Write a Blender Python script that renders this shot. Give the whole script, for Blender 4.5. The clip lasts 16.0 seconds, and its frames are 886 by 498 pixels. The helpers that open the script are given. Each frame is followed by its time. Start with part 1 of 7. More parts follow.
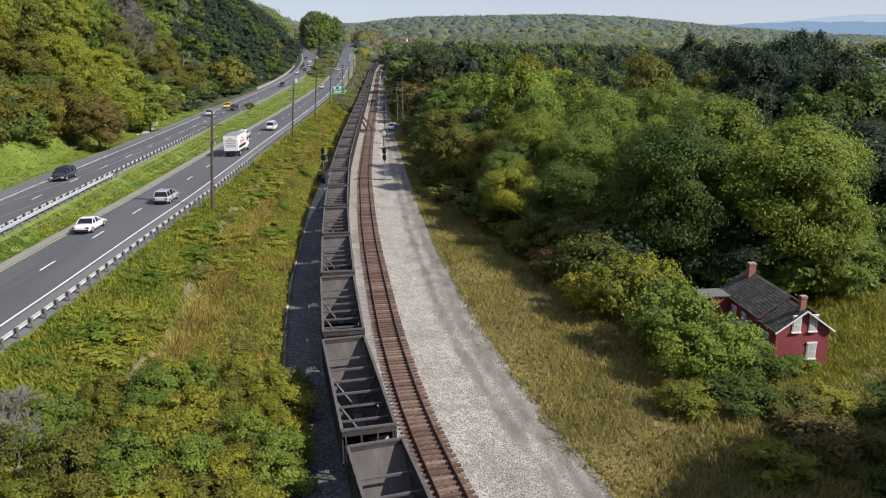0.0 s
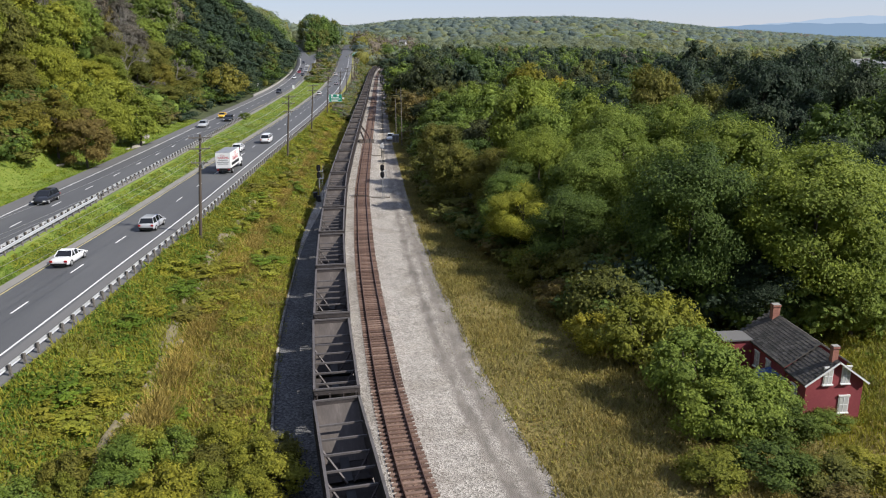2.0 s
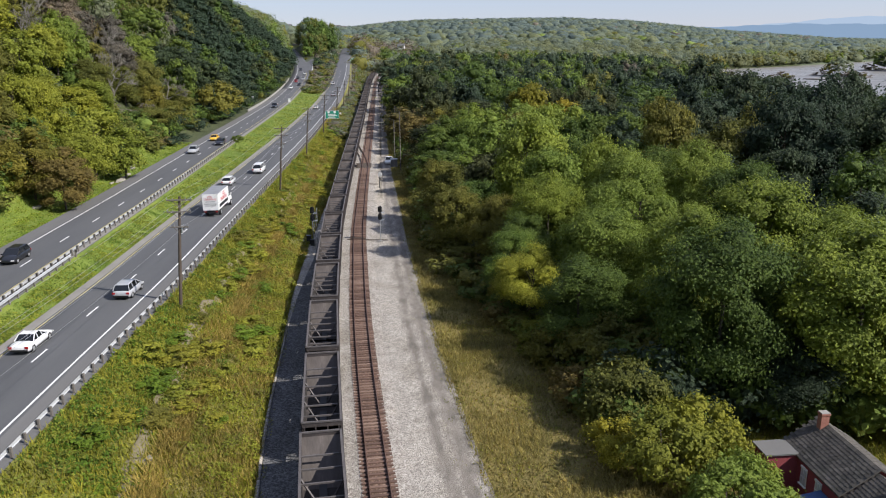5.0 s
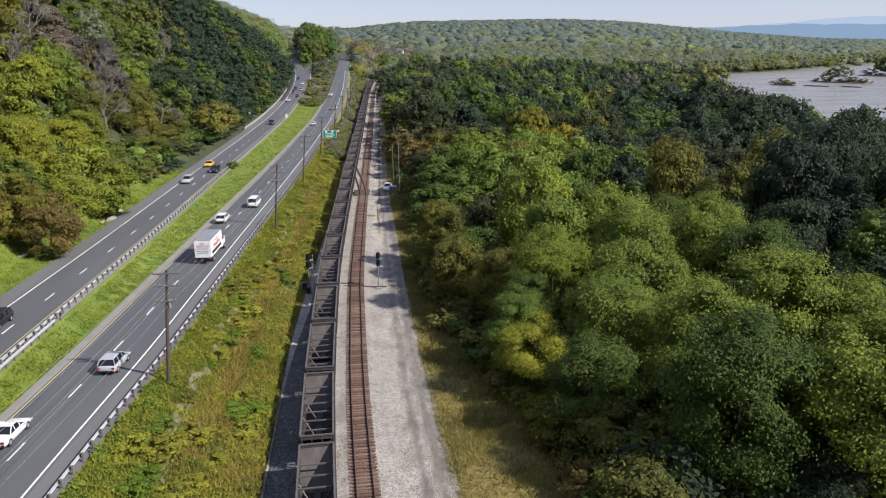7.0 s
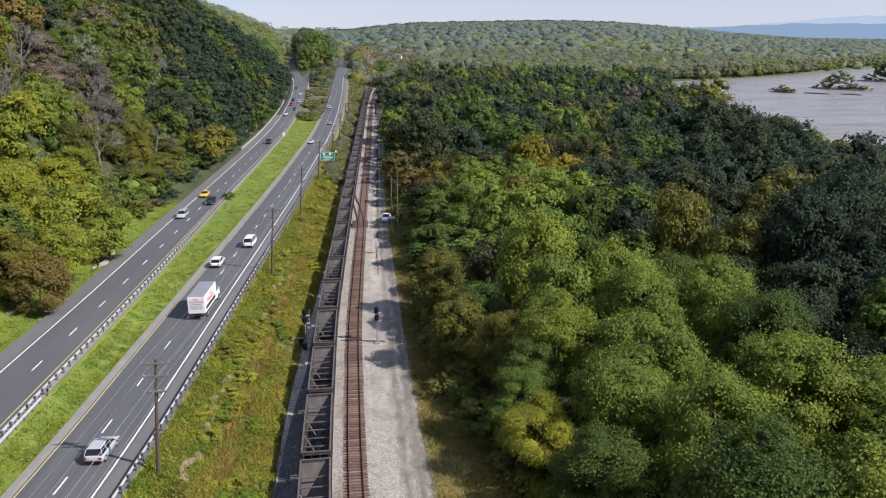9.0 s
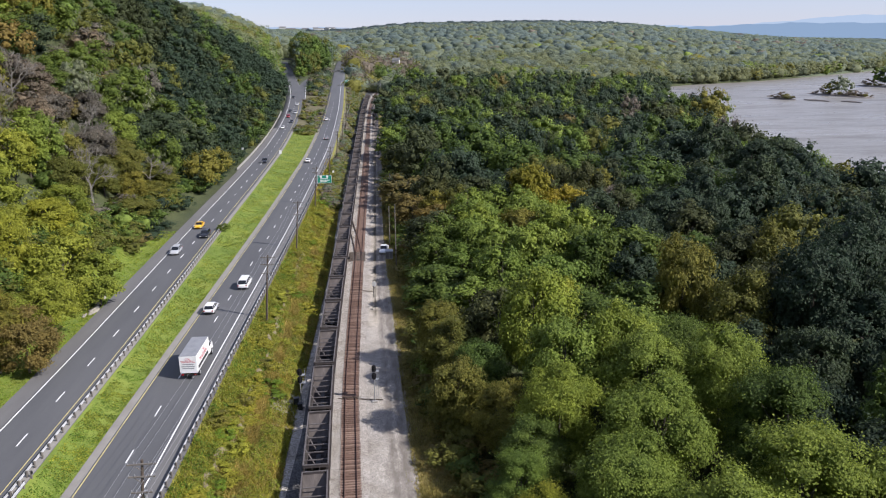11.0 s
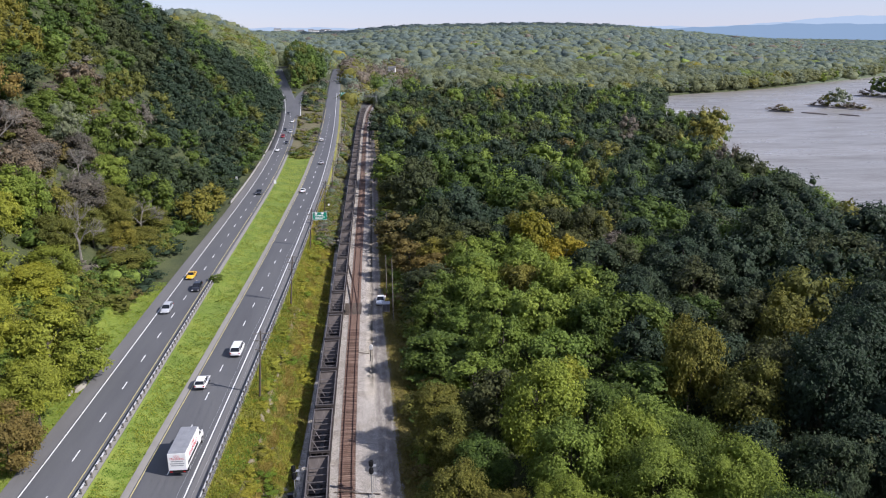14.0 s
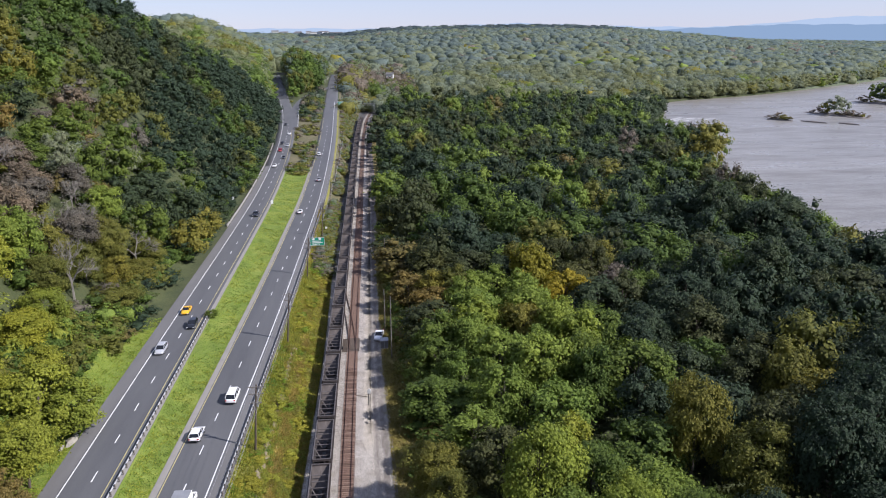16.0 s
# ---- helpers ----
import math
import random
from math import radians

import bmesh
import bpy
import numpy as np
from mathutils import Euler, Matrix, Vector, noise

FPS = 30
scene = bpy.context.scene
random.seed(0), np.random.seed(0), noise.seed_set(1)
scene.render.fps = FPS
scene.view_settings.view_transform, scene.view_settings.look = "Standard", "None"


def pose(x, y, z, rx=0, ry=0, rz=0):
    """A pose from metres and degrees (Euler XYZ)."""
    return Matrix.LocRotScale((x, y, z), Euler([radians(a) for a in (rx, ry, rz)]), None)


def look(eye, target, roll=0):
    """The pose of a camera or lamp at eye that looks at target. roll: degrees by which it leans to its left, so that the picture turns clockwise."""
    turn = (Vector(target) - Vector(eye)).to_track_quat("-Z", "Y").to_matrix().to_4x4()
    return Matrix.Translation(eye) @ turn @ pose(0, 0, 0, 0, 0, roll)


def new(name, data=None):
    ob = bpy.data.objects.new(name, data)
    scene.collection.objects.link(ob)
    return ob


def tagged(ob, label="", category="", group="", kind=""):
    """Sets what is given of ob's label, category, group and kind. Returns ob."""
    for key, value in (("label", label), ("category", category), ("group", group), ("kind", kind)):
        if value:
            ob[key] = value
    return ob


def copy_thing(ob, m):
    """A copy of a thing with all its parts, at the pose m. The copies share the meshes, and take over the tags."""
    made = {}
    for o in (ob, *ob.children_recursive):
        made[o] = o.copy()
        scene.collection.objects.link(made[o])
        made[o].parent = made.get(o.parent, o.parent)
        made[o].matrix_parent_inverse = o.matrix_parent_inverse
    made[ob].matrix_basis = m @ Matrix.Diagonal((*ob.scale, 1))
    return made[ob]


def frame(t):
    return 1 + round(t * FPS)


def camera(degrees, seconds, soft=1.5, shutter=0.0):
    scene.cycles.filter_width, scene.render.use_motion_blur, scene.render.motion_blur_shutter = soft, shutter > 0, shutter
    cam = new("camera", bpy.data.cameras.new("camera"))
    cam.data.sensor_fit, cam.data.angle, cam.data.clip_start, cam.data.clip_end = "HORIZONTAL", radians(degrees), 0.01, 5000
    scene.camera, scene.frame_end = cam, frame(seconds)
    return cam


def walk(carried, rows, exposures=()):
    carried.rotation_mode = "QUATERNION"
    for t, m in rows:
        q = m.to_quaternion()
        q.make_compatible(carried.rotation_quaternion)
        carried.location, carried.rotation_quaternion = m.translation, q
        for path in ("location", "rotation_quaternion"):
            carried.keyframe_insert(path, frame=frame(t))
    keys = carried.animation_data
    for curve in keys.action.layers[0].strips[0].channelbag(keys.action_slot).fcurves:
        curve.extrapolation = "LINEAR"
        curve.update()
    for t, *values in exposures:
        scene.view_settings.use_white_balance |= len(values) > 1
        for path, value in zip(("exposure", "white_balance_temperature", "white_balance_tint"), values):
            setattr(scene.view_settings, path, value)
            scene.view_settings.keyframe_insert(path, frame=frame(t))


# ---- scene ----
cam = camera(61.70, 16.0, soft=1.1)
PATH = [
    (0.0, 0.369, -2.736, 23.935, 74.288, 0.518, -5.153),
    (0.5, 0.414, -1.462, 24.328, 74.323, 0.503, -5.187),
    (1.0, 0.479, -0.185, 24.8, 74.346, 0.509, -5.196),
    (1.5, 0.535, 1.138, 25.341, 74.37, 0.507, -5.224),
    (2.0, 0.635, 2.617, 25.891, 74.373, 0.504, -5.245),
    (2.5, 0.736, 4.147, 26.536, 74.375, 0.51, -5.268),
    (3.0, 0.775, 5.698, 27.312, 74.361, 0.481, -5.3),
    (3.5, 0.852, 7.294, 28.168, 74.341, 0.506, -5.331),
    (4.0, 0.91, 8.853, 29.069, 74.317, 0.464, -5.324),
    (6.5, 1.322, 16.108, 35.686, 74.286, 0.477, -5.425),
    (7.0, 1.416, 17.488, 37.457, 74.256, 0.491, -5.46),
    (7.5, 1.493, 18.749, 39.309, 74.247, 0.484, -5.48),
    (8.0, 1.6, 20.081, 41.114, 74.214, 0.508, -5.501),
    (8.5, 1.637, 21.373, 42.962, 74.172, 0.505, -5.566),
    (9.0, 1.738, 22.692, 44.784, 74.15, 0.52, -5.583),
    (11.5, 2.207, 29.48, 54.147, 73.945, 0.491, -5.793),
    (12.0, 2.247, 30.85, 56.036, 73.925, 0.475, -5.845),
    (12.5, 2.273, 32.212, 57.902, 73.907, 0.437, -5.9),
    (13.0, 2.356, 33.46, 59.758, 73.886, 0.446, -5.949),
    (13.5, 2.379, 34.659, 61.614, 73.876, 0.434, -6.0),
    (14.0, 2.417, 35.879, 63.471, 73.865, 0.428, -6.063),
    (14.5, 2.436, 37.097, 65.34, 73.857, 0.415, -6.114),
    (15.0, 2.517, 38.348, 67.17, 73.844, 0.428, -6.154),
    (15.5, 2.643, 39.581, 69.017, 73.843, 0.445, -6.184),
    (16.0, 2.762, 40.84, 70.866, 73.82, 0.458, -6.224),
]
walk(cam, [(t, pose(*p)) for t, *p in PATH], ((0.0, 0.85, 6400, 11), (4.0, 0.84, 6350, 12), (9.0, 0.91, 6280, 15), (16.0, 0.95, 6050, 18)))

# ---- world and sun ----
SUN_EL, SUN_AZ = radians(40), radians(-26.5)
world = bpy.data.worlds.new("world")
scene.world = world
world.use_nodes = True
wn = world.node_tree
sky = wn.nodes.new("ShaderNodeTexSky")
sky.sky_type, sky.sun_disc = "NISHITA", False
sky.sun_elevation, sky.sun_rotation = SUN_EL, radians(90) - SUN_AZ
sky.air_density, sky.dust_density, sky.ozone_density = 1.0, 0.1, 2.5
# a thin milky haze under the clear sky
clear = wn.nodes.new("ShaderNodeMix")
clear.data_type, clear.blend_type, clear.inputs[0].default_value = "RGBA", "MIX", 0.66
clear.inputs[7].default_value = (3.45, 3.9, 5.45, 1.0)
wn.links.new(sky.outputs[0], clear.inputs[6])
wn.links.new(clear.outputs[2], wn.nodes["Background"].inputs[0])
wn.nodes["Background"].inputs[1].default_value = 0.075
sun = bpy.data.lights.new("sun", "SUN")
sun.energy, sun.angle, sun.color = 3.6, radians(0.6), (1.0, 0.95, 0.86)
sun_ob = new("sun", sun)
sun_dir = Vector((math.cos(SUN_EL) * math.cos(SUN_AZ), math.cos(SUN_EL) * math.sin(SUN_AZ), math.sin(SUN_EL)))
sun_ob.matrix_world = look(sun_dir * 300, (0, 0, 0))

# ---- materials ----
def lin(r, g, b):
    return (r, g, b, 1.0)


class Nodes:
    """A small builder of node materials."""
    def __init__(self, name, rough=0.9, metal=0.0):
        self.m = bpy.data.materials.new(name)
        self.m.use_nodes = True
        self.t = self.m.node_tree
        self.bsdf = self.t.nodes["Principled BSDF"]
        self.bsdf.inputs["Roughness"].default_value = rough
        self.bsdf.inputs["Metallic"].default_value = metal

    def node(self, kind, **sockets):
        n = self.t.nodes.new(kind)
        for k, v in sockets.items():
            n.inputs[k].default_value = v
        return n

    def link(self, a, b):
        self.t.links.new(a, b)

    def place(self, scale=(1, 1, 1)):
        g = self.node("ShaderNodeNewGeometry")
        mp = self.node("ShaderNodeMapping")
        mp.inputs["Scale"].default_value = scale
        self.link(g.outputs["Position"], mp.inputs["Vector"])
        return mp.outputs[0]

    def local(self, scale=(1, 1, 1)):
        g = self.node("ShaderNodeTexCoord")
        mp = self.node("ShaderNodeMapping")
        mp.inputs["Scale"].default_value = scale
        self.link(g.outputs["Object"], mp.inputs["Vector"])
        return mp.outputs[0]

    def noise(self, vec, scale, detail=4.0, rough=0.6):
        n = self.node("ShaderNodeTexNoise", Scale=scale, Detail=detail, Roughness=rough)
        self.link(vec, n.inputs["Vector"])
        return n.outputs["Fac"]

    def ramp(self, fac, stops):
        n = self.node("ShaderNodeValToRGB")
        e = n.color_ramp.elements
        while len(e) < len(stops):
            e.new(0.5)
        for el, (p, c) in zip(e, stops):
            el.position, el.color = p, lin(*c) if len(c) == 3 else c
        self.link(fac, n.inputs[0])
        return n.outputs[0]

    def mix(self, a, b, fac, blend="MIX"):
        n = self.node("ShaderNodeMix")
        n.data_type, n.blend_type = "RGBA", blend
        for v, k in ((fac, 0), (a, 6), (b, 7)):
            if isinstance(v, (int, float)):
                n.inputs[k].default_value = v
            elif isinstance(v, tuple):
                n.inputs[k].default_value = lin(*v)
            else:
                self.link(v, n.inputs[k])
        return n.outputs[2]

    def bump(self, fac, strength, dist=0.05):
        n = self.node("ShaderNodeBump", Strength=strength, Distance=dist)
        self.link(fac, n.inputs["Height"])
        self.link(n.outputs[0], self.bsdf.inputs["Normal"])

    def colour(self, c):
        if isinstance(c, tuple):
            self.bsdf.inputs["Base Color"].default_value = lin(*c)
        else:
            self.link(c, self.bsdf.inputs["Base Color"])
        return self.m


def two_scale(name, stops, big=0.15, small=6.0, rough=0.9, metal=0.0, weight=0.5, bump=0.3, dist=0.03, local=False, stretch=(1, 1, 1)):
    """A surface of coarse stains and fine grain."""
    k = Nodes(name, rough, metal)
    p = k.local(stretch) if local else k.place(stretch)
    a, b = k.noise(p, big, 5), k.noise(p, small, 6, 0.7)
    f = k.node("ShaderNodeMix", Factor=weight)
    k.link(a, f.inputs[2]), k.link(b, f.inputs[3])
    c = k.ramp(f.outputs[0], stops)
    if bump:
        k.bump(b, bump, dist)
    return k.colour(c)


def leaf_material(name, dark, mid, light, trans=0.3):
    """Foliage: a colour of its own for each leaf spray, and a shift from plant to plant."""
    k = Nodes(name, 0.58)
    g = k.node("ShaderNodeNewGeometry")
    c = k.ramp(g.outputs["Random Per Island"], [(0.0, dark), (0.5, mid), (1.0, light)])
    n = k.ramp(k.noise(k.place(), 0.22, 3), [(0.3, (0.72, 0.76, 0.74)), (0.7, (1.22, 1.18, 1.08))])
    c = k.mix(c, n, 1.0, "MULTIPLY")
    o = k.node("ShaderNodeObjectInfo")
    c = k.mix(c, k.ramp(o.outputs["Random"], [(0.0, (0.78, 0.86, 0.9)), (0.5, (1, 1, 1)), (1.0, (1.22, 1.12, 0.92))]), 1.0, "MULTIPLY")
    fine = k.noise(k.place(), 1.7, 5, 0.72)
    c = k.mix(c, k.ramp(fine, [(0.3, (0.7, 0.72, 0.74)), (0.5, (1, 1, 1)), (0.7, (1.25, 1.22, 1.12))]), 1.0, "MULTIPLY")
    k.colour(c)
    k.bsdf.inputs["Specular IOR Level"].default_value = 0.28
    k.bump(fine, 0.9, 0.5)
    tr = k.node("ShaderNodeBsdfTranslucent")
    k.link(c, tr.inputs[0])
    mx = k.node("ShaderNodeMixShader", Fac=trans)
    k.link(k.bsdf.outputs[0], mx.inputs[1]), k.link(tr.outputs[0], mx.inputs[2])
    k.link(mx.outputs[0], k.t.nodes["Material Output"].inputs[0])
    return k.m



def stone_colour(k, dark, mid, light, scale):
    """Single stones as cells, with stains over them."""
    p = k.place()
    v = k.node("ShaderNodeTexVoronoi", Scale=scale)
    k.link(p, v.inputs["Vector"])
    sep = k.node("ShaderNodeSeparateColor")
    k.link(v.outputs["Color"], sep.inputs[0])
    c = k.ramp(sep.outputs[0], [(0.0, dark), (0.45, mid), (1.0, light)])
    st = k.ramp(k.noise(p, 0.22, 5), [(0.3, (0.72, 0.7, 0.66)), (0.55, (1, 1, 1)), (0.75, (1.1, 1.08, 1.05))])
    f2 = k.ramp(k.noise(p, 1.6, 4), [(0.3, (0.8, 0.8, 0.8)), (0.7, (1.12, 1.12, 1.12))])
    return k.mix(k.mix(c, st, 1.0, "MULTIPLY"), f2, 1.0, "MULTIPLY"), v


def stones(name, dark, mid, light, scale):
    k = Nodes(name, 0.95)
    c, v = stone_colour(k, dark, mid, light, scale)
    k.bump(v.outputs["Distance"], 0.8, 0.06)
    return k.colour(c)


def apron_material():
    """Gravel that wears into a dusty service track towards its edge."""
    k = Nodes("apron", 0.95)
    g, v = stone_colour(k, (0.155, 0.141, 0.12), (0.32, 0.29, 0.25), (0.5, 0.463, 0.41), 13.0)
    p = k.place((1, 0.4, 1))
    d = k.ramp(k.noise(p, 1.1, 6, 0.7), [(0.25, (0.105, 0.093, 0.078)), (0.5, (0.175, 0.154, 0.13)), (0.78, (0.285, 0.252, 0.215))])
    at = k.node("ShaderNodeAttribute")
    at.attribute_name = "wear"
    ad = k.node("ShaderNodeMath")
    ad.operation = "ADD"
    k.link(at.outputs["Fac"], ad.inputs[0]), k.link(k.noise(k.place((1, 0.3, 1)), 0.8, 5, 0.65), ad.inputs[1])
    f = k.ramp(ad.outputs[0], [(0.72, (0, 0, 0)), (1.02, (1, 1, 1))])
    k.bump(v.outputs["Distance"], 0.7, 0.06)
    # stone darkened further along the line, for the cloud and tree shade there
    at = k.node("ShaderNodeSeparateXYZ")
    k.link(k.place(), at.inputs[0])
    mr = k.node("ShaderNodeMapRange")
    mr.inputs["From Min"].default_value, mr.inputs["From Max"].default_value = 150.0, 460.0
    k.link(at.outputs["Y"], mr.inputs["Value"])
    # multiplies that shade into the stone colour
    old = k.ramp(mr.outputs[0], [(0.0, (1, 1, 1)), (1.0, (0.6, 0.57, 0.58))])
    return k.colour(k.mix(k.mix(g, d, f), old, 1.0, "MULTIPLY"))


M = {}
LEAVES = {
    "green": ((0.068, 0.108, 0.02), (0.102, 0.152, 0.027), (0.138, 0.196, 0.037)),
    "light": ((0.146, 0.205, 0.03), (0.19, 0.256, 0.042), (0.235, 0.306, 0.058)),
    "olive": ((0.12, 0.122, 0.021), (0.172, 0.17, 0.031), (0.222, 0.214, 0.046)),
    "yellow": ((0.2, 0.175, 0.014), (0.26, 0.228, 0.02), (0.32, 0.28, 0.032)),
    "rust": ((0.15, 0.116, 0.035), (0.2, 0.155, 0.047), (0.25, 0.195, 0.063)),
    # dark: green deepened to stand for cloud shade over woods and hill
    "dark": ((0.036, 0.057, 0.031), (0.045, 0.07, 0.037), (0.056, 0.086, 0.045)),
    "weed": ((0.19, 0.195, 0.02), (0.27, 0.268, 0.032), (0.35, 0.34, 0.05)),
    "vine": ((0.1, 0.165, 0.014), (0.14, 0.225, 0.02), (0.185, 0.28, 0.032)),
    "brown": ((0.13, 0.106, 0.084), (0.178, 0.148, 0.118), (0.23, 0.195, 0.158)),
    # the sage, blue, pale-olive and dusk tones have distance haze mixed in
    "sage_haze": ((0.2, 0.24, 0.17), (0.22, 0.26, 0.188), (0.24, 0.28, 0.205)),
    "blue_haze": ((0.17, 0.222, 0.205), (0.188, 0.24, 0.222), (0.206, 0.26, 0.24)),
    "olive_haze": ((0.21, 0.235, 0.125), (0.235, 0.26, 0.142), (0.26, 0.285, 0.16)),
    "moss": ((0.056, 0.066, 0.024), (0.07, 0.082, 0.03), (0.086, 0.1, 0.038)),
    "dusk_haze": ((0.075, 0.1, 0.105), (0.09, 0.118, 0.122), (0.108, 0.138, 0.14)),
    "lime": ((0.21, 0.235, 0.024), (0.27, 0.295, 0.036), (0.33, 0.355, 0.054)),
    "straw": ((0.25, 0.198, 0.052), (0.34, 0.272, 0.082), (0.43, 0.35, 0.122)),
}
# the four haze tones pass more light, to soften their contrast
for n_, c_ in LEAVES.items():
    M["leaf_" + n_] = leaf_material("leaf_" + n_, *c_, 0.5 if n_ in ("sage_haze", "blue_haze", "dusk_haze", "olive_haze") else 0.3)
M["bark"] = two_scale("bark", [(0.3, (0.05, 0.04, 0.03)), (0.7, (0.13, 0.11, 0.09))], 1.0, 8, stretch=(1, 1, 0.2))
M["twig_pale"] = two_scale("twig_pale", [(0.3, (0.13, 0.12, 0.1)), (0.7, (0.26, 0.24, 0.21))], 1.0, 8)
M["twig"] = two_scale("twig", [(0.3, (0.11, 0.09, 0.075)), (0.7, (0.22, 0.185, 0.16))], 1.0, 8)
M["asphalt"] = two_scale("asphalt", [(0.25, (0.062, 0.063, 0.068)), (0.5, (0.087, 0.089, 0.093)), (0.8, (0.116, 0.116, 0.116))], 0.25, 14, 0.85, weight=0.35, bump=0.15, dist=0.01, stretch=(1, 0.12, 1))
M["shoulder"] = two_scale("shoulder", [(0.25, (0.098, 0.096, 0.096)), (0.8, (0.163, 0.160, 0.155))], 0.3, 14, 0.9, weight=0.4, bump=0.15, dist=0.01, stretch=(1, 0.2, 1))
M["gutter"] = two_scale("gutter", [(0.25, (0.189, 0.175, 0.154)), (0.8, (0.294, 0.280, 0.252))], 0.5, 8, 0.9, weight=0.4, bump=0.1)
M["white_line"] = two_scale("white_line", [(0.2, (0.5, 0.5, 0.49)), (0.6, (0.78, 0.78, 0.76))], 0.6, 10, 0.7, bump=0)
M["yellow_line"] = two_scale("yellow_line", [(0.2, (0.36, 0.3, 0.12)), (0.6, (0.6, 0.51, 0.22))], 0.6, 10, 0.7, bump=0)
M["gravel"] = stones("gravel", (0.13, 0.125, 0.115), (0.3, 0.288, 0.265), (0.52, 0.5, 0.465), 13.0)
M["ballast"] = stones("ballast", (0.13, 0.11, 0.09), (0.3, 0.27, 0.235), (0.5, 0.465, 0.42), 13.0)
M["ballast_rust"] = stones("ballast_rust", (0.06, 0.035, 0.024), (0.13, 0.08, 0.055), (0.24, 0.16, 0.12), 9.0)
# gravel darkened to stand for the train's shadow on the left strip
M["shaded_gravel"] = stones("shaded_gravel", (0.034, 0.034, 0.036), (0.078, 0.078, 0.08), (0.16, 0.159, 0.158), 8.0)
M["dirt"] = two_scale("dirt", [(0.25, (0.106, 0.089, 0.073)), (0.55, (0.178, 0.158, 0.139)), (0.8, (0.264, 0.244, 0.218))], 0.2, 4, 0.95, weight=0.5, bump=0.6, dist=0.05)
M["meadow"] = two_scale("meadow", [(0.3, (0.11, 0.095, 0.022)), (0.5, (0.21, 0.165, 0.05)), (0.7, (0.31, 0.24, 0.09))], 0.12, 3, 0.95, weight=0.45, bump=0.8, dist=0.2)
M["bank"] = two_scale("bank", [(0.3, (0.08, 0.095, 0.017)), (0.5, (0.18, 0.175, 0.03)), (0.7, (0.28, 0.225, 0.07))], 0.14, 3, 0.95, weight=0.4, bump=0.8, dist=0.2)
M["lawn"] = two_scale("lawn", [(0.3, (0.075, 0.11, 0.014)), (0.5, (0.135, 0.185, 0.022)), (0.72, (0.25, 0.26, 0.05))], 0.16, 2.2, 0.95, weight=0.4, bump=0.6, dist=0.12)
M["scrubland"] = two_scale("scrubland", [(0.3, (0.055, 0.06, 0.024)), (0.5, (0.105, 0.095, 0.045)), (0.7, (0.17, 0.145, 0.08))], 0.09, 2, 0.95, weight=0.45, bump=0.8, dist=0.2)
M["wood_floor"] = two_scale("wood_floor", [(0.3, (0.025, 0.038, 0.012)), (0.7, (0.075, 0.085, 0.028))], 0.2, 2, 0.95, weight=0.5, bump=0.6, dist=0.2)
M["far_ground"] = two_scale("far_ground", [(0.3, (0.07, 0.09, 0.05)), (0.7, (0.125, 0.15, 0.088))], 0.01, 0.1, 0.95, weight=0.5, bump=0)
M["rock"] = two_scale("rock", [(0.3, (0.16, 0.148, 0.12)), (0.7, (0.36, 0.335, 0.28))], 0.5, 5, 0.9, bump=0.6)
M["steel_rail"] = two_scale("steel_rail", [(0.3, (0.05, 0.028, 0.02)), (0.7, (0.12, 0.06, 0.04))], 0.6, 8, 0.6, 0.3, bump=0.1)
M["rail_head"] = two_scale("rail_head", [(0.3, (0.10, 0.055, 0.04)), (0.7, (0.2, 0.12, 0.09))], 0.6, 8, 0.45, 0.5, bump=0)
M["galvanised"] = two_scale("galvanised", [(0.3, (0.42, 0.43, 0.44)), (0.7, (0.6, 0.61, 0.62))], 0.7, 6, 0.55, 0.35, bump=0)
M["post_wood"] = two_scale("post_wood", [(0.3, (0.09, 0.08, 0.07)), (0.7, (0.2, 0.18, 0.16))], 1, 8, 0.9)
M["pole_wood"] = two_scale("pole_wood", [(0.3, (0.045, 0.034, 0.026)), (0.7, (0.11, 0.085, 0.065))], 1, 6, 0.9, stretch=(1, 1, 0.15))
M["wire"] = two_scale("wire", [(0.3, (0.3, 0.3, 0.3)), (0.7, (0.5, 0.5, 0.5))], 1, 4, 0.5, 0.4, bump=0)
M["black"] = two_scale("black", [(0.3, (0.006, 0.006, 0.007)), (0.7, (0.018, 0.018, 0.02))], 2, 9, 0.5, bump=0)
M["tyre"] = two_scale("tyre", [(0.3, (0.012, 0.012, 0.012)), (0.7, (0.03, 0.03, 0.03))], 3, 20, 0.85, bump=0)
M["grey_metal"] = two_scale("grey_metal", [(0.3, (0.24, 0.245, 0.25)), (0.7, (0.4, 0.405, 0.41))], 1, 7, 0.5, 0.4, bump=0)
M["white_paint"] = two_scale("white_paint", [(0.25, (0.62, 0.62, 0.6)), (0.6, (0.8, 0.8, 0.79))], 0.8, 7, 0.5, weight=0.4, bump=0)
M["sign_green"] = two_scale("sign_green", [(0.3, (0.005, 0.2, 0.13)), (0.7, (0.01, 0.27, 0.17))], 1, 5, 0.5, bump=0)
M["hopper_out"] = two_scale("hopper_out", [(0.28, (0.028, 0.024, 0.024)), (0.55, (0.060, 0.050, 0.048)), (0.8, (0.120, 0.096, 0.088))], 0.5, 4, 0.8, 0.15, weight=0.45, bump=0.15, dist=0.01, local=True)
M["hopper_in"] = two_scale("hopper_in", [(0.28, (0.046, 0.038, 0.034)), (0.55, (0.09, 0.076, 0.068)), (0.8, (0.165, 0.142, 0.128))], 0.7, 3, 0.75, 0.1, weight=0.4, bump=0.1, dist=0.01, local=True, stretch=(2.5, 0.7, 0.7))
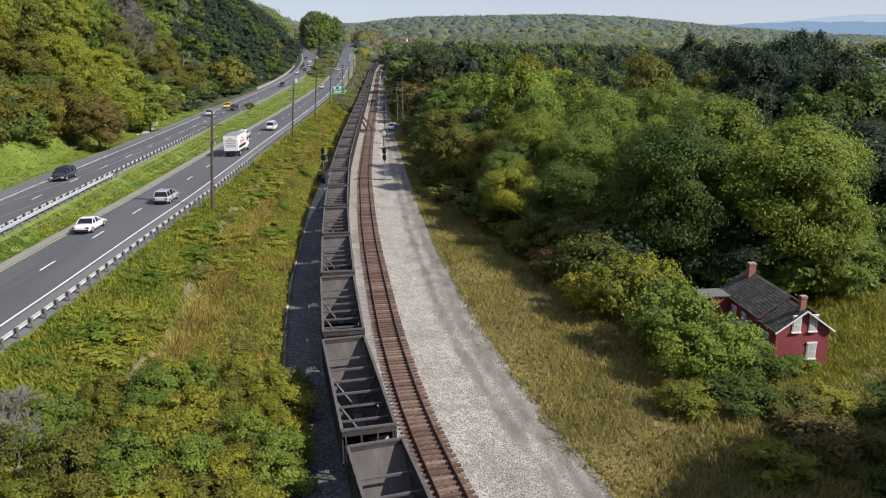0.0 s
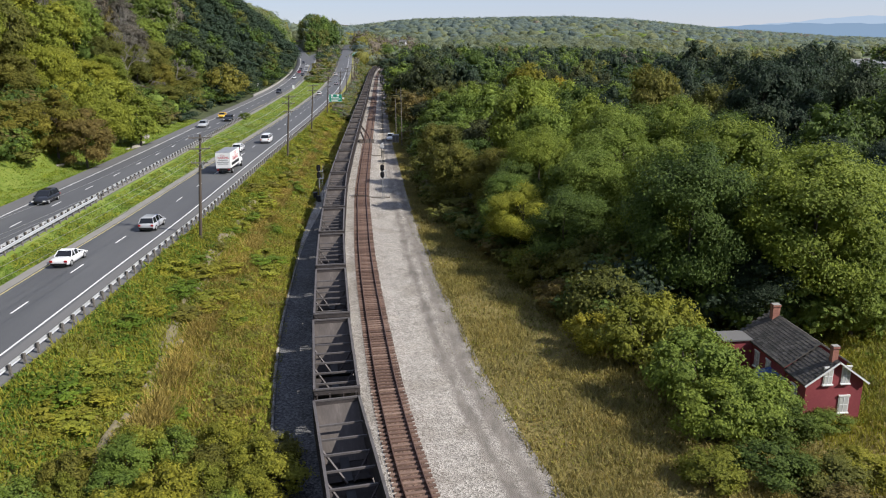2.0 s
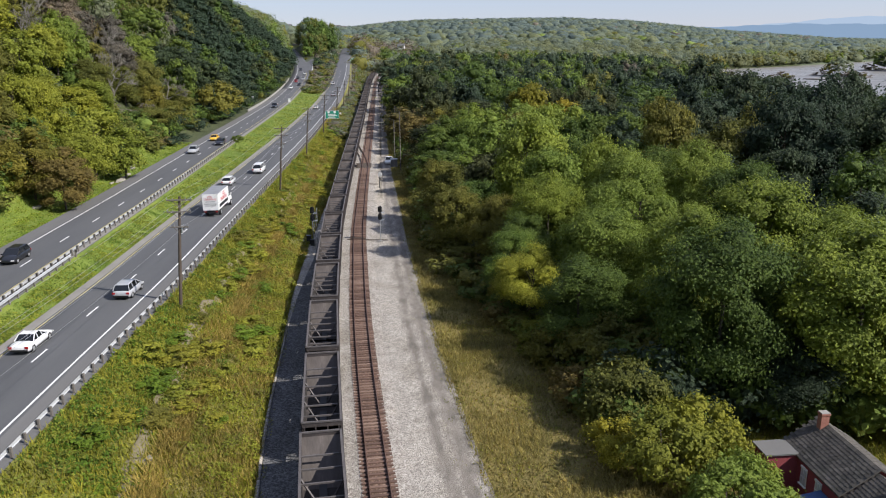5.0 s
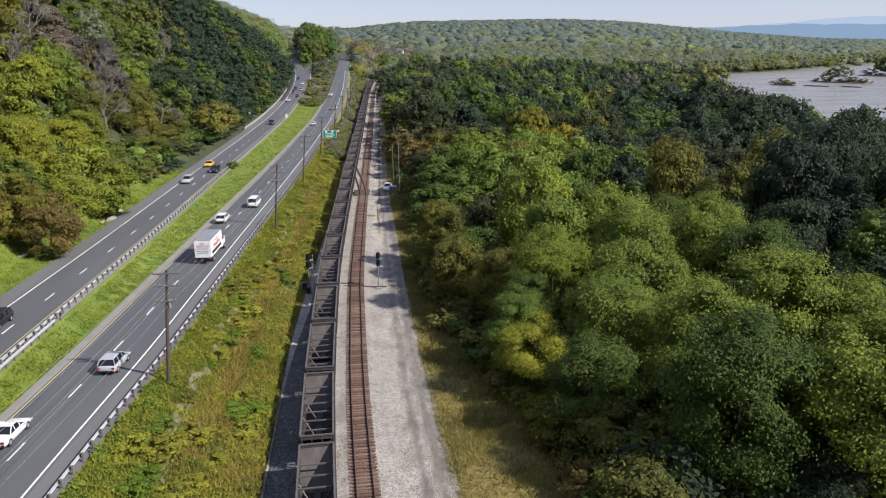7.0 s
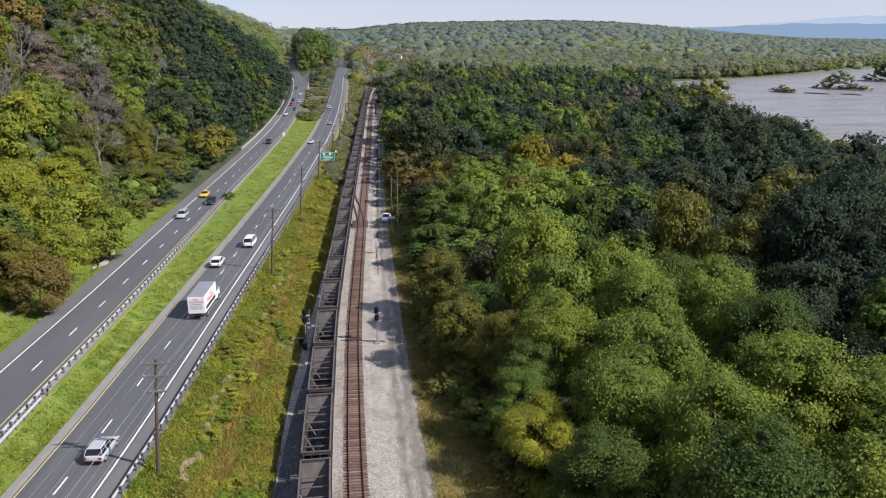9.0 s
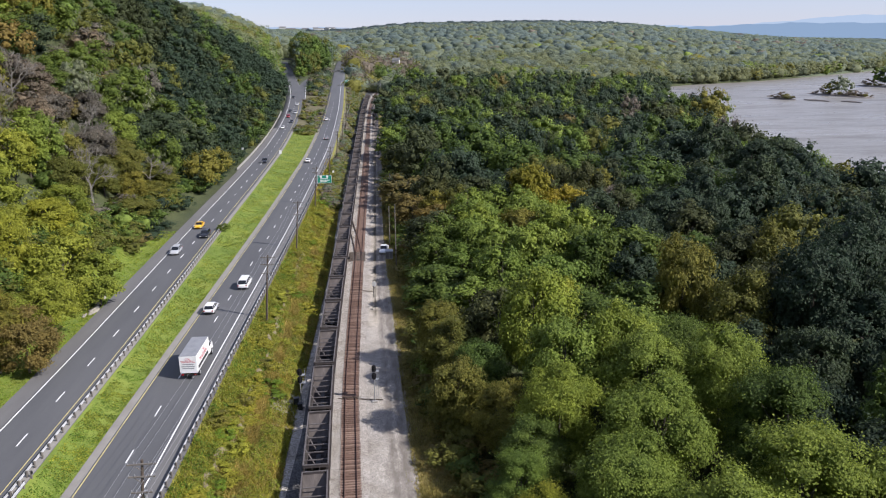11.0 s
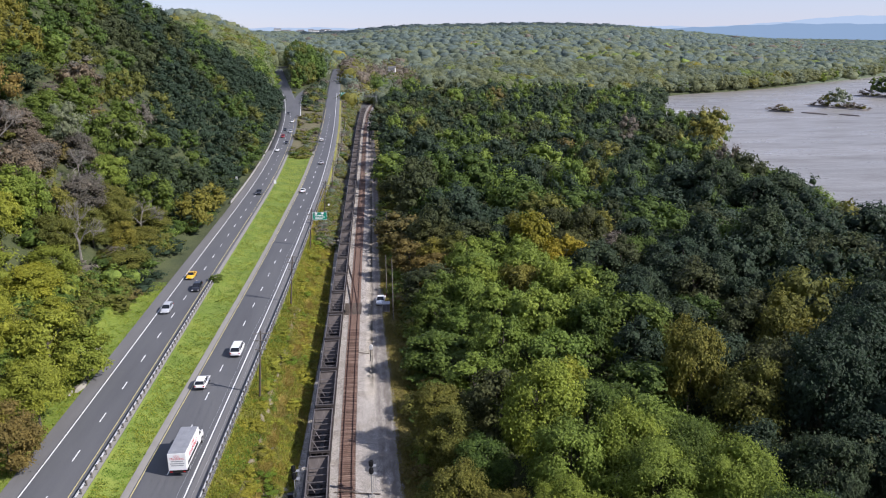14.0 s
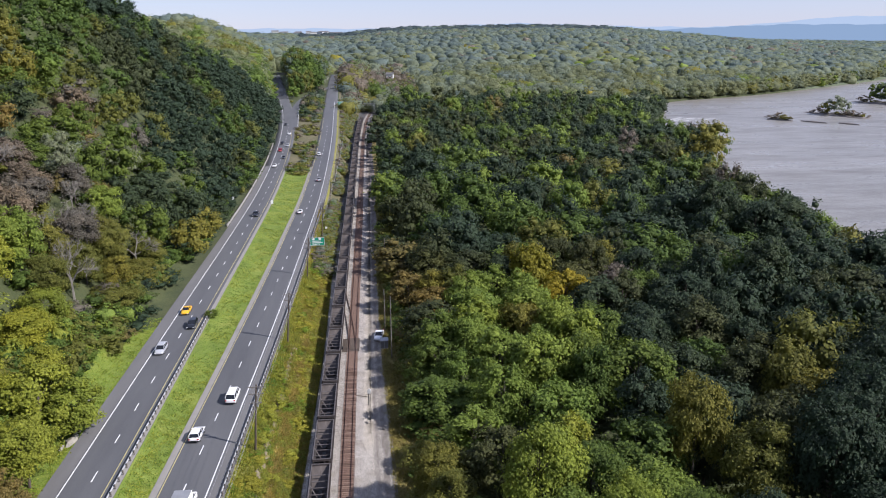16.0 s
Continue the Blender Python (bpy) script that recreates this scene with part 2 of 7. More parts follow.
M["hopper_rim"] = two_scale("hopper_rim", [(0.28, (0.065, 0.057, 0.055)), (0.7, (0.15, 0.135, 0.13))], 0.8, 6, 0.7, 0.2, bump=0, local=True)
M["brick_red"] = two_scale("brick_red", [(0.25, (0.176, 0.028, 0.036)), (0.55, (0.248, 0.048, 0.056)), (0.8, (0.320, 0.088, 0.088))], 0.35, 5, 0.9, weight=0.4, bump=0.25, dist=0.02)
M["brick_chimney"] = two_scale("brick_chimney", [(0.3, (0.2, 0.07, 0.05)), (0.7, (0.42, 0.2, 0.15))], 2, 9, 0.9, bump=0.3)
M["shingle"] = two_scale("shingle", [(0.28, (0.036, 0.034, 0.032)), (0.55, (0.080, 0.074, 0.068)), (0.8, (0.160, 0.148, 0.132))], 0.7, 7, 0.9, weight=0.5, bump=0.3)
M["glass_dark"] = Nodes("glass_dark", 0.08).colour((0.012, 0.014, 0.017))
M["pane"] = Nodes("pane", 0.15).colour((0.2, 0.21, 0.22))
M["tail_red"] = Nodes("tail_red", 0.3).colour((0.35, 0.01, 0.012))
M["lamp_clear"] = Nodes("lamp_clear", 0.2).colour((0.7, 0.7, 0.68))
M["red_letter"] = two_scale("red_letter", [(0.3, (0.5, 0.015, 0.03)), (0.7, (0.6, 0.03, 0.045))], 1, 6, 0.5, bump=0)
M["tarp_blue"] = two_scale("tarp_blue", [(0.3, (0.03, 0.06, 0.16)), (0.7, (0.06, 0.12, 0.28))], 1, 6, 0.6)
M["far_wall"] = two_scale("far_wall", [(0.3, (0.4, 0.4, 0.39)), (0.7, (0.55, 0.55, 0.53))], 0.6, 6, 0.8, bump=0)
M["concrete"] = two_scale("concrete", [(0.3, (0.225, 0.214, 0.195)), (0.7, (0.345, 0.330, 0.307))], 0.6, 6, 0.9)


def paint(name, c):
    k = Nodes(name, 0.28)
    k.bsdf.inputs["Coat Weight"].default_value = 0.5
    n = k.noise(k.local(), 3, 3)
    return k.colour(k.mix(tuple(v * 0.85 for v in c), c, n))


def water_material():
    k = Nodes("river_water", 0.34)
    p = k.place((0.25, 1, 1))
    a, b, st = k.noise(p, 0.02, 4), k.noise(k.place((1, 0.6, 1)), 0.3, 6, 0.7), k.noise(p, 0.09, 5, 0.7)
    c = k.ramp(a, [(0.3, (0.18, 0.168, 0.145)), (0.7, (0.25, 0.235, 0.21))])
    c = k.mix(c, k.ramp(st, [(0.32, (0.72, 0.72, 0.72)), (0.5, (1, 1, 1)), (0.72, (1.15, 1.15, 1.15))]), 1.0, "MULTIPLY")
    k.link(k.ramp(st, [(0.35, (0.45, 0.45, 0.45)), (0.65, (0.25, 0.25, 0.25))]), k.bsdf.inputs["Roughness"])
    k.bump(b, 0.8, 0.6)
    return k.colour(c)


M["water"] = water_material()


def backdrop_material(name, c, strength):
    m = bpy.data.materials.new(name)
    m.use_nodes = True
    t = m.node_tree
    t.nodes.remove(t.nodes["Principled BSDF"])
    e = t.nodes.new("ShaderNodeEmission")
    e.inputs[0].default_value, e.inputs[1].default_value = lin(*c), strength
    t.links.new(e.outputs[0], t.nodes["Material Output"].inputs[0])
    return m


# haze blue for the ridges, given off as their own glow
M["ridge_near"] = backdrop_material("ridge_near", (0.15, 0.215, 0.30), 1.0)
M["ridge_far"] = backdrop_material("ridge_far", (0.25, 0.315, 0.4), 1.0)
# coal-blackened steel, coloured darker still for the shade inside the wagon
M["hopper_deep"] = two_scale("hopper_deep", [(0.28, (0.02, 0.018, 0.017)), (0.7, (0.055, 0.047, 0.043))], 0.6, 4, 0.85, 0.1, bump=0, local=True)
M["apron"] = apron_material()
M["earth"] = two_scale("earth", [(0.25, (0.12, 0.1, 0.058)), (0.55, (0.2, 0.17, 0.1)), (0.8, (0.3, 0.26, 0.17))], 0.5, 5, 0.95, weight=0.5, bump=0.8, dist=0.06)
M["pale_dirt"] = stones("pale_dirt", (0.2, 0.18, 0.15), (0.33, 0.305, 0.265), (0.5, 0.465, 0.41), 6.0)

# ---- mesh tools ----
class Shape:
    """Vertices and faces gathered for one mesh."""
    def __init__(self):
        self.v, self.f = [], []

    def add(self, verts, faces, m=None):
        o = len(self.v)
        self.v += [tuple(m @ Vector(p)) for p in verts] if m is not None else [tuple(p) for p in verts]
        self.f += [tuple(i + o for i in fc) for fc in faces]
        return self

    def box(self, c, s, m=None):
        x, y, z = (d / 2 for d in s)
        vs = [(c[0] + i * x, c[1] + j * y, c[2] + k * z) for k in (-1, 1) for j in (-1, 1) for i in (-1, 1)]
        return self.add(vs, [(0, 2, 3, 1), (4, 5, 7, 6), (0, 1, 5, 4), (2, 6, 7, 3), (0, 4, 6, 2), (1, 3, 7, 5)], m)

    def tube(self, a, b, r0, r1=None, n=8, caps=True):
        a, b = Vector(a), Vector(b)
        r1 = r0 if r1 is None else r1
        q = (b - a).to_track_quat("Z", "Y")
        ring = [Vector((math.cos(2 * math.pi * i / n), math.sin(2 * math.pi * i / n), 0)) for i in range(n)]
        vs = [a + q @ (p * r0) for p in ring] + [b + q @ (p * r1) for p in ring]
        fs = [(i, (i + 1) % n, n + (i + 1) % n, n + i) for i in range(n)]
        if caps:
            fs += [tuple(range(n - 1, -1, -1)), tuple(range(n, 2 * n))]
        return self.add(vs, fs)

    def beam(self, a, b, w, h):
        a, b = Vector(a), Vector(b)
        q = (b - a).to_track_quat("Y", "Z")
        return self.box((0, (b - a).length / 2, 0), (w, (b - a).length, h), Matrix.Translation(a) @ q.to_matrix().to_4x4())

    def prism(self, poly, x0, x1):
        """A polygon in y, z drawn out along x."""
        n = len(poly)
        vs = [(x0, y, z) for y, z in poly] + [(x1, y, z) for y, z in poly]
        fs = [(i, n + i, n + (i + 1) % n, (i + 1) % n) for i in range(n)]
        return self.add(vs, fs + [tuple(range(n)), tuple(range(2 * n - 1, n - 1, -1))])

    def mesh(self, name, mat, smooth=False):
        me = bpy.data.meshes.new(name)
        me.from_pydata(self.v, [], self.f)
        me.materials.append(mat)
        bm = bmesh.new()
        bm.from_mesh(me)
        bmesh.ops.recalc_face_normals(bm, faces=bm.faces)
        bm.to_mesh(me)
        bm.free()
        if smooth:
            me.shade_smooth()
        return me


def part(name, shape, mat, parent=None, label="", smooth=False):
    """Links a shape (or a finished mesh) as one mesh object under a thing."""
    me = shape.mesh(name, mat, smooth) if isinstance(shape, Shape) else shape
    ob = new(name, me)
    ob.parent = parent
    return tagged(ob, label) if label else ob


def thing(name, label, category, m=None, group="", kind=""):
    ob = new(name)
    ob.empty_display_size = 0.3
    if m is not None:
        ob.matrix_basis = m
    return tagged(ob, label, category, group, kind)


def big_mesh(name, verts, quads, mats, index=None):
    """A large mesh from arrays."""
    me = bpy.data.meshes.new(name)
    me.vertices.add(len(verts))
    me.vertices.foreach_set("co", np.asarray(verts, np.float32).ravel())
    me.loops.add(len(quads) * 4)
    me.loops.foreach_set("vertex_index", np.asarray(quads, np.int32).ravel())
    me.polygons.add(len(quads))
    me.polygons.foreach_set("loop_start", np.arange(0, len(quads) * 4, 4, dtype=np.int32))
    for m in mats:
        me.materials.append(m)
    if index is not None:
        me.polygons.foreach_set("material_index", np.asarray(index, np.int32))
    me.update(calc_edges=True)
    me.validate()
    return me


# ---- plan: lines of the valley, x and z along y ----
def line(*pts):
    ys, vs = np.array([p[0] for p in pts], float), np.array([p[1] for p in pts], float)
    sl = np.gradient(vs, ys)

    def exact(y):
        i = np.clip(np.searchsorted(ys, y) - 1, 0, len(ys) - 2)
        h = ys[i + 1] - ys[i]
        t = (y - ys[i]) / h
        tc = np.clip(t, 0, 1)
        r = ((2 * tc**3 - 3 * tc**2 + 1) * vs[i] + (tc**3 - 2 * tc**2 + tc) * h * sl[i]
             + (3 * tc**2 - 2 * tc**3) * vs[i + 1] + (tc**3 - tc**2) * h * sl[i + 1])
        return r + np.where(t < 0, t * h * sl[0], 0) + np.where(t > 1, (t - 1) * h * sl[-1], 0)
    table = exact(np.arange(-300.0, 5001.0)).tolist()

    def at(y):
        k = min(max(float(y) + 300, 0), 5299.0)
        i = int(k)
        return table[i] + (table[i + 1] - table[i]) * (k - i)
    return at


track_x = line((-40, 24), (0, 10.8), (20, 6.2), (33.6, 3.6), (41, 2.4), (52, 1.2), (69.6, 0), (94, -1.2), (115, -1.75), (130, -2.05), (160, -1.95), (201, -1.5),
               (260, -0.7), (319, 0.1), (427, 1.4), (586, 4.0), (678, 7.5), (748, 14), (820, 27), (900, 50))
rail_z = line((-200, 0), (0, 0), (200, 0), (300, 0.2), (420, 0.8), (670, 2.6), (1000, 5), (5000, 8))
right_edge = line((-60, 20), (0, 16.5), (32, 12.5), (42, 10.6), (54, 9.0), (75, 7.6), (104, 6.5), (120, 6.2), (165, 5.8), (192, 5.4), (251, 5.6), (371, 7.3), (620, 11.7), (800, 30), (900, 56))
left_edge = line((-60, 8), (0, -1), (34, -5.6), (46, -7.0), (64, -8.7), (90, -9.7), (105, -10.1), (125, -9.9), (153, -9.2), (194, -8.3), (283, -8.3), (400, -7.0), (600, -4), (750, 4), (900, 36))
road_r = line((-150, -46), (0, -34.5), (60, -30.1), (75, -29.3), (97, -28.0), (119, -27.2), (152, -26.0), (175, -25.1), (196, -24.3), (240, -22.8), (273, -21.9), (299, -21.3),
              (333, -20.4), (380, -19.8), (450, -19.7), (520, -20.3), (600, -21.9), (750, -25), (930, -28.5), (1100, -28))
road_r_z = line((-200, 4.3), (0, 4.4), (100, 4.5), (300, 4.5), (350, 4.8), (420, 6.3), (520, 9.5), (674, 14.4), (930, 21.8), (1100, 24), (1600, 26))
road_l = line((-150, -44), (0, -41.5), (103, -40.8), (136, -40.2), (170, -40.0), (217, -39.8), (288, -39.2), (330, -39.0), (375, -39.4), (430, -40.6), (500, -43.6), (560, -47.6),
              (623, -53.5), (700, -63), (800, -76), (925, -92), (1100, -112))
road_l_z = line((-200, 5.6), (0, 5.8), (100, 6), (300, 6.0), (350, 6.2), (420, 7.3), (520, 10.3), (623, 13.7), (925, 22.3), (1100, 24), (1600, 27))
shore = line((-200, 160), (150, 150), (227, 152), (262, 157), (305, 160), (380, 168), (450, 180), (476, 216), (495, 224), (514, 216), (540, 202), (580, 214), (620, 232), (660, 255), (735, 292), (835, 325), (853, 345), (873, 392), (895, 444), (962, 554), (1045, 671), (1170, 837), (1356, 975), (1900, 1500), (2750, 1990), (3600, 3000), (5000, 4200))
wood_edge = line((-60, 40), (30, 31), (60, 27), (78, 20), (90, 15.5), (105, 14), (120, 12), (140, 11), (190, 11), (250, 9), (320, 9.8), (400, 10.8), (620, 15), (760, 33), (900, 62))


def far_hill(x, y):
    """Rolling high ground beyond the valley."""
    r = x / np.maximum(y, 1)
    side = np.interp(r, [-0.6, -0.2, -0.1, -0.03, 0.05, 0.25, 0.34, 0.45, 0.55, 0.7], [0.8, 0.72, 0.66, 0.62, 0.84, 0.9, 0.8, 0.5, 0.2, 0.1])
    rise = np.interp(y, [700, 950, 1300, 1650, 2100, 2500, 3200, 4800], [0, 0.1, 0.36, 0.68, 0.85, 1.0, 0.7, 0.4])
    return 92 * rise * side + 62 * np.exp(-((x + 250) / 120) ** 2 - ((y - 1160) / 190) ** 2)


def hill_z(d, y):
    """The wooded hillside, d metres out from the left carriageway's verge."""
    top = np.interp(y, [-200, 0, 350, 450, 500, 545, 570, 623, 700, 850, 1000, 1400], [150, 160, 165, 125, 88, 62, 52, 40, 31, 26, 20, 6])
    k = np.clip(d, 0, None)
    raw = 0.86 * k + 0.002 * k * k
    return raw / (1 + (raw / top) ** 4) ** 0.25

# ---- ground sheet, river, distance ----
ZONES = ["wood_floor", "lawn", "bank", "meadow", "dirt", "far_ground", "scrubland"]


def section(y):
    """The valley's cross-section at y: x, z and the zone to the right of each point."""
    y = float(y)
    zr, zl, rz = float(road_r_z(y)), float(road_l_z(y)), float(rail_z(y))
    xl, xr = float(road_l(y)), float(road_r(y))
    le, re, we, sh = float(left_edge(y)), float(right_edge(y)), float(wood_edge(y)), float(shore(y))
    we = max(we, re + 1.5)
    sh = max(sh, we + 60)
    far = y > 950
    wf = 5 if far else 0
    rows = []
    v0 = xl - 8.2
    for d, zone in ((4200, 5), (1800, 5), (700, wf), (400, wf), (250, wf), (160, wf), (110, wf), (80, wf), (55, wf), (38, wf), (25, wf), (15, wf), (8, 1 if y < 195 else wf), (3, 1 if y < 205 else wf), (0, 1 if y < 205 else wf)):
        rows.append((v0 - d, zl - 0.25 + float(hill_z(d - 2.5, y)) + (float(far_hill(v0 - d, y)) if y > 700 else 0), zone))
    rows.append((xl - 6.5, zl - 0.06, 1))
    rows.append((xl + 4.5, zl - 0.06, 1))
    a, b = xl + 4.5, xr - 4.7
    rough = 1 if y < 420 else 6 if y < 640 else 0
    knoll = 15 * min(1, max(0, (y - 790) / 60)) * min(1, max(0, (1050 - y) / 120))
    rows[-1] = rows[-1][:2] + (rough,)
    for k in (0.3, 0.6):
        rows.append((a + (b - a) * k, zl + (zr - zl) * k - 0.45 * math.sin(math.pi * k) + knoll * (1.0 if k < 0.5 else 0.6), rough))
    rows.append((xr - 4.7, zr - 0.06, 1))
    rows.append((xr + 6.4, zr - 0.06, 2))
    rows.append((xr + 7.4, zr - 0.3, 2))
    slope = 2 if y < 330 else 6
    rows[-1] = rows[-1][:2] + (slope,)
    a = xr + 7.4
    for k, z in ((0.15, 0.86), (0.32, 0.68), (0.5, 0.46), (0.66, 0.27), (0.82, 0.11)):
        rows.append((a + (le - a) * k, rz - 0.2 + (zr - 0.3 - rz + 0.2) * z, slope))
    rows.append((le, rz - 0.2, 4))
    rows.append((re, rz - 0.25, 3))
    for k in (0.33, 0.66):
        rows.append((re + (we - re) * k, rz - 0.25 - 0.5 * k, 3))
    low = float(np.interp(y, [0, 60, 120, 300], [-2.3, -2.3, -1.6, -1.0])) + rz
    rows.append((we, rz - 0.8 if we - re < 10 else low + 0.3, 3 if y < 70 else wf))
    for k in (0.06, 0.15, 0.3, 0.5, 0.75, 0.94):
        x = we + (sh - 8 - we) * k
        rows.append((x, low + (-2.6 - low) * k + (float(far_hill(x, y)) * min(1, (1 - k) * 3) if y > 700 else 0), 3 if y < 66 and k < 0.2 else wf))
    rows.append((sh - 3, -2.8, wf))
    rows.append((sh + 1.5, -4.4, 4))
    rows.append((sh + 40, -7, 5))
    rows.append((sh + 4200, -7, 5))
    if y > 930:
        w = min(1, (y - 930) / 250)
        rows = [(x, z * (1 - w) + w * (8 + float(far_hill(x, y)) * min(1, max(0, (sh - x) / 160))) if x < sh - 20 else z, zone) for x, z, zone in rows]
    if y > 600:
        rows = [(x, z, 0 if zone in (1, 2, 3) and y > 640 or zone == 3 else zone) for x, z, zone in rows]
    return rows


SECTIONS = {}


def ground_z(x, y):
    k = round(y)
    if k not in SECTIONS:
        q = section(k)
        SECTIONS[k] = ([p[0] for p in q], [p[1] for p in q])
    return float(np.interp(x, *SECTIONS[k]))


ys = np.concatenate([np.arange(-240, 60, 6), np.arange(60, 400, 4), np.arange(400, 760, 9), np.arange(760, 1600, 35), np.arange(1600, 3000, 110), np.arange(3000, 4700, 300)])
sections = [section(y) for y in ys]
nc = len(sections[0])
gv = np.array([[(p[0], y, p[1]) for p in s] for s, y in zip(sections, ys)], float)
gq, gi = [], []
for r in range(len(ys) - 1):
    for c in range(nc - 1):
        a = r * nc + c
        gq.append((a, a + 1, a + nc + 1, a + nc))
        gi.append(sections[r][c][2])
ground = new("ground", big_mesh("ground", gv.reshape(-1, 3), gq, [M[z] for z in ZONES], gi))
tagged(ground, "uneven valley ground of grass, weeds and leaf litter", "ground", kind="structure")

river = Shape()
river.add([(120, -300, -4), (4900, -300, -4), (4900, 4700, -4), (120, 4700, -4)], [(0, 1, 2, 3)])
tagged(part("water", river, M["water"]), "wide grey-brown river with small riffles", "river", kind="structure")


def ribbon(name, cols, y0, y1, step, mat, zline, label, category, parent=None, kind="structure", skip=None):
    """A strip along the valley: cols are (x line, shift, height above the z line)."""
    yy = np.arange(y0, y1 + 0.1, step)
    vs = np.array([[(float(f(y)) + s, y, float(zline(y)) + h) for f, s, h in cols] for y in yy])
    n = len(cols)
    qs = [(r * n + c, r * n + c + 1, (r + 1) * n + c + 1, (r + 1) * n + c) for r in range(len(yy) - 1) for c in range(n - 1)]
    ob = new(name, big_mesh(name, vs.reshape(-1, 3), qs, [mat]))
    ob.parent = parent
    return tagged(ob, label, category, "", kind)


# carriageways, with shoulders, gutters and lines
for nm, rx, rz_, lo, hi, li, ri, lab in (("road_right", road_r, road_r_z, -4.75, 6.45, -3.45, 3.75, "two-lane grey asphalt carriageway beside the railway bank"),
                                        ("road_left", road_l, road_l_z, -6.6, 4.55, -3.7, 3.35, "two-lane grey asphalt carriageway under the wooded hill")):
    road = ribbon(nm, [(rx, lo, -0.1), (rx, lo, 0.0), (rx, li, 0.03), (rx, 0, 0.06), (rx, ri, 0.03), (rx, hi, 0.0), (rx, hi, -0.1)], -60, 1000, 4, M["asphalt"], rz_, lab, "road")
    right = nm == "road_right"
    if right:
        ribbon("gutter", [(rx, lo - 0.05, 0.03), (rx, lo + 0.1, 0.05), (rx, li - 0.25, 0.038)], -60, 420, 4, M["gutter"], rz_, "", "", road, "")
        ribbon("shoulder", [(rx, ri + 0.35, 0.035), (rx, hi - 0.02, 0.02)], -60, 420, 4, M["shoulder"], rz_, "", "", road, "")
    else:
        ribbon("gutter", [(rx, ri + 0.3, 0.035), (rx, hi, 0.03)], -60, 420, 4, M["gutter"], rz_, "", "", road, "")
        ribbon("shoulder", [(rx, lo + 0.02, 0.02), (rx, li - 0.3, 0.034)], -60, 420, 4, M["shoulder"], rz_, "", "", road, "")
    wl, yl = (ri, li) if right else (li, ri)
    ribbon("edge_line", [(rx, wl - 0.09, 0.045), (rx, wl + 0.09, 0.045)], -40, 700, 5, M["white_line"], rz_, "", "", road, "")
    if not right:
        yl -= 0.55
    ribbon("median_line", [(rx, yl - 0.06, 0.055), (rx, yl + 0.06, 0.055)], -40, 600, 5, M["yellow_line"], rz_, "", "", road, "")
    dash = None
    for k in range(46):
        y = (52.2 if right else 54.9) + 11.15 * k + 0.0006 * k * k
        s = Shape()
        pts = []
        for j in range(2):
            yy = y + 2.9 * j
            z = float(rz_(yy)) + 0.068
            pts += [(float(rx(yy)) - 0.085, yy, z), (float(rx(yy)) + 0.085, yy, z)]
        s.add(pts, [(0, 1, 3, 2)])
        part("lane_dash", s, M["white_line"], road)

# slip road leaving the left carriageway
slip_x = line((540, -42.5), (600, -46.5), (640, -49), (690, -49.5), (750, -44), (800, -34), (830, -24))
slip_z = line((540, 10.9), (600, 13.1), (690, 15.5), (830, 20))
slip = ribbon("slip_road", [(slip_x, -3.2, 0.12), (slip_x, 3.2, 0.12)], 540, 826, 6, M["asphalt"], slip_z, "narrow asphalt slip road curving off the carriageway", "road")
ribbon("edge_line", [(slip_x, 2.7, 0.15), (slip_x, 2.95, 0.15)], 545, 820, 6, M["white_line"], slip_z, "", "", slip, "")

# gravel of the railway
# the wagons' shadow is part of this strip's dark colour
yard = ribbon("gravel_yard", [(left_edge, 0.0, -0.16), (track_x, -6.9, -0.15), (track_x, -5.7, 0.012), (track_x, -2.7, 0.015)], -30, 736, 3, M["shaded_gravel"], rail_z, "gravel strip coloured dark for the train's shadow", "gravel")
bed = ribbon("ballast_bed", [(track_x, -2.75, 0.0), (track_x, -2.3, 0.0), (track_x, -2.0, -0.05), (track_x, -1.5, 0.0), (track_x, 1.5, 0.0), (track_x, 2.3, -0.16)], -30, 736, 3, M["ballast"], rail_z,
             "pale crushed-stone ballast under two tracks", "ballast")
ribbon("rusty_ballast", [(track_x, -1.15, 0.012), (track_x, 1.15, 0.012)], -30, 736, 3, M["ballast_rust"], rail_z, "", "", bed, "")
WEAR = (0.0, 0.05, 0.12, 0.5, 0.3, 0.55, 0.36, 0.42)
apron = ribbon("gravel_apron", [(track_x, 2.2, -0.18), (track_x, 4.2, -0.17), (right_edge, -3.6, -0.18), (right_edge, -2.6, -0.2), (right_edge, -1.9, -0.17), (right_edge, -1.1, -0.21), (right_edge, -0.5, -0.19), (right_edge, 0.3, -0.22)],
               -30, 736, 3, M["apron"], rail_z, "pale gravel strip with a worn service track along it", "gravel")
wear = apron.data.attributes.new("wear", "FLOAT", "POINT")
wear.data.foreach_set("value", np.tile(np.array(WEAR, np.float32), len(apron.data.vertices) // len(WEAR)))

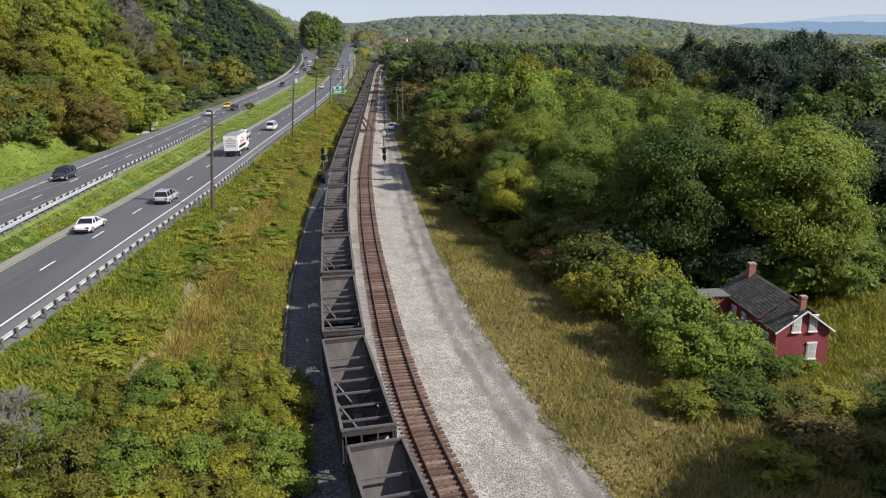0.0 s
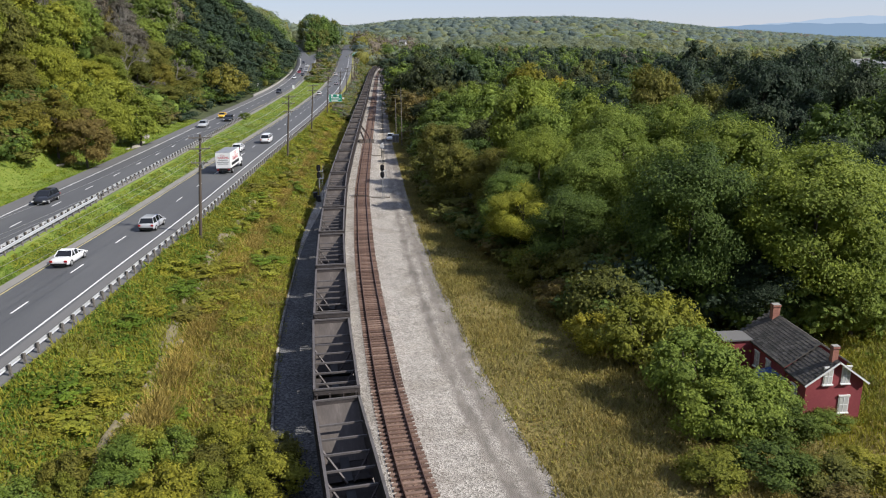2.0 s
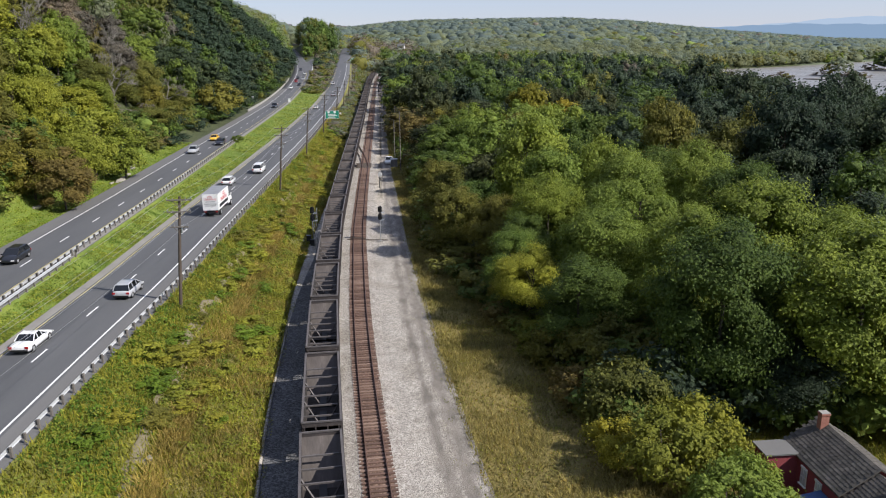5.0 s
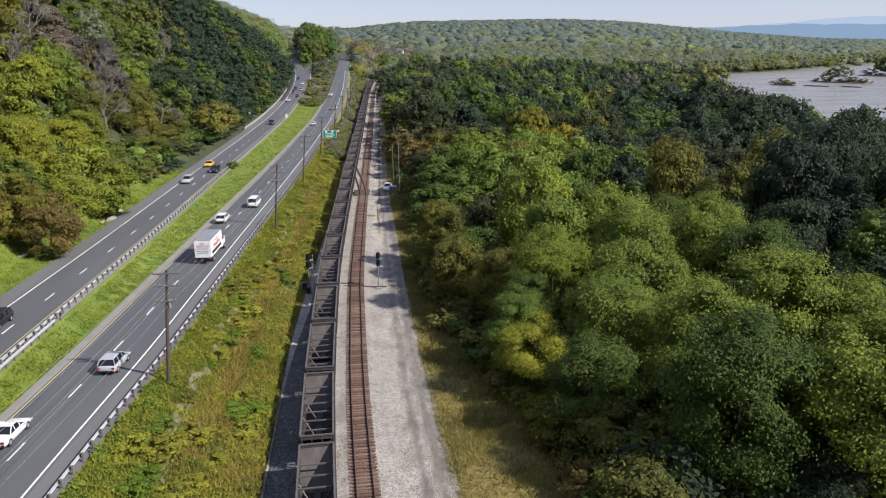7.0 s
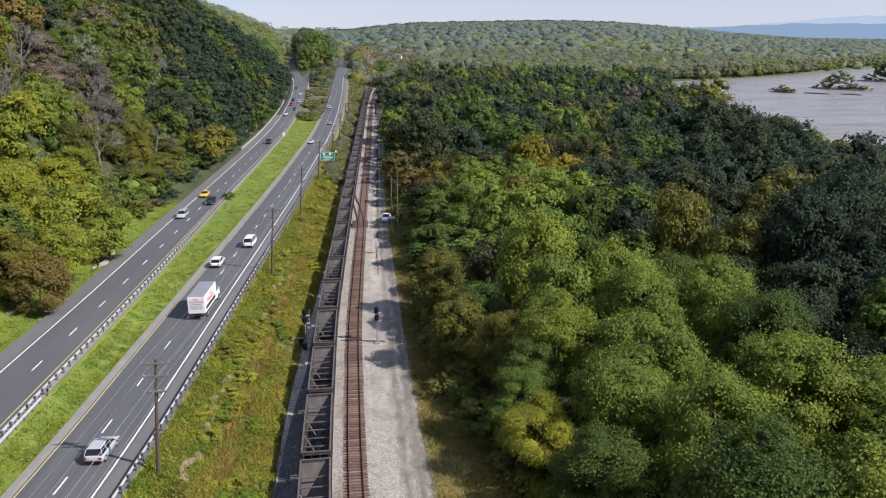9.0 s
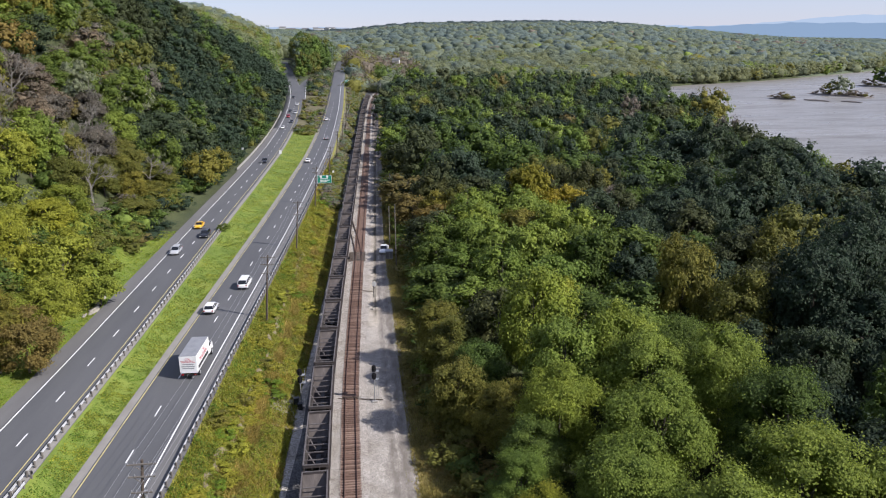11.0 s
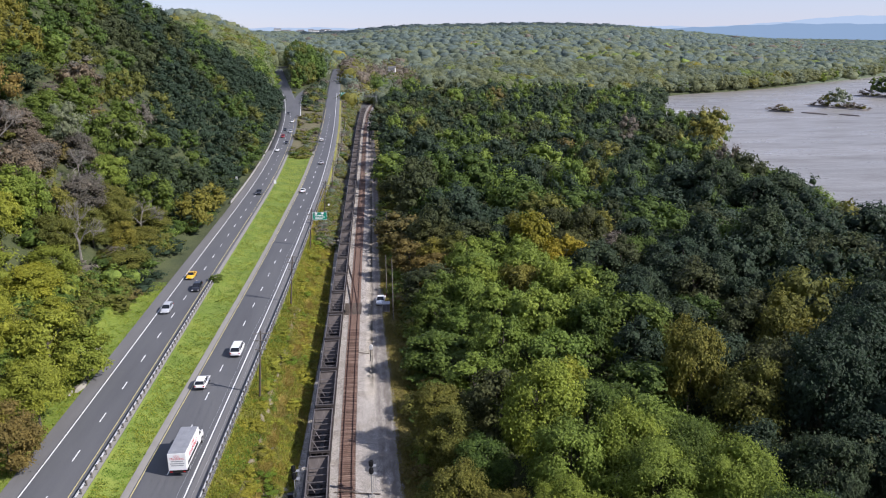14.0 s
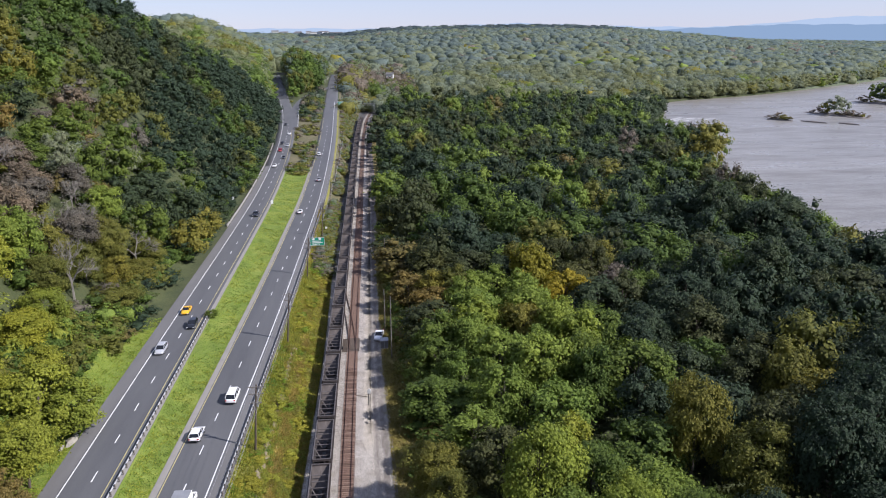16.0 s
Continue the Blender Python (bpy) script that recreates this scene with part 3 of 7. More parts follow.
# distant ridges: flat sheets that glow, with haze painted into the blue
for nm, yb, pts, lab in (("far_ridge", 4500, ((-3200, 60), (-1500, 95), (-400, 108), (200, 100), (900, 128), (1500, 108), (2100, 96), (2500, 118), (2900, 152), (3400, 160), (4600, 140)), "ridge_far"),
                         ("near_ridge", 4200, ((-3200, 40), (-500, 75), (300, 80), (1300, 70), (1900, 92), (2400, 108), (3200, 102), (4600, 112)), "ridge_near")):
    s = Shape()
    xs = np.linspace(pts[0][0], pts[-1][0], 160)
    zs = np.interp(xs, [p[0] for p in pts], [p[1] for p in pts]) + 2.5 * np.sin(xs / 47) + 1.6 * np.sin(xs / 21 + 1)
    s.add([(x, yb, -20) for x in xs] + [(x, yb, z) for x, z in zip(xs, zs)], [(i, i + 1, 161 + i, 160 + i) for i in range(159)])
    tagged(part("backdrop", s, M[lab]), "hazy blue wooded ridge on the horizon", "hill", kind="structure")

# ---- trees ----
def leaf_quads(centres, normals, size, rs, stir=0.48):
    """Bent diamond sprays at the centres, facing roughly along the normals."""
    n = len(centres)
    nrm = normals + rs.normal(0, stir, (n, 3))
    nrm /= np.linalg.norm(nrm, axis=1)[:, None] + 1e-9
    t = np.cross(nrm, rs.normal(0, 1, (n, 3)))
    t /= np.linalg.norm(t, axis=1)[:, None] + 1e-9
    b = np.cross(nrm, t)
    s = size * rs.uniform(0.6, 1.4, (n, 1))
    w = s * rs.uniform(0.45, 0.8, (n, 1))
    v = np.stack([centres - t * s, centres - b * w - nrm * s * 0.25, centres + t * s, centres + b * w - nrm * s * 0.25], 1)
    q = np.arange(n * 4).reshape(n, 4)
    return v.reshape(-1, 3), q


def crown_points(rs, height, radius, clumps, per, base=0.3, squash=1.0):
    """Leaf centres and outward directions of a crown: boughs spread over a dome, clumps over each bough, sprays over each clump."""
    cs, ns, mids, radii = [], [], [], []
    half = height * (1 - base) / 2
    mid = height * base + half
    boughs = max(9, int(clumps ** 0.5 * 2.5))
    up = np.array([0, 0, 1.0])
    for k in range(boughs):
        dz = 1 - 1.75 * (k + 0.5) / boughs + rs.normal(0, 0.08)
        a = k * 2.4 + rs.normal(0, 0.35)
        w = math.sqrt(max(0.05, 1 - min(1, abs(dz)) ** 2))
        d = np.array([w * math.cos(a), w * math.sin(a), dz])
        reach = rs.uniform(0.54, 0.8)
        c = np.array([d[0] * radius * reach, d[1] * radius * reach, mid + d[2] * half * reach * squash])
        rl = radius * rs.uniform(0.27, 0.43)
        mids.append(c), radii.append(rl)
        m = int(clumps * per / boughs * (rl / radius / 0.35) ** 2)
        e = rs.normal(0, 1, (m, 3)) + 1.1 * d + 0.45 * up
        e /= np.linalg.norm(e, axis=1)[:, None]
        lump = 1 + 0.34 * np.sin(e @ rs.normal(0, 6.5, (3, 4)) + rs.uniform(0, 6, 4)).mean(1)[:, None]
        stray = np.where(rs.random((m, 1)) < 0.2, rs.uniform(1.0, 1.45, (m, 1)), 1.0)
        cs.append(c + e * rl * lump * stray * rs.uniform(0.72, 1.12, (m, 1)) * np.array([1.12, 1.12, 0.68]))
        ns.append(e * 0.7 + d * 0.3 + up * 0.4)
    return np.concatenate(cs), np.concatenate(ns), np.array(mids), radii


def dome(seed, n=3):
    """A lumpy closed crown surface of unit size, with its quads."""
    rs = np.random.default_rng(seed)
    g = np.linspace(-1, 1, n + 1)
    pts, quads = [], []
    for ax in range(3):
        for sg in (-1, 1):
            o = len(pts)
            for a in g:
                for b in g:
                    p = [a, b]
                    p.insert(ax, sg)
                    pts.append(p)
            for i in range(n):
                for j in range(n):
                    q = (o + i * (n + 1) + j, o + (i + 1) * (n + 1) + j, o + (i + 1) * (n + 1) + j + 1, o + i * (n + 1) + j + 1)
                    quads.append(q if sg * (1 if ax != 1 else -1) > 0 else q[::-1])
    u, inv = np.unique(np.round(np.array(pts, float), 6), axis=0, return_inverse=True)
    inv = np.asarray(inv).ravel()
    d = u / np.linalg.norm(u, axis=1)[:, None]
    lobes = rs.normal(0, 1, (7, 3))
    r = 0.84 + 0.10 * np.sin(d @ lobes.T * 2.6).sum(1) / 2.2 + rs.normal(0, 0.13, len(d))
    return d * r[:, None], inv[np.array(quads)]


def bough_bodies(seed, mids, radii, n, fill=0.68):
    """The leafy bodies of the boughs: one lumpy closed form each."""
    vs, qs, off = [], [], 0
    for k, (c, r) in enumerate(zip(mids, radii)):
        v, q = dome(seed * 31 + k, n)
        vs.append(v * r * fill * np.array([1.08, 1.08, 0.66]) + c), qs.append(q + off)
        off += len(v)
    return np.concatenate(vs), np.concatenate(qs)


def crown_mesh(name, seed, height, radius, clumps, per, size, mat, **kw):
    rs = np.random.default_rng(seed)
    p, n, mids, radii = crown_points(rs, height, radius, clumps, per, **kw)
    v, q = leaf_quads(p, n, size, rs)
    cv, cq = bough_bodies(seed, mids, radii, 3)
    return big_mesh(name, np.concatenate([v, cv]), np.concatenate([q, cq + len(v)]), [mat]), mids


def trunk_shape(rs, height, r, mids, limbs=6):
    s = Shape()
    bend = Vector((rs.normal(0, 0.03) * height, rs.normal(0, 0.03) * height, 0))
    a, b, c = Vector((0, 0, -0.4)), Vector((0, 0, height * 0.35)) + bend * 0.5, Vector((0, 0, height * 0.75)) + bend
    s.tube(a, b, r * 1.15, r * 0.75, 7, False)
    s.tube(b, c, r * 0.75, r * 0.25, 6, False)
    for m in mids[:limbs]:
        k = rs.uniform(0.3, 0.9)
        s.tube(b.lerp(c, k * 0.8), Vector(m), r * 0.32, r * 0.08, 4, False)
    return s


def bare_shape(rs, height, r, depth=4, thin=0.028, stems=1):
    """A leafless tree: limbs that fork into fine twigs."""
    s, stem = Shape(), Shape()

    def grow(a, d, ln, rad, lev):
        b = a + d * ln
        (stem if lev == depth else s).tube(a, b, max(rad, thin), max(rad * 0.65, thin * 0.8), 5 if lev > 2 else 3, False)
        if lev == 0:
            return
        for _ in range(3 if lev > 2 else 4):
            e = (d + Vector(rs.normal(0, 0.42, 3)) + Vector((0, 0, 0.12))).normalized()
            grow(a.lerp(b, rs.uniform(0.6, 1.0)), e, ln * rs.uniform(0.6, 0.8), rad * 0.58, lev - 1)
    for k in range(stems):
        lean = Vector((math.cos(k * 2.4), math.sin(k * 2.4), 0)) * (0.32 if stems > 1 else 0)
        grow(Vector((0, 0, -0.3)) + lean * 0.5, (Vector((0, 0, 1)) + lean).normalized(), height * 0.33, r, depth)
    return s, stem


# shapes: near (fine sprays) and middle distance
TREE_SHAPES = {}
for i in range(6):
    for lod, (cl, per, size) in (("close", (170, 140, 0.112)), ("near", (110, 90, 0.175)), ("mid", (80, 46, 0.26))):
        rs = np.random.default_rng(100 + i)
        me, mids = crown_mesh("crown", 100 + i, 1.0 * 14, 5.0, cl, per, size, M["leaf_green"], base=(0.14, 0.2, 0.08, 0.16, 0.12, 0.22)[i], squash=(1, 1.05, 1.1, 0.95, 1, 0.9)[i])
        TREE_SHAPES[i, lod] = (me, trunk_shape(rs, 14, 0.24, mids).mesh("trunk", M["bark"]))
CROWNS = {}


def tree(x, y, height, radius, shape, leaf, lod, label, z=None, group=""):
    """One tree on the ground at x, y."""
    if lod == "near" and 60 < y < 118 and 0 < x < 52:
        lod = "close"
    me, tr = TREE_SHAPES[shape, lod]
    key = (shape, lod, leaf)
    if key not in CROWNS:
        CROWNS[key] = me.copy()
        CROWNS[key].materials[0] = M["leaf_" + leaf]
    z = ground_z(x, y) if z is None else z
    turn = (x * 37.1 + y * 17.3) % 360
    t = thing("tree", label, "tree", pose(x, y, z - 0.1, 0, 0, turn) @ Matrix.Diagonal((radius / 5, radius / 5, height / 14, 1)), group)
    part("crown", CROWNS[key], None, t)
    part("trunk", tr, None, t)
    return t


NAMES = {"green": "tall broadleaf tree with a full green crown", "light": "broadleaf tree with a fresh light-green crown", "olive": "broadleaf tree with a dull olive crown",
         "yellow": "broadleaf tree turning autumn yellow", "rust": "broadleaf tree turning rusty brown", "dark": "tall broadleaf tree with a green crown darkened for shade",
         "brown": "thin tree with a sparse brownish-grey crown", "lime": "broadleaf tree with a pale yellow-green crown", "sage_haze": "broadleaf tree with a crown tinted grey-green for haze", "blue_haze": "broadleaf tree with a crown tinted blue-green for haze", "dusk_haze": "broadleaf tree with a crown tinted dusky blue for haze", "moss": "broadleaf tree with a dark moss-green crown"}
placed = []
# the trees that stand out: x, y, top above the ground, crown radius, leaf
# the dark leaf puts the shade over the back trees into their colour
for x, y, top, r, leaf in ((18.0, 91, 10.5, 3.6, "lime"), (17.3, 97.5, 10.5, 3.4, "light"), (12.8, 119, 12.5, 3.6, "olive"), (13.2, 132, 13, 3.8, "olive"), (12.5, 140, 13.5, 3.8, "olive"),
                           (31, 71, 19.5, 5.6, "green"), (42.5, 68.5, 19.5, 6.8, "light"), (46, 66, 10, 4.4, "light"), (37.5, 68, 9, 4.0, "dark"), (52, 70, 9, 4.2, "green"), (50, 76, 17, 5.5, "green"), (36.5, 111, 19.5, 5.8, "light"), (42, 86, 19, 6.0, "light"), (26, 130, 22.5, 5.4, "light"), (27.5, 118, 19.5, 5.0, "light"),
                           (24, 108, 17, 4.8, "light"), (27, 92, 17, 5.0, "light"), (33, 100, 18.5, 5.4, "light"), (57, 129, 21, 5.2, "olive"), (51.5, 137, 25.5, 4.6, "olive"), (47, 99, 18.5, 5.4, "green"),
                           (45, 178, 19, 5.4, "light"), (24, 185, 17, 4.6, "light"), (26, 160, 17.5, 5.0, "light"), (34, 150, 19, 5.4, "light"), (44, 217, 23, 6.2, "yellow"), (50, 206, 20, 5.6, "yellow"),
                           (36, 190, 18, 5.0, "olive"), (86, 210, 22, 6, "dark"), (87, 149, 21, 6, "dark"), (92, 162, 19, 5.5, "dark"), (98.6, 205, 26, 6.5, "dark"), (70, 118, 20, 5.8, "dark"),
                           (68, 92, 17, 5.5, "dark"), (60, 82, 17, 5.5, "dark"), (22, 82, 12, 4.4, "green"), (20, 104, 12, 4.0, "green"), (18, 112, 12.5, 4.0, "olive"), (17, 125, 13, 4.2, "green"),
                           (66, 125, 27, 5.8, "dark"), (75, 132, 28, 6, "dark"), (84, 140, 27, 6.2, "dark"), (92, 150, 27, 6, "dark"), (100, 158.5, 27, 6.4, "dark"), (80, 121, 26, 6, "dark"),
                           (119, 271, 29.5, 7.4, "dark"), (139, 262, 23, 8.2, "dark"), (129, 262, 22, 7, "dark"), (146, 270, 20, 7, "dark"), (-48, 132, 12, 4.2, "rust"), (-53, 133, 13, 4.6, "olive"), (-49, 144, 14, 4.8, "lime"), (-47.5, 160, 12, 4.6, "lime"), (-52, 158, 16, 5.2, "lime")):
    placed.append((x, y, r))
    tree(x, y, top, r, int(x * 7 + y) % 6, leaf, "near" if y < 150 else "mid", NAMES[leaf], z=ground_z(x, y) - (1.8 if x < -40 else 0))


# trees added out of view to cast long shade over the meadow's near end
for x, y, top, r in ((37, 20, 17, 5.2), (29.5, 24.5, 15, 4.6), (33.5, 27, 17, 5), (26.5, 19.5, 14, 4.5), (33, 19, 16, 4.8), (41.5, 24, 19, 5.6), (47, 28.5, 20, 5.6), (53.5, 30.5, 20, 5.8), (60, 31, 19, 5.6), (50, 21, 18, 5.4), (44, 16.5, 18, 5.4), (57, 23, 18, 5.6)):
    placed.append((x, y, r))
    tree(x, y, top, r, int(x * 7 + y) % 6, "green", "mid", NAMES["green"])
BARE = ((-61.5, 202, 17), (-70, 215, 15), (-75, 190, 14), (-66, 226, 14), (-80, 205, 14), (-72, 236, 14), (-84, 222, 15), (-58, 236, 13), (-77, 248, 14), (64, 131, 18), (72, 128, 15), (78, 140, 15), (60, 134, 15), (36, 222, 15), (47, 196, 15))
placed += [(x, y, 4.0 if y == 202 else 1.6) for x, y, _ in BARE] + [(-58.5, 196, 2.5), (60, 126, 2.5)]


def free(x, y, r):
    for a, b, c in placed:
        if (a - x) ** 2 + (b - y) ** 2 < (0.72 * (r + c)) ** 2:
            return False
    return True


rt = np.random.default_rng(11)


def pick(table, rs, x=None, y=None):
    """A leaf from the table; by place, so that like trees stand together."""
    u = rs.random() if x is None else abs(0.5 + 0.85 * noise.noise(Vector((x * 0.035, y * 0.022, 7.7))) + rs.normal(0, 0.17))
    u = min(0.999, u if u < 1 else 2 - u)
    k = u * sum(w for _, w in table)
    for leaf, w in table:
        k -= w
        if k <= 0:
            return leaf
    return table[0][0]


RIGHT_NEAR = (("rust", 0.15), ("olive", 1.4), ("moss", 0.8), ("light", 5), ("lime", 0.8), ("green", 2.2))
EDGE = (("rust", 0.8), ("olive", 3), ("moss", 2), ("green", 2), ("lime", 0.7))
RIGHT = (("rust", 0.3), ("olive", 2.2), ("light", 4.5), ("green", 4), ("dark", 1))
# cloud shade over the back woods is put into these leaves
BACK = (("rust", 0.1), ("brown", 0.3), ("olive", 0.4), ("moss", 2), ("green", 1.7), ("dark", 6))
# far tables: haze and distant sunlight are put into the leaf colours
FAR = (("brown", 0.8), ("olive", 2.0), ("light", 0.8), ("sage_haze", 5), ("blue_haze", 3), ("green", 1.2))
FAR_LIT = (("yellow", 0.12), ("olive", 0.7), ("light", 0.4), ("olive_haze", 5), ("sage_haze", 4), ("blue_haze", 1))
CREST = (("brown", 5), ("olive", 2), ("sage_haze", 1), ("green", 1))
LIT_SLOPE = (("olive", 2), ("olive_haze", 3), ("light", 0.8), ("green", 2.4), ("sage_haze", 1))
FAR_HILL = (("brown", 0.4), ("olive_haze", 0.8), ("sage_haze", 4), ("blue_haze", 5))
# darkened leaves in place of the cloud's shade on the hillside
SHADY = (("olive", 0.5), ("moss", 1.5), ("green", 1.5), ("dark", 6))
LEFT_NEAR = (("rust", 0.7), ("olive", 4), ("light", 2), ("green", 2))
LEFT_BRIGHT = (("olive", 1.5), ("lime", 4.5), ("light", 3), ("green", 0.8))
LEFT_MID = (("brown", 1), ("olive", 3.5), ("light", 0.6), ("green", 2.5), ("dark", 3))
MAUVE = (("olive", 1.6), ("brown", 4), ("rust", 0.6), ("green", 1.6), ("sage_haze", 0.8))
WARM = (("olive", 6), ("light", 1.2), ("green", 3), ("rust", 0.5))


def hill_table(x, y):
    """The tones of the hillside by place, with cloud shade and sun put into the leaves."""
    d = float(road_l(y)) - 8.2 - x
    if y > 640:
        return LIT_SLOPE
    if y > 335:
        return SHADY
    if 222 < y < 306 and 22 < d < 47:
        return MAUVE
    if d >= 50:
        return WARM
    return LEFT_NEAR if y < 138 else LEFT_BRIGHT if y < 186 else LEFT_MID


# woods beside the railway
for _ in range(2600):
    x, y = rt.uniform(11, 82), rt.uniform(64, 235)
    r = rt.uniform(4.4, 6.8)
    edge = max(float(wood_edge(y)) + r * 0.55, 11)
    if x < edge or not free(x, y, r) or (y < 74 and x < 55) or (x > 40 and y < 62 + 0.12 * x):
        continue
    deep = x - edge
    top = min(12.5 + deep * 0.5, 19) * rt.uniform(0.85, 1.12)
    placed.append((x, y, r))
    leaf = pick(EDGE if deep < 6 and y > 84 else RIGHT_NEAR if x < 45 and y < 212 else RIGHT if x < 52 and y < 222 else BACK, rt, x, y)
    tree(x, y, top, r, rt.integers(6), leaf, "mid" if (y > 135 or x > 60) else "near", NAMES[leaf])
# the foot of the hill
for _ in range(900):
    y = rt.uniform(70, 245)
    d = rt.uniform(7 if y < 192 else 6, 42)
    x = float(road_l(y)) - 8.2 - d
    r = rt.uniform(3.8, 5.6)
    if not free(x, y, r):
        continue
    placed.append((x, y, r))
    leaf = pick(hill_table(x, y), rt, x, y)
    tree(x, y, rt.uniform(10, 16) * (0.75 if d < 10 else 1), r, rt.integers(6), leaf, "mid" if d > 18 else "near", NAMES[leaf], z=ground_z(x, y) - (2.0 if d < 16 else 0.5))

# everything past that: joined woods
LEAF_LIST = ["green", "light", "olive", "yellow", "rust", "dark", "brown", "sage_haze", "lime", "weed", "vine", "blue_haze", "dusk_haze", "olive_haze", "moss"]


def woods(name, label, spots, size, clumps, per, body=2, fill=0.68, whole=False):
    """One mesh of many crowns of clumped sprays: spots are x, y, z, height, radius, leaf index."""
    rs = np.random.default_rng(len(spots))
    kinds = []
    for k in range(9):
        r2 = np.random.default_rng(300 + k)
        p, n, mids, radii = crown_points(r2, 2.0, 1.0, clumps, per, base=0.02, squash=r2.uniform(0.85, 1.05))
        lv, lq = leaf_quads(p, n, size, r2, 0.36)
        if whole:
            dv, dq = dome(300 + k, body)
            dv = dv * fill * np.array([1, 1, 0.95]) + np.array([0, 0, 0.95])
        else:
            dv, dq = bough_bodies(300 + k, mids, radii, body, fill)
        kinds.append((np.concatenate([lv, dv]), np.concatenate([lq, dq + len(lv)])))
    vs, qs, idx, off = [], [], [], 0
    for x, y, z, h, r, leaf in spots:
        v, q = kinds[int(rs.integers(9))]
        a = rs.uniform(0, 6.28)
        c, s_ = math.cos(a), math.sin(a)
        w = v * np.array([r, r * rs.uniform(0.8, 1.2), h / 2])
        w = np.stack([w[:, 0] * c - w[:, 1] * s_ + x, w[:, 0] * s_ + w[:, 1] * c + y, w[:, 2] + z], 1)
        vs.append(w), qs.append(q + off), idx.append(np.full(len(q), leaf))
        off += len(w)
    ob = new(name, big_mesh(name, np.concatenate(vs), np.concatenate(qs), [M["leaf_" + n] for n in LEAF_LIST], np.concatenate(idx)))
    return tagged(ob, label, "woods", kind="stuff")


def scatter(rs, n, xr, yr, gap, keep):
    """Spots no nearer than the gap, by a coarse grid."""
    cell, out = {}, []
    for _ in range(n):
        x, y = rs.uniform(*xr), rs.uniform(*yr)
        if not keep(x, y):
            continue
        i, j = int(x // gap), int(y // gap)
        if any((x - a) ** 2 + (y - b) ** 2 < gap * gap for u in (-1, 0, 1) for w in (-1, 0, 1) for a, b in cell.get((i + u, j + w), ())):
            continue
        cell.setdefault((i, j), []).append((x, y))
        out.append((x, y))
    return out


def leaf_no(table, rs, x, y):
    return LEAF_LIST.index(pick(table, rs, x, y))


rs = np.random.default_rng(21)
def spread(sp, fine, name, label, hs, rr, table, cut):
    """Two meshes of one wood: fine sprays close by, coarser ones further off."""
    for far in (False, True):
        spots = [(x, y, ground_z(x, y), rs.uniform(*hs) * (min(1, 0.72 + (x - float(wood_edge(y))) * 0.03) if x > 0 else 1), rs.uniform(*rr), leaf_no(table(x, y), rs, x, y)) for x, y in sp if (y > cut) == far]
        woods(name, label, spots, fine * (1.2 if far else 1), 30 if far else 46, 16 if far else 25, 2)


sp = scatter(rs, 20000, (9, 245), (70, 745), 9.6, lambda x, y: x > float(wood_edge(y)) + 2.5 and x < float(shore(y)) - 5 and not (x < 84 and y < 238) and y > 62 + 0.12 * x)
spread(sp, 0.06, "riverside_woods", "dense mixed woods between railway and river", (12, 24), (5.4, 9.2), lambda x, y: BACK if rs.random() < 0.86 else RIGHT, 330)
sp = scatter(rs, 16000, (-190, -46), (20, 760), 7.7, lambda x, y: (5 if y < 240 else 1.5) < (float(road_l(y)) - 8.2 - x) < 118 and not (70 < y < 248 and float(road_l(y)) - 8.2 - x < 44))
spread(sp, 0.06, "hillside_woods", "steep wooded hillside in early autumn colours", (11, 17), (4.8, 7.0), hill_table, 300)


sp = scatter(rs, 5000, (-110, -44), (62, 300), 4.6, lambda x, y: (6 if y < 195 else 3.5) < float(road_l(y)) - 8.2 - x < 60)
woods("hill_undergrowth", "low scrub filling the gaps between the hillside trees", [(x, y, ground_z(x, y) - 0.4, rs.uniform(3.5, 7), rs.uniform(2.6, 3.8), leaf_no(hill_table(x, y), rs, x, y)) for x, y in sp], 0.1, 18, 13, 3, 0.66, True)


def off_roads(x, y):
    if y < 1100 and (abs(x - float(road_l(y))) < 13 or abs(x - float(road_r(y))) < 13):
        return False
    if y < 790 and (abs(x - float(slip_x(y))) < 8 and y > 540):
        return False
    if y < 716 and -15 < x - float(track_x(y)) < 13:
        return False
    return True


sp = scatter(rs, 12000, (-420, 640), (640, 1050), 11.5, lambda x, y: x < float(shore(y)) - 6 and off_roads(x, y) and not (y < 745 and x > float(wood_edge(y))))
sp = [(x, y) for x, y in sp if not (y < 745 and float(road_l(y)) < x < float(road_r(y)))]
wedge = scatter(rs, 4000, (-110, -30), (700, 960), 7.5, lambda x, y: float(road_l(y)) + 12 < x < float(road_r(y)) - 11 and x < float(slip_x(y)) - 7 if y < 780 else float(road_l(y)) + 12 < x < float(road_r(y)) - 12)
scrub = scatter(rs, 900, (-52, -20), (585, 800), 4.6, lambda x, y: float(slip_x(y)) + 5.5 < x < float(road_r(y)) - 8)
woods("junction_scrub", "dark scrub in the fork between slip road and carriageway", [(x, y, ground_z(x, y) - 0.3, rs.uniform(4, 10) * min(1, 0.4 + (y - 585) / 120), rs.uniform(2.8, 4.6), leaf_no(BACK if rs.random() < 0.6 else CREST, rs, x, y)) for x, y in scrub], 0.1, 16, 10, 3, 0.7, True)
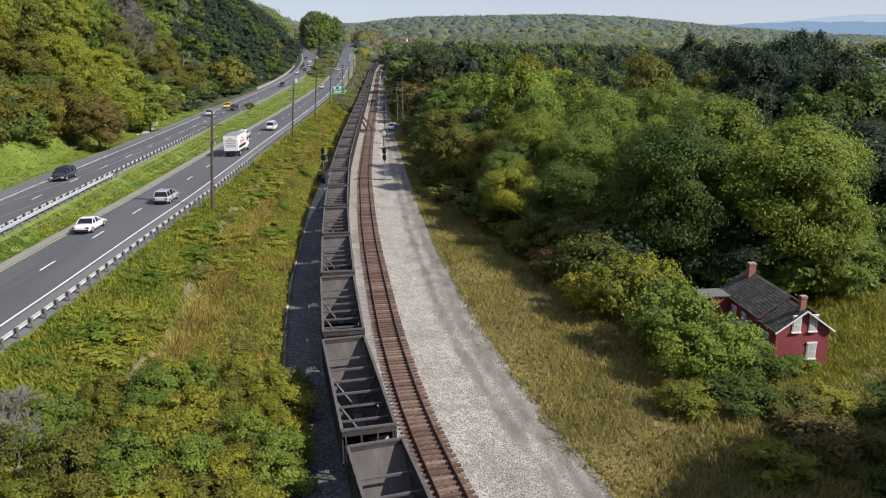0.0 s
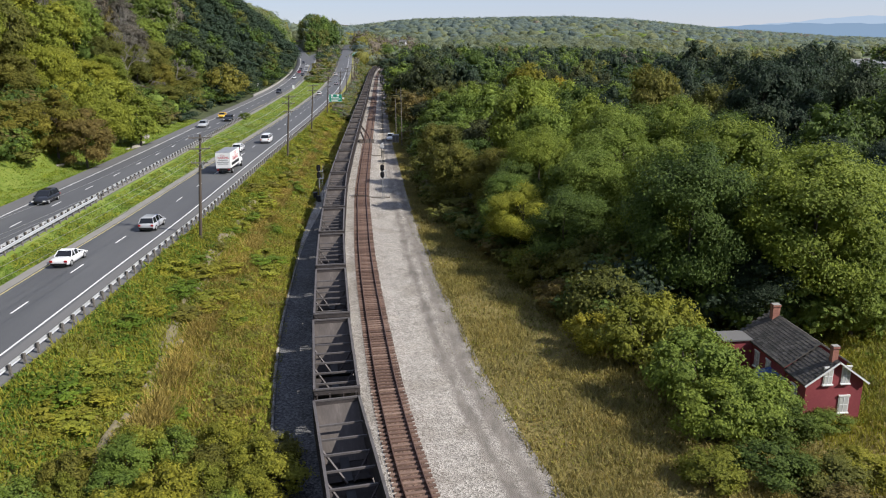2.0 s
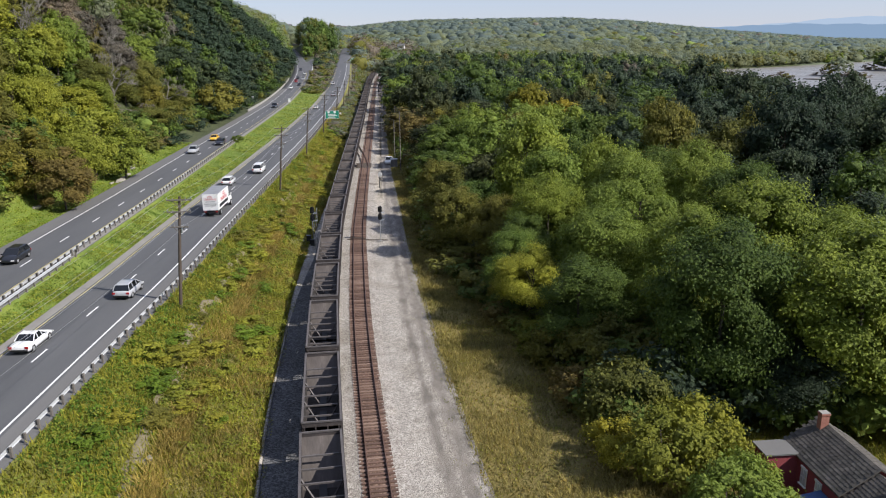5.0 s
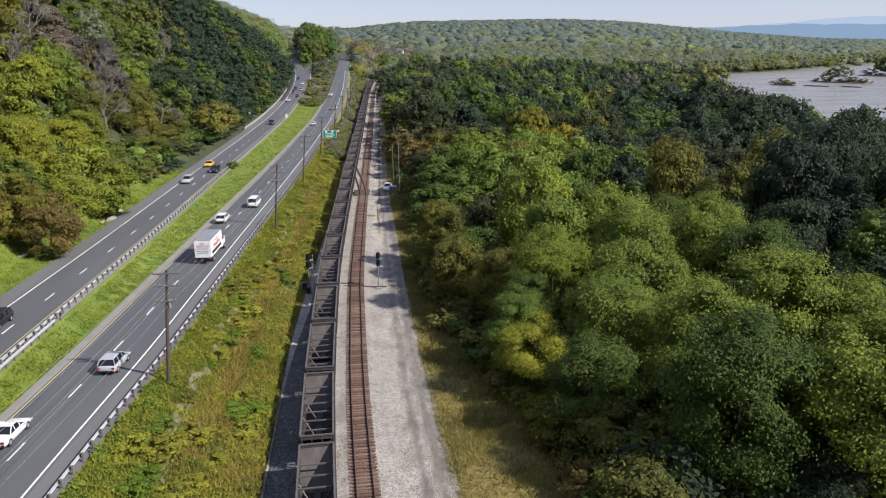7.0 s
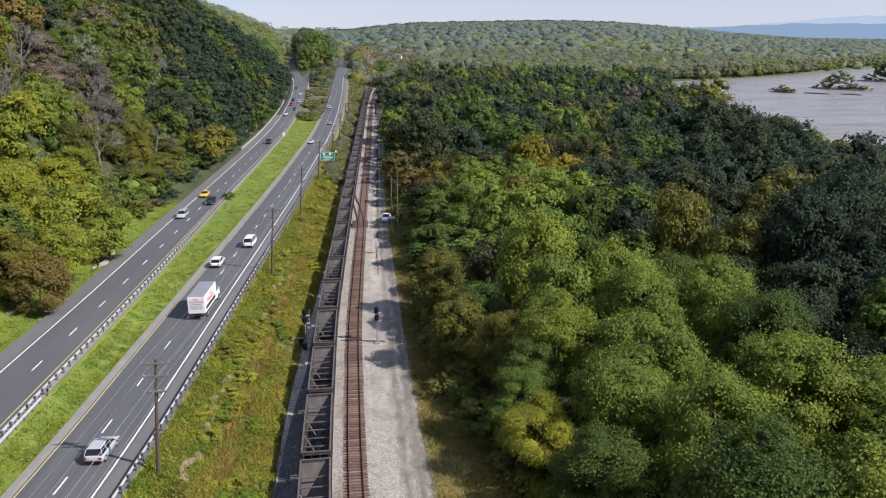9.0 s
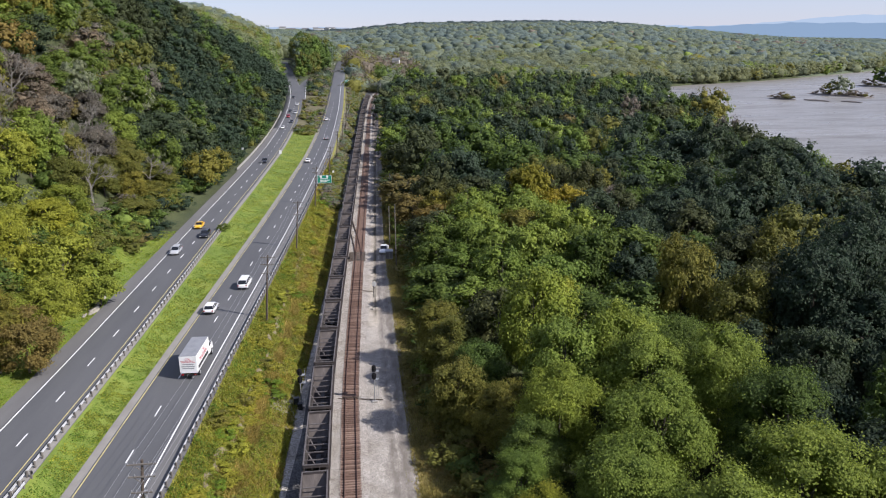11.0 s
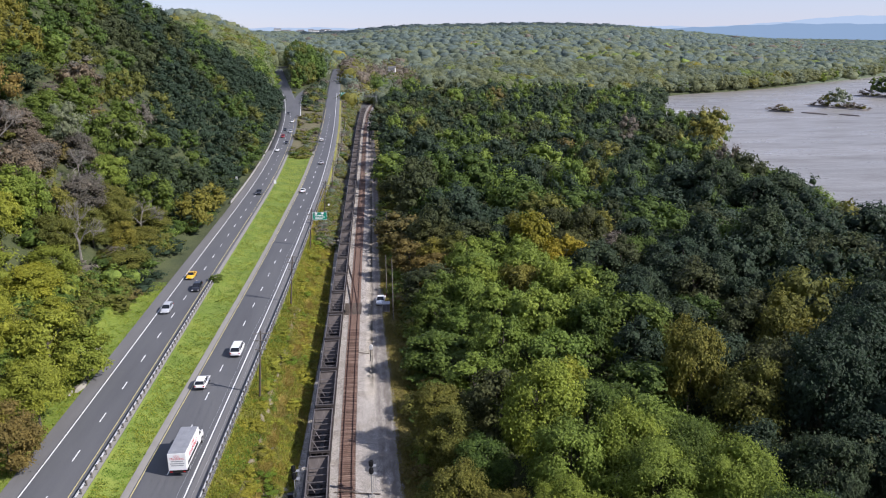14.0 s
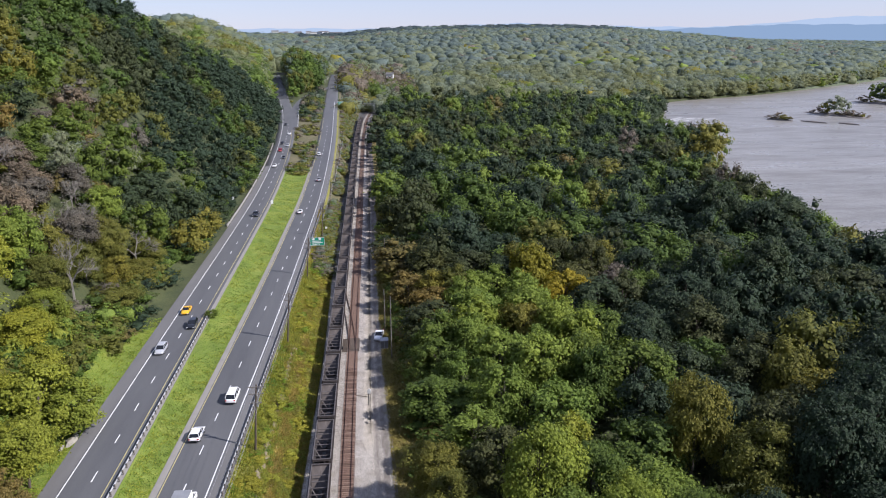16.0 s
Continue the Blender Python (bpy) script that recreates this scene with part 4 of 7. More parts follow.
woods("junction_trees", "tall trees on the knoll between the carriageways", [(x, y, ground_z(x, y) - 0.5, rs.uniform(20, 27), rs.uniform(5.5, 8), leaf_no((("olive", 3), ("sage_haze", 1), ("green", 3), ("light", 0.8)), rs, x, y)) for x, y in wedge] + [(-57, 720, ground_z(-57, 720), 12, 6.5, LEAF_LIST.index("light"))], 0.07, 36, 16)
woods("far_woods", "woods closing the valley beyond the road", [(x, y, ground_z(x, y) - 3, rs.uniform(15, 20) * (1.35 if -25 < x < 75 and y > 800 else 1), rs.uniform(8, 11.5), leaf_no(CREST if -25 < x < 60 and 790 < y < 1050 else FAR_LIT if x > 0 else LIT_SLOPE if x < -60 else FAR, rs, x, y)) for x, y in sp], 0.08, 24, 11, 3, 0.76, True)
bank_trees = []
for k in range(420):
    y = 820 + 1500 * (k / 420) ** 1.25
    x = float(shore(y)) - rs.uniform(5, 22)
    bank_trees.append((x, y, -3.2, rs.uniform(13, 21), rs.uniform(6, 9.5), leaf_no((("yellow", 0.3), ("olive", 1.2), ("olive_haze", 4), ("light", 0.6), ("sage_haze", 4), ("green", 1)), rs, x, y)))
for k in range(150):
    y = 150 + 4.5 * k
    x = float(shore(y)) - rs.uniform(3, 10)
    bank_trees.append((x, y, -3.0, rs.uniform(15, 20) if y < 340 else rs.uniform(13, 20), rs.uniform(5, 8), leaf_no(BACK, rs, x, y)))
bank_trees += [(203, 452, -3, 27, 9.5, 2), (196, 446, -3, 24, 8.5, 2), (211, 458, -3, 22, 8, 0), (199, 436, -3, 18, 7, 2), (219, 492, -3, 20, 8, 2), (212, 484, -3, 17, 7, 0), (222, 500, -3, 15, 6, 2), (205, 478, -3, 18, 7, 5)]
woods("shore_woods", "trees crowding the river banks", bank_trees, 0.08, 22, 15)
sp = scatter(rs, 26000, (-800, 1250), (1050, 2000), 14, lambda x, y: x < float(shore(y)) - 8 and -0.42 < x / y < 0.78)
# haze softness comes from the leaf tint and from sunken, overlapping crowns
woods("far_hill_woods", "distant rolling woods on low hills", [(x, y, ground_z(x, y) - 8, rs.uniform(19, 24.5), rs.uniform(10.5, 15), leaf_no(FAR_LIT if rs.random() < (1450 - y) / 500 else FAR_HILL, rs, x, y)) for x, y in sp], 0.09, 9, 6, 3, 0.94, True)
sp = scatter(rs, 16000, (-1300, 2400), (2000, 3600), 30, lambda x, y: x < float(shore(y)) - 8 and -0.4 < x / y < 0.76)
woods("horizon_woods", "woods tinted blue-grey for haze along the skyline", [(x, y, ground_z(x, y) - 9, rs.uniform(19, 24), rs.uniform(22, 30), LEAF_LIST.index("dusk_haze") if -0.08 < x / y < 0.35 and rs.random() < 0.9 else leaf_no(FAR_HILL, rs, x, y)) for x, y in sp], 0.1, 8, 4, 3, 0.97, True)

# ---- coal train ----
def hopper_car():
    """An empty open-top hopper, 13.5 m long, along y; z = 0 at the rail head."""
    t = thing("hopper_wagon", "empty grey-brown steel open-top hopper wagon on the track", "railway wagon", group="wagons of the train")
    L, W, top, low = 6.72, 1.47, 3.25, 1.15
    for sx in (-1, 1):
        s = Shape()
        s.box((sx * W, 0, (top + low) / 2), (0.06, 2 * L - 0.5, top - low))
        for k in range(13):
            s.box((sx * (W + 0.075), -L + 0.55 + k * (2 * L - 1.1) / 12, (top + low) / 2 + 0.05), (0.1, 0.11, top - low - 0.1))
        s.box((sx * (W + 0.05), 0, low), (0.14, 2 * L - 0.3, 0.16))
        part("side_wall", s, M["hopper_out"], t)
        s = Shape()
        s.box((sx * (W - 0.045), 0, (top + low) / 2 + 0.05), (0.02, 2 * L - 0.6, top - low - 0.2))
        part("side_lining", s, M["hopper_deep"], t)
    for sy in (-1, 1):
        s = Shape()
        s.add([(-W + 0.05, sy * (L - 0.2), 2.95), (W - 0.05, sy * (L - 0.2), 2.95), (W - 0.05, sy * 2.9, 0.85), (-W + 0.05, sy * 2.9, 0.85),
               (-W + 0.05, sy * (L - 0.2), 2.88), (W - 0.05, sy * (L - 0.2), 2.88), (W - 0.05, sy * 2.9, 0.78), (-W + 0.05, sy * 2.9, 0.78)],
              [(0, 1, 2, 3), (7, 6, 5, 4), (0, 4, 5, 1), (1, 5, 6, 2), (2, 6, 7, 3), (3, 7, 4, 0)])
        part("slope_sheet", s, M["hopper_in"], t)
        s = Shape()
        s.box((0, sy * (L - 0.17), 3.08), (2 * W, 0.06, 0.4))
        for x in (-1.3, -0.45, 0.45, 1.3):
            s.box((x, sy * (L + 0.02), 2.1), (0.1, 0.1, 1.9))
        s.box((0, sy * (L + 0.05), 1.1), (2.9, 0.28, 0.22))
        part("end_frame", s, M["hopper_out"], t)
        s = Shape()
        s.box((0, sy * (L + 0.35), 0.95), (0.3, 0.75, 0.28))
        s.box((0, sy * (L + 0.62), 0.95), (0.42, 0.2, 0.34))
        part("coupler", s, M["black"], t)
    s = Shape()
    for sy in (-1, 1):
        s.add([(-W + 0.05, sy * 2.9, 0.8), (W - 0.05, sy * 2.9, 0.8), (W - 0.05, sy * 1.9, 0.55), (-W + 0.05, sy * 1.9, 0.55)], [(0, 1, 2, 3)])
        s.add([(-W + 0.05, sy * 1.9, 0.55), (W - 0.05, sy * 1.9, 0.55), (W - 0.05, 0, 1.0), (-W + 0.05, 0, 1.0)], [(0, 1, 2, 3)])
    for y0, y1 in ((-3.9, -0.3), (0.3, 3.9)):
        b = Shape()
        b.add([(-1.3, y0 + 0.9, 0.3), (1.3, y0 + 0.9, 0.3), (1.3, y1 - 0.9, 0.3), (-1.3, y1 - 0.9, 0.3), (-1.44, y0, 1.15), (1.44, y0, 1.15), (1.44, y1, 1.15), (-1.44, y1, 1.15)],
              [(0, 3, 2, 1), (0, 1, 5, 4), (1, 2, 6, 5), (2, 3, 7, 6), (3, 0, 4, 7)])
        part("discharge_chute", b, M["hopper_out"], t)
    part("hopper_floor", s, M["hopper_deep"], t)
    s = Shape()
    for sx in (-1, 1):
        s.box((sx * W, 0, top + 0.04), (0.17, 2 * L - 0.2, 0.12))
    for sy in (-1, 1):
        s.box((0, sy * (L - 0.17), top + 0.04), (2 * W + 0.17, 0.15, 0.12))
    part("top_rim", s, M["hopper_rim"], t)
    for k in range(6):
        y = -4.6 + k * 1.75
        s = Shape()
        s.beam((-W, y, 2.75), (W, y, 2.75), 0.12, 0.12)
        part("cross_bar", s, M["hopper_rim"], t)
    for y in (-3.7, -0.2):
        s = Shape()
        s.beam((-W + 0.05, y + 1.2, 2.95), (-0.15, y - 0.3, 1.5), 0.11, 0.11)
        part("brace", s, M["hopper_rim"], t)
        s = Shape()
        s.beam((W - 0.05, y + 0.9, 2.9), (0.25, y - 0.2, 1.5), 0.09, 0.09)
        part("brace", s, M["hopper_out"], t)
    s = Shape()
    s.box((0, 0, 0.85), (0.55, 2 * L + 0.4, 0.3))
    part("centre_sill", s, M["black"], t)
    for sy in (-1, 1):
        s = Shape()
        for sx in (-1, 1):
            s.prism([(sy * 5 - 1.15, 0.4), (sy * 5 - 0.5, 0.75), (sy * 5 + 0.5, 0.75), (sy * 5 + 1.15, 0.4), (sy * 5 + 0.4, 0.25), (sy * 5 - 0.4, 0.25)], sx * 1.02, sx * 1.14)
        s.box((0, sy * 5, 0.6), (2.2, 0.35, 0.25))
        b = part("bogie", s, M["black"], t)
        for dy in (-0.88, 0.88):
            s = Shape()
            for sx in (-1, 1):
                s.tube((sx * 0.69, sy * 5 + dy, 0.44), (sx * 0.82, sy * 5 + dy, 0.44), 0.44, 0.44, 14)
            s.tube((-0.8, sy * 5 + dy, 0.44), (0.8, sy * 5 + dy, 0.44), 0.09, 0.09, 8)
            part("wheelset", s, M["steel_rail"], b)
    return t


def on_track(y, shift):
    x0, x1 = float(track_x(y - 2)) + shift, float(track_x(y + 2)) + shift
    return (x0 + x1) / 2, math.degrees(math.atan2(-(x1 - x0), 4))


PITCH = 14.57
first_car = hopper_car()
for k in range(44):
    y = 47.8 - 2 * PITCH + PITCH / 2 + PITCH * k
    x, a = on_track(y, -4.0)
    m = pose(x, y, float(rail_z(y)) + 0.25, 0, 0, a)
    if k == 0:
        first_car.matrix_basis = m
    else:
        copy_thing(first_car, m)

# ---- track ----
def rail_ribbon(name, shift, y0, y1, mat, w, h0, h1, parent, path=track_x):
    yy = np.arange(y0, y1, 3.0)
    vs = np.array([[(float(path(y)) + shift + d, y, float(rail_z(y)) + h) for d, h in ((-w, h0), (-w, h1), (w, h1), (w, h0))] for y in yy]).reshape(-1, 3)
    qs = [(r * 4 + c, r * 4 + c + 1, r * 4 + c + 5, r * 4 + c + 4) for r in range(len(yy) - 1) for c in range(3)]
    return part(name, big_mesh(name, vs, qs, [mat]), None, parent)


tracks = []
for sh, lab in ((0.0, "rusty main railway track on timber sleepers"), (-4.0, "railway track under the standing train")):
    tr = thing("railway_track", lab, "railway track", kind="structure")
    tracks.append(tr)
    for g in (-0.75, 0.75):
        r = rail_ribbon("rail", sh + g, -30, 740, M["steel_rail"], 0.045, 0.06, 0.25, tr)
        rail_ribbon("rail_foot", sh + g, -30, 740, M["steel_rail"], 0.085, 0.06, 0.085, r)
        rail_ribbon("rail_head", sh + g, -30, 740, M["rail_head"], 0.04, 0.2, 0.257, r)
cross_a = line((203, -0.05), (212, -0.5), (225, -1.6), (240, -3.2), (252, -4.0))
xover = thing("track_crossover", "dark crossover rails joining the two tracks", "railway track", kind="structure")
for g in (-0.75, 0.75):
    rail_ribbon("rail", g, 203, 252, M["steel_rail"], 0.06, 0.07, 0.262, xover, lambda y: track_x(y) + cross_a(y))
s = Shape()
for k in range(26):
    y = 201.4 + 0.3 * k
    s.box((float(track_x(y)) - 0.4, y, 0.075), (4.0, 0.2, 0.1))
part("switch_timbers", s, M["pole_wood"], xover)
s = Shape()
s.box((-4.0, 203, 0.4), (0.7, 0.5, 0.5))
s.tube((-4.0, 203, 0.6), (-4.0, 203, 1.6), 0.05)
part("switch_stand", s, M["black"], xover)

# ---- cables laid over the track ----
s = Shape()
for k in range(24):
    x = -3.9 + k * 0.28
    s.tube((x, 130.2 - 0.16 * k * 0.28, 0.28 if -3.2 < x < -0.9 else 0.0), (x + 0.28, 130.2 - 0.16 * (k + 1) * 0.28, 0.28 if -3.2 < x + 0.28 < -0.9 else 0.0), 0.09, 0.09, 5)
tagged(part("cable_duct", s, M["pole_wood"]), "dark cable duct lying across the track", "cable")
s = Shape()
for k in range(16):
    x = -2.6 + k * 0.27
    s.tube((x, 180 - 0.1 * k, 0.02), (x + 0.27, 180 - 0.1 * (k + 1), 0.02), 0.07, 0.07, 5)
tagged(part("cable_duct", s, M["pole_wood"]), "dark cable duct lying across the track", "cable")


# ---- signals ----
def signal(x, y, top, cabinet, label):
    t = thing("railway_signal", label, "railway signal", pose(x, y, ground_z(x, y)))
    h = top - ground_z(x, y)
    s = Shape()
    s.tube((0, 0, 0), (0, 0, h - 0.2), 0.075, 0.06, 10)
    part("mast", s, M["grey_metal"], t)
    s = Shape()
    s.box((0, 0, 0.12), (0.8, 0.8, 0.24))
    part("plinth", s, M["concrete"], t)
    for z in (h - 0.55, h - 1.75):
        s = Shape()
        ring = [(0.34 * math.cos(a) , -0.14, z + (0.22 if math.sin(a) > 0 else -0.22) + 0.34 * math.sin(a)) for a in np.linspace(0, 2 * math.pi, 18, endpoint=False)]
        s.add(ring + [(p[0], -0.1, p[2]) for p in ring], [tuple(range(18)), tuple(range(35, 17, -1))] + [(i, (i + 1) % 18, 18 + (i + 1) % 18, 18 + i) for i in range(18)])
        s.box((0, 0.05, z), (0.3, 0.3, 0.75))
        hd = part("signal_head", s, M["black"], t)
        for dz in (-0.26, 0.0, 0.26):
            s = Shape()
            s.tube((0, -0.14, z + dz), (0, -0.34, z + dz), 0.1, 0.1, 10, False)
            part("hood", s, M["black"], hd)
    s = Shape()
    for dx in (-0.17, 0.17):
        s.tube((dx + 0.42, 0.25, 0), (dx + 0.42, 0.25, h - 0.9), 0.022, 0.022, 5)
    for k in range(int((h - 1) / 0.3)):
        s.tube((0.25, 0.25, 0.3 + k * 0.3), (0.59, 0.25, 0.3 + k * 0.3), 0.015, 0.015, 4)
    part("ladder", s, M["grey_metal"], t)
    s = Shape()
    for z in (h - 1.15, h - 2.4):
        s.box((0.3, 0.25, z), (0.9, 0.6, 0.05))
        s.tube((0.72, 0.5, z), (0.72, 0.5, z + 0.9), 0.02, 0.02, 4)
        s.tube((0.72, 0.0, z), (0.72, 0.0, z + 0.9), 0.02, 0.02, 4)
    part("platform", s, M["grey_metal"], t)
    if cabinet:
        for dx, dy, w, hh in ((-0.75, 0.2, 0.7, 1.5), (-0.1, -0.9, 0.6, 1.1)):
            s = Shape()
            s.box((dx, dy, hh / 2), (w, 0.5, hh))
            s.box((dx, dy, hh + 0.03), (w + 0.12, 0.62, 0.06))
            part("relay_cabinet", s, M["black"], t)
    return t


signal(1.6, 129.05, 5.75, False, "two-headed black railway signal on a grey mast by the main track")
signal(-9.15, 128.5, 6.05, True, "two-headed black railway signal with relay cabinets below the bank")

# ---- white disc on its post ----
t = thing("marker_post", "white oval disc on a dark post in the gravel", "marker", pose(1.95, 175.4, -0.2))
s = Shape()
s.tube((0, 0, 0), (0, 0, 2.5), 0.09, 0.07, 8)
part("post", s, M["black"], t)
s = Shape()
ring = [(0.12 + 0.42 * math.cos(a), -0.12 - 0.2 * math.sin(a), 2.95 + 0.68 * math.sin(a)) for a in np.linspace(0, 2 * math.pi, 20, endpoint=False)]
s.add(ring + [(p[0] + 0.05, p[1] + 0.12, p[2]) for p in ring], [tuple(range(20)), tuple(range(39, 19, -1))] + [(i, (i + 1) % 20, 20 + (i + 1) % 20, 20 + i) for i in range(20)])
part("disc", s, M["white_paint"], t)


# ---- guard rails ----
def guard_rail(rx, rz_, off, face, y0, y1, label):
    """Steel beam on timber posts; face is the side of the beam."""
    t = thing("guard_rail", label, "guard rail", kind="structure")
    yy = np.arange(y0, y1 + 0.1, 3.8)
    prof = ((0.0, 0.42), (0.07, 0.47), (0.07, 0.55), (0.0, 0.6), (0.07, 0.65), (0.07, 0.73), (0.0, 0.78))
    vs = np.array([[(float(rx(y)) + off + face * (0.1 + d), y, float(rz_(y)) + h) for d, h in prof] for y in yy]).reshape(-1, 3)
    n = len(prof)
    qs = [(r * n + c, r * n + c + 1, (r + 1) * n + c + 1, (r + 1) * n + c) for r in range(len(yy) - 1) for c in range(n - 1)]
    part("beam", big_mesh("beam", vs, qs, [M["galvanised"]]), None, t)
    s = Shape()
    s.box((0, 0, 0.15), (0.15, 0.2, 1.3))
    post = s.mesh("post", M["post_wood"])
    s = Shape()
    s.box((face * 0.1, 0, 0.6), (0.12, 0.2, 0.36))
    block = s.mesh("spacer", M["black"])
    for y in np.arange(y0, y1, 1.905):
        p = part("post", post, None, t)
        p.location = (float(rx(y)) + off - face * 0.1, y, float(rz_(y)))
        b = part("spacer", block, None, p)
    return t


guard_rail(road_r, road_r_z, 6.2, -1, 30, 345, "galvanised steel guard rail on timber posts along the bank")
guard_rail(road_l, road_l_z, 4.15, -1, 60, 212, "galvanised steel guard rail beside the grass median")
guard_rail(road_l, road_l_z, 4.75, 1, 60, 104, "galvanised steel guard rail facing the lower carriageway")


# ---- poles and wires ----
def utility_pole(x, y, z, top, lean, arms, label):
    t = thing("utility_pole", label, "utility pole", pose(x, y, z))
    h = top - z
    up = Vector((lean, 0.1, h))
    s = Shape()
    s.tube((0, 0, -0.8), up * 0.5, 0.2, 0.17, 10)
    s.tube(up * 0.5, up, 0.17, 0.12, 10)
    part("pole", s, M["pole_wood"], t)
    for dz, w in arms:
        c = up * ((h - dz) / h)
        s = Shape()
        s.box((c.x, c.y - 0.18, c.z), (w, 0.12, 0.14))
        for sx in (-1, 1):
            s.beam((c.x + sx * w * 0.32, c.y - 0.18, c.z), (c.x, c.y - 0.1, c.z - 0.75), 0.05, 0.05)
        a = part("crossarm", s, M["post_wood"], t)
        for f in (-0.47, -0.25, 0.25, 0.47):
            s = Shape()
            s.tube((c.x + f * w, c.y - 0.18, c.z + 0.06), (c.x + f * w, c.y - 0.18, c.z + 0.26), 0.05, 0.035, 6)
            part("insulator", s, M["grey_metal"], a)
    s = Shape()
    s.tube((up.x * 0.72 + 0.28, 0, h * 0.72 - 0.5), (up.x * 0.72 + 0.28, 0, h * 0.72 + 0.3), 0.14, 0.14, 8)
    part("junction_can", s, M["grey_metal"], t)
    return [Vector((x, y, z)) + up * ((h - dz) / h) for dz, _ in arms]


ARMS = ((0.35, 2.6), (1.6, 2.4), (3.2, 1.9))
tops = []
for x, y, z, top in ((-25.5, 24.5, 3.6, 16.2), (-20.25, 89.1, 3.1, 16.0), (-17.2, 153.8, 3.4, 16.0), (-16.0, 199.8, 2.6, 15.6), (-14.7, 247, 2.6, 15.6), (-12.6, 290, 2.4, 15.4), (-11.6, 335, 2.2, 15.4), (-10.8, 382, 2.4, 15.8), (-10.3, 430, 3.0, 16.5), (-10, 480, 4.0, 17)):
    tops.append(utility_pole(x, y, ground_z(x, y), top, 1.1, ARMS, "tall brown timber utility pole with crossarms, leaning slightly"))
for p, q in zip(tops, tops[1:]):
    for a, b, (_, w) in zip(p, q, ARMS):
        for f in (-0.47, 0.47) if w > 2 else (-0.4, 0.4):
            s = Shape()
            u, v = a + Vector((f * w, -0.18, 0.28)), b + Vector((f * w, -0.18, 0.28))
            pts = [u.lerp(v, k / 8) - Vector((0, 0, 4 * 0.9 * (k / 8) * (1 - k / 8))) for k in range(9)]
            for m_ in pts:
                s.v += [tuple(m_ + Vector((0.013 * math.cos(a), 0, 0.013 * math.sin(a)))) for a in (0.5, 2.6, 4.7)]
            s.f += [(3 * i + j, 3 * i + (j + 1) % 3, 3 * i + 3 + (j + 1) % 3, 3 * i + 3 + j) for i in range(8) for j in range(3)]
            tagged(part("overhead_wire", s, M["wire"]), "thin overhead wire strung between the timber poles", "wire", "overhead wires")
for x, y, h in ((7.5, 197.8, 15.0), (6.5, 214, 11), (8.2, 262, 11)):
    t = thing("signal_pole", "slim weathered timber pole at the edge of the woods", "pole", pose(x, y, ground_z(x, y)))
    s = Shape()
    s.tube((0, 0, -0.4), (0, 0, h), 0.13, 0.09, 8)
    part("pole", s, M["post_wood"], t)


# ---- road signs ----
def sign_panel(x, y, z0, z1, w, label, tabs, rows):
    t = thing("road_sign", label, "road sign", pose(x, y, 0))
    s = Shape()
    s.box((0, 0, (z0 + z1) / 2), (w, 0.06, z1 - z0))
    part("panel", s, M["sign_green"], t)
    s = Shape()
    for a, b, c, d in ((-w / 2, z0, w / 2, z0 + 0.08), (-w / 2, z1 - 0.08, w / 2, z1), (-w / 2, z0, -w / 2 + 0.08, z1), (w / 2 - 0.08, z0, w / 2, z1)):
        s.box(((a + c) / 2, -0.04, (b + d) / 2), (c - a, 0.02, d - b))
    part("border", s, M["white_paint"], t)
    for cx, cz, ww, hh in tabs:
        s = Shape()
        s.box((cx, -0.05, cz), (ww, 0.03, hh))
        part("route_marker", s, M["white_paint"], t)
    for cx, cz, ww in rows:
        s = Shape()
        s.box((cx, -0.045, cz), (ww, 0.02, 0.22))
        part("text_bar", s, M["white_paint"], t)
    for dx in (-w * 0.3, w * 0.3):
        g = ground_z(x + dx, y)
        s = Shape()
        s.box((dx, 0.1, (g - 0.3 + z1 - 0.1) / 2), (0.16, 0.12, z1 - 0.1 - g + 0.3))
        part("post", s, M["post_wood"], t)


sign_panel(-13.1, 274.3, 5.55, 8.2, 4.65, "green road sign with white route markers on two posts", ((-1.2, 7.72, 0.75, 0.65), (0.9, 7.72, 0.75, 0.65)), ((-0.2, 7.0, 2.6), (0.1, 6.5, 3.2), (-0.3, 6.0, 2.4)))
sign_panel(-14.4, 674, 14.6, 17.4, 5.0, "green exit sign beside the carriageway", ((-1.2, 16.9, 0.8, 0.6), (1.0, 16.9, 0.8, 0.6)), ((0, 16.2, 3.4), (0, 15.5, 2.8)))
for x, y, top, w, h in ((-33.7, 332, 8.5, 0.9, 1.5), (-49.6, 338, 9.2, 0.9, 1.3), (-11.4, 300, 5.2, 0.7, 0.7)):
    t = thing("road_sign", "plain pale back of a small road sign on one post", "road sign", pose(x, y, ground_z(x, y)))
    hh = top - ground_z(x, y)
    s = Shape()
    s.tube((0, 0.05, -0.2), (0, 0.05, hh), 0.04, 0.04, 6)
    part("post", s, M["grey_metal"], t)
    s = Shape()
    s.box((0, 0, hh - h / 2), (w, 0.03, h))
    part("panel", s, M["white_paint"], t)

# low concrete wall under the hill
s = Shape()
yy = np.arange(302, 492, 5)
for a, b in zip(yy, yy[1:]):
    s.beam((float(road_l(a)) - 7.0, a, float(road_l_z(a)) + 0.3), (float(road_l(b)) - 7.0, b, float(road_l_z(b)) + 0.3), 0.3, 0.85)
tagged(part("barrier", s, M["concrete"]), "low pale concrete barrier at the foot of the hill", "barrier", kind="structure")

# ---- signal bridge over the railway ----
t = thing("signal_bridge", "steel lattice signal bridge spanning the tracks", "signal bridge", pose(4.8, 705, 3.0))
